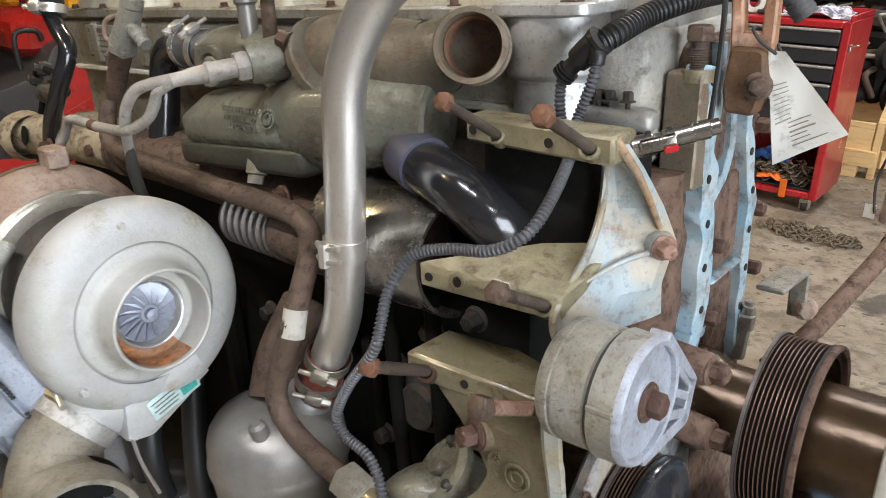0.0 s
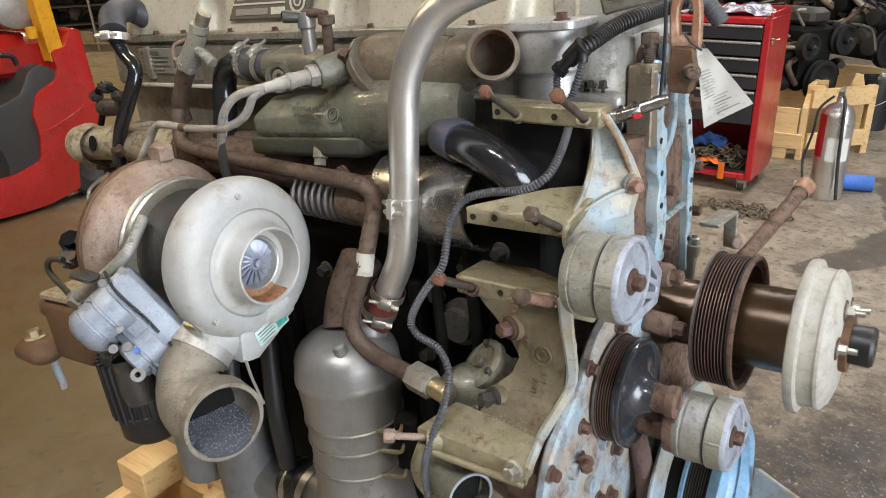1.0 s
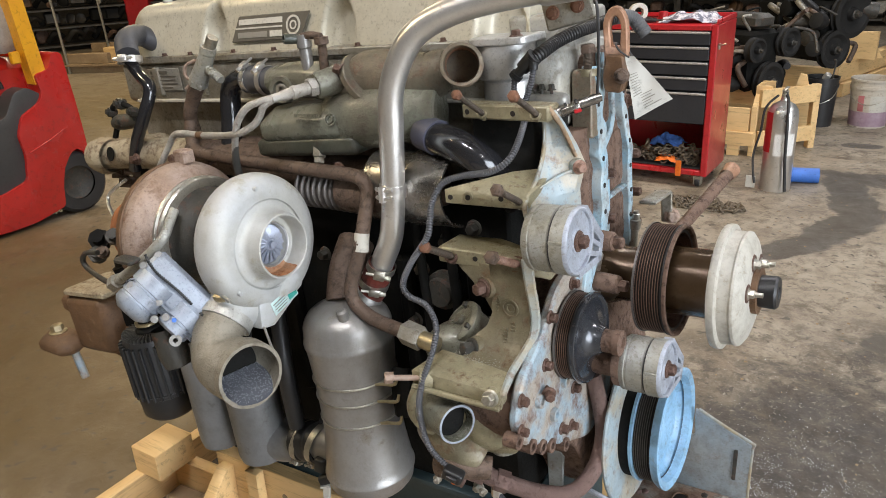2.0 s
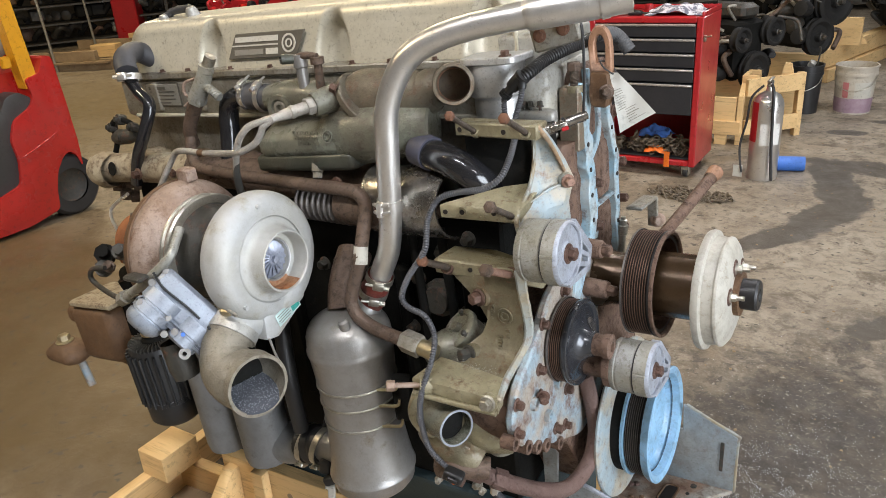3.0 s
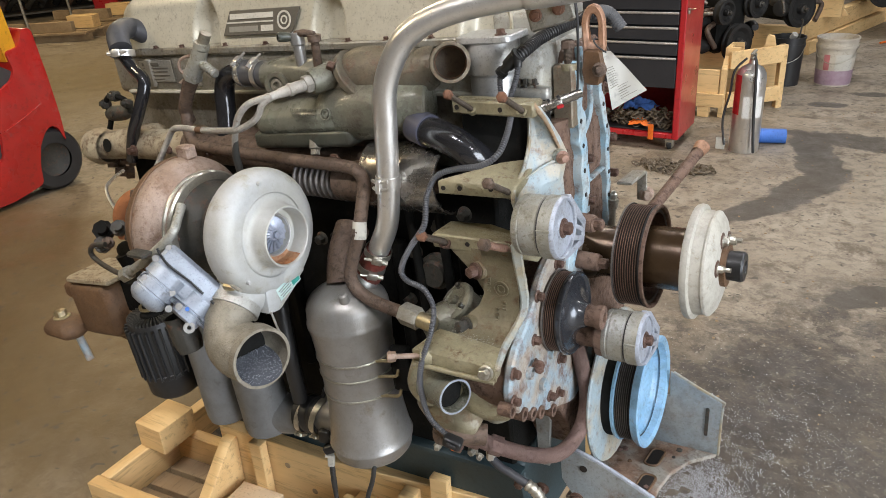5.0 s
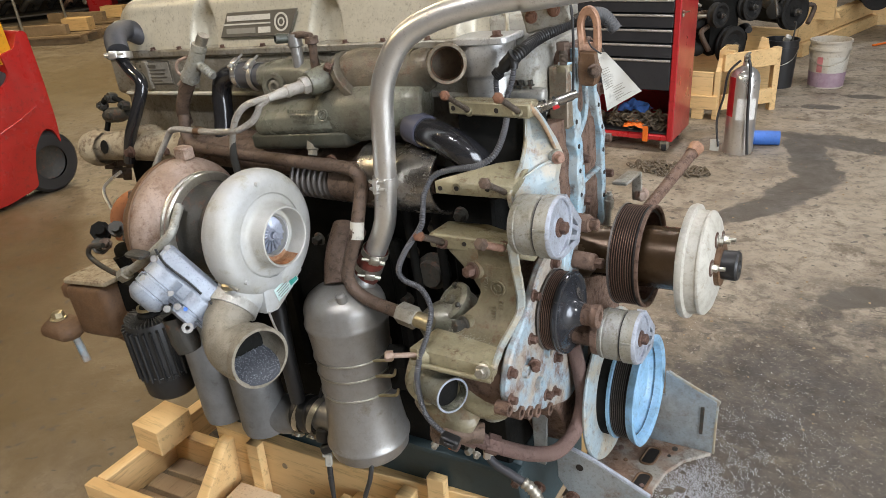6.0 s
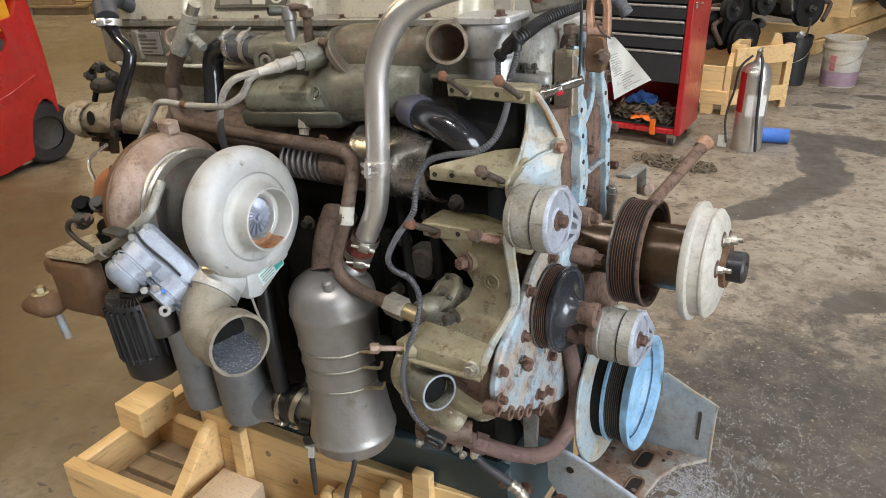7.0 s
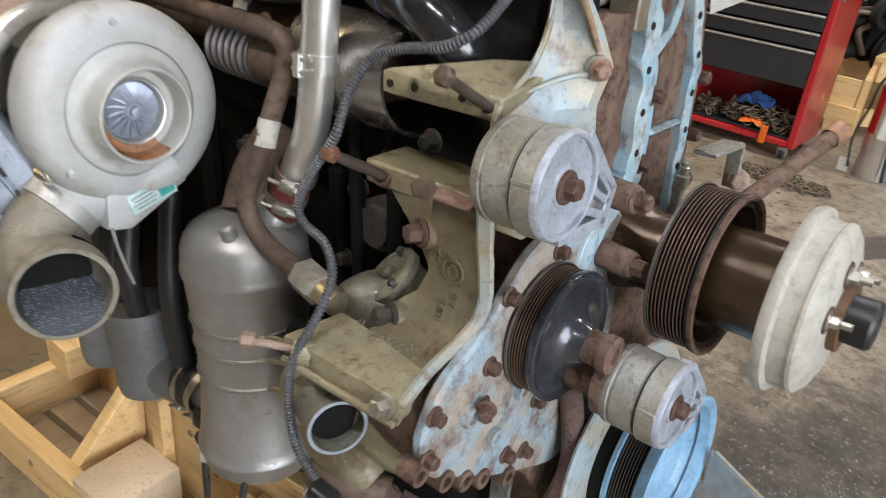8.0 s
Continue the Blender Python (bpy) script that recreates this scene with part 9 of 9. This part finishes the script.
# ---- far left: racks of parts, pallets, a red cabinet; behind the engine: a bench ----
def rack(at, turn, seed, label, wide=3.4):
    rng = random.Random(seed)
    ob = thing("parts_rack", label, "rack", Matrix.Translation(at) @ Matrix.Rotation(radians(turn), 4, "Z"), "racks along the far walls")
    for x in (-wide / 2, wide / 2):
        for y in (0.0, 0.7):
            part("post", Geo().box((x, y, 1.1), (0.06, 0.06, 2.2)), "iron", ob)
    for z in (0.10, 0.42, 0.74, 1.06, 1.38, 1.72):
        part("shelf", Geo().box((0, 0.35, z), (wide, 0.72, 0.03)), "iron", ob)
        x = -wide / 2 + 0.1
        while x < wide / 2 - 0.2:
            s = rng.uniform(0.10, 0.30)
            kind = rng.random()
            mat = rng.choice(("dark", "iron", "iron", "rust_plate", "iron", "dark", "alu_dull", "mount_rust", "wheel_black"))
            c = (x + s / 2, rng.uniform(0.2, 0.4), z + 0.03 + s * 0.5)
            if kind < 0.4:
                g = Geo().lathe([(-s * 0.3, 0), (-s * 0.3, s * 0.42), (-s * 0.1, s * 0.46), (0.0, s * 0.36), (s * 0.2, s * 0.44), (s * 0.3, s * 0.2), (s * 0.3, 0)], c, (rng.uniform(-1, 1), -1, rng.uniform(-0.3, 0.5)), 20)
            elif kind < 0.7:
                g = Geo().box(c, (s, 0.30, s * 0.8), None, 0.03).lathe([(0, 0), (0, s * 0.3), (s * 0.2, s * 0.24), (s * 0.22, s * 0.1), (s * 0.5, s * 0.1), (s * 0.5, 0)], c, (rng.uniform(-1, 1), -0.8, rng.uniform(0, 0.8)), 12)
            else:
                g = Geo().tube([(c[0] - s / 2, c[1], c[2] - s * 0.3), (c[0], c[1] - 0.15, c[2] + s * 0.3), (c[0] + s / 2, c[1], c[2])], s * 0.2, 10, 5)
            part("stored_part", g, mat, ob)
            x += s * 0.82
    return ob


rack((-12.6, 7.6, 0), 62, 1, "crowded rack of dark used engine parts")
rack((-11.3, 10.4, 0), 50, 2, "crowded rack of dark used engine parts")
rack((-8.5, 12.5, 0), 25, 3, "crowded rack of dark used engine parts")
rack((-5.0, 12.9, 0), 8, 4, "crowded rack of dark used engine parts")
rack((-1.4, 12.6, 0), 0, 5, "crowded rack of dark used engine parts")
rack((2.3, 12.6, 0), -4, 6, "crowded rack of dark used engine parts")
for k, (x, y, a, s) in enumerate(((-9.9, 6.0, 25, 11), (-10.6, 7.2, 20, 12))):
    pal = thing("loaded_pallet", "old timber pallet with boards and dark parts", "pallet", Matrix.Translation((x, y, 0)) @ Matrix.Rotation(radians(a), 4, "Z"), "pallets along the far wall")
    for j in range(3):
        part("runner", Geo().box((0, -0.4 + 0.4 * j, 0.05), (1.3, 0.09, 0.10)), "wood_old", pal)
    for j in range(5):
        part("plank", Geo().box((0, -0.45 + 0.22 * j, 0.115), (1.3, 0.16, 0.025)), "wood_old", pal)
    part("timber", Geo().box((-0.1, -0.38, 0.20), (1.0, 0.10, 0.14), None, 0.004), "wood_old", pal)
    part("timber", Geo().box((0.35, 0.0, 0.22), (0.4, 0.2, 0.18), None, 0.004), "wood", pal)
    part("pole", Geo().tube([(-0.2, -0.5, 0.0), (-0.35, -0.4, 1.7)], 0.02, 8, 2), "zinc", pal)
cab = thing("red_cabinet", "tall red steel cabinet with a louvred top", "cabinet", Matrix.Translation((-12.25, 8.55, 0)) @ Matrix.Rotation(radians(40), 4, "Z"))
part("body", Geo().box((0, 0, 0.75), (0.44, 0.5, 1.5), None, 0.02), "red", cab)
for k in range(3):
    part("louvre", Geo().box((0, -0.255, 1.30 - 0.07 * k), (0.34, 0.02, 0.02)), "drawer", cab)
bench = thing("parts_bench", "steel bench of red and dark engine parts", "bench", Matrix.Translation((-2.95, 3.75, 0)))
part("bench_top", Geo().box((0, 0.1, 0.84), (2.6, 0.8, 0.05), None, 0.005), "iron", bench)
for x in (-1.2, 1.2):
    for y in (-0.22, 0.42):
        part("leg", Geo().box((x, y, 0.41), (0.06, 0.06, 0.82)), "iron", bench)
RED_PIPES = ("red", "red", "forklift_red", "dark", "alu_dull")
cover_red = thing("red_engine_cover", "smooth red engine cover standing on the parts bench", "engine cover", Matrix.Translation((-3.20, 3.86, 0.865)))
part("shell", Geo().prism(rounded([(-0.50, 0.0), (0.48, 0.0), (0.46, 0.20), (0.30, 0.31), (0.02, 0.34), (-0.30, 0.31), (-0.47, 0.20)], 0.07), "y", -0.20, 0.20, Matrix(((0, 0, 1, 0), (0, 1, 0, 0), (1, 0, 0, 0), (0, 0, 0, 1)))), "red", cover_red, bevel=0.03, segments=2)
for x in (-0.16, 0.26):
    part("seam_strap", Geo().tube([(x - 0.10, -0.215, 0.02), (x - 0.02, -0.222, 0.20), (x + 0.10, -0.16, 0.325), (x + 0.14, 0.0, 0.345)], 0.014, 8), "dark", cover_red)
far_engine("small red and grey engine with hoses on the bench", (-4.02, 3.85, 0.865), 12, 41, 0.50, body="red", pipes=RED_PIPES)
far_engine("small red engine with ribbed pipes on the bench", (-2.30, 3.95, 0.865), 10, 46, 0.46, body="red", pipes=RED_PIPES)
far_engine("dark engine parts standing on the bench", (-1.85, 4.0, 0.865), 170, 44, 0.42)
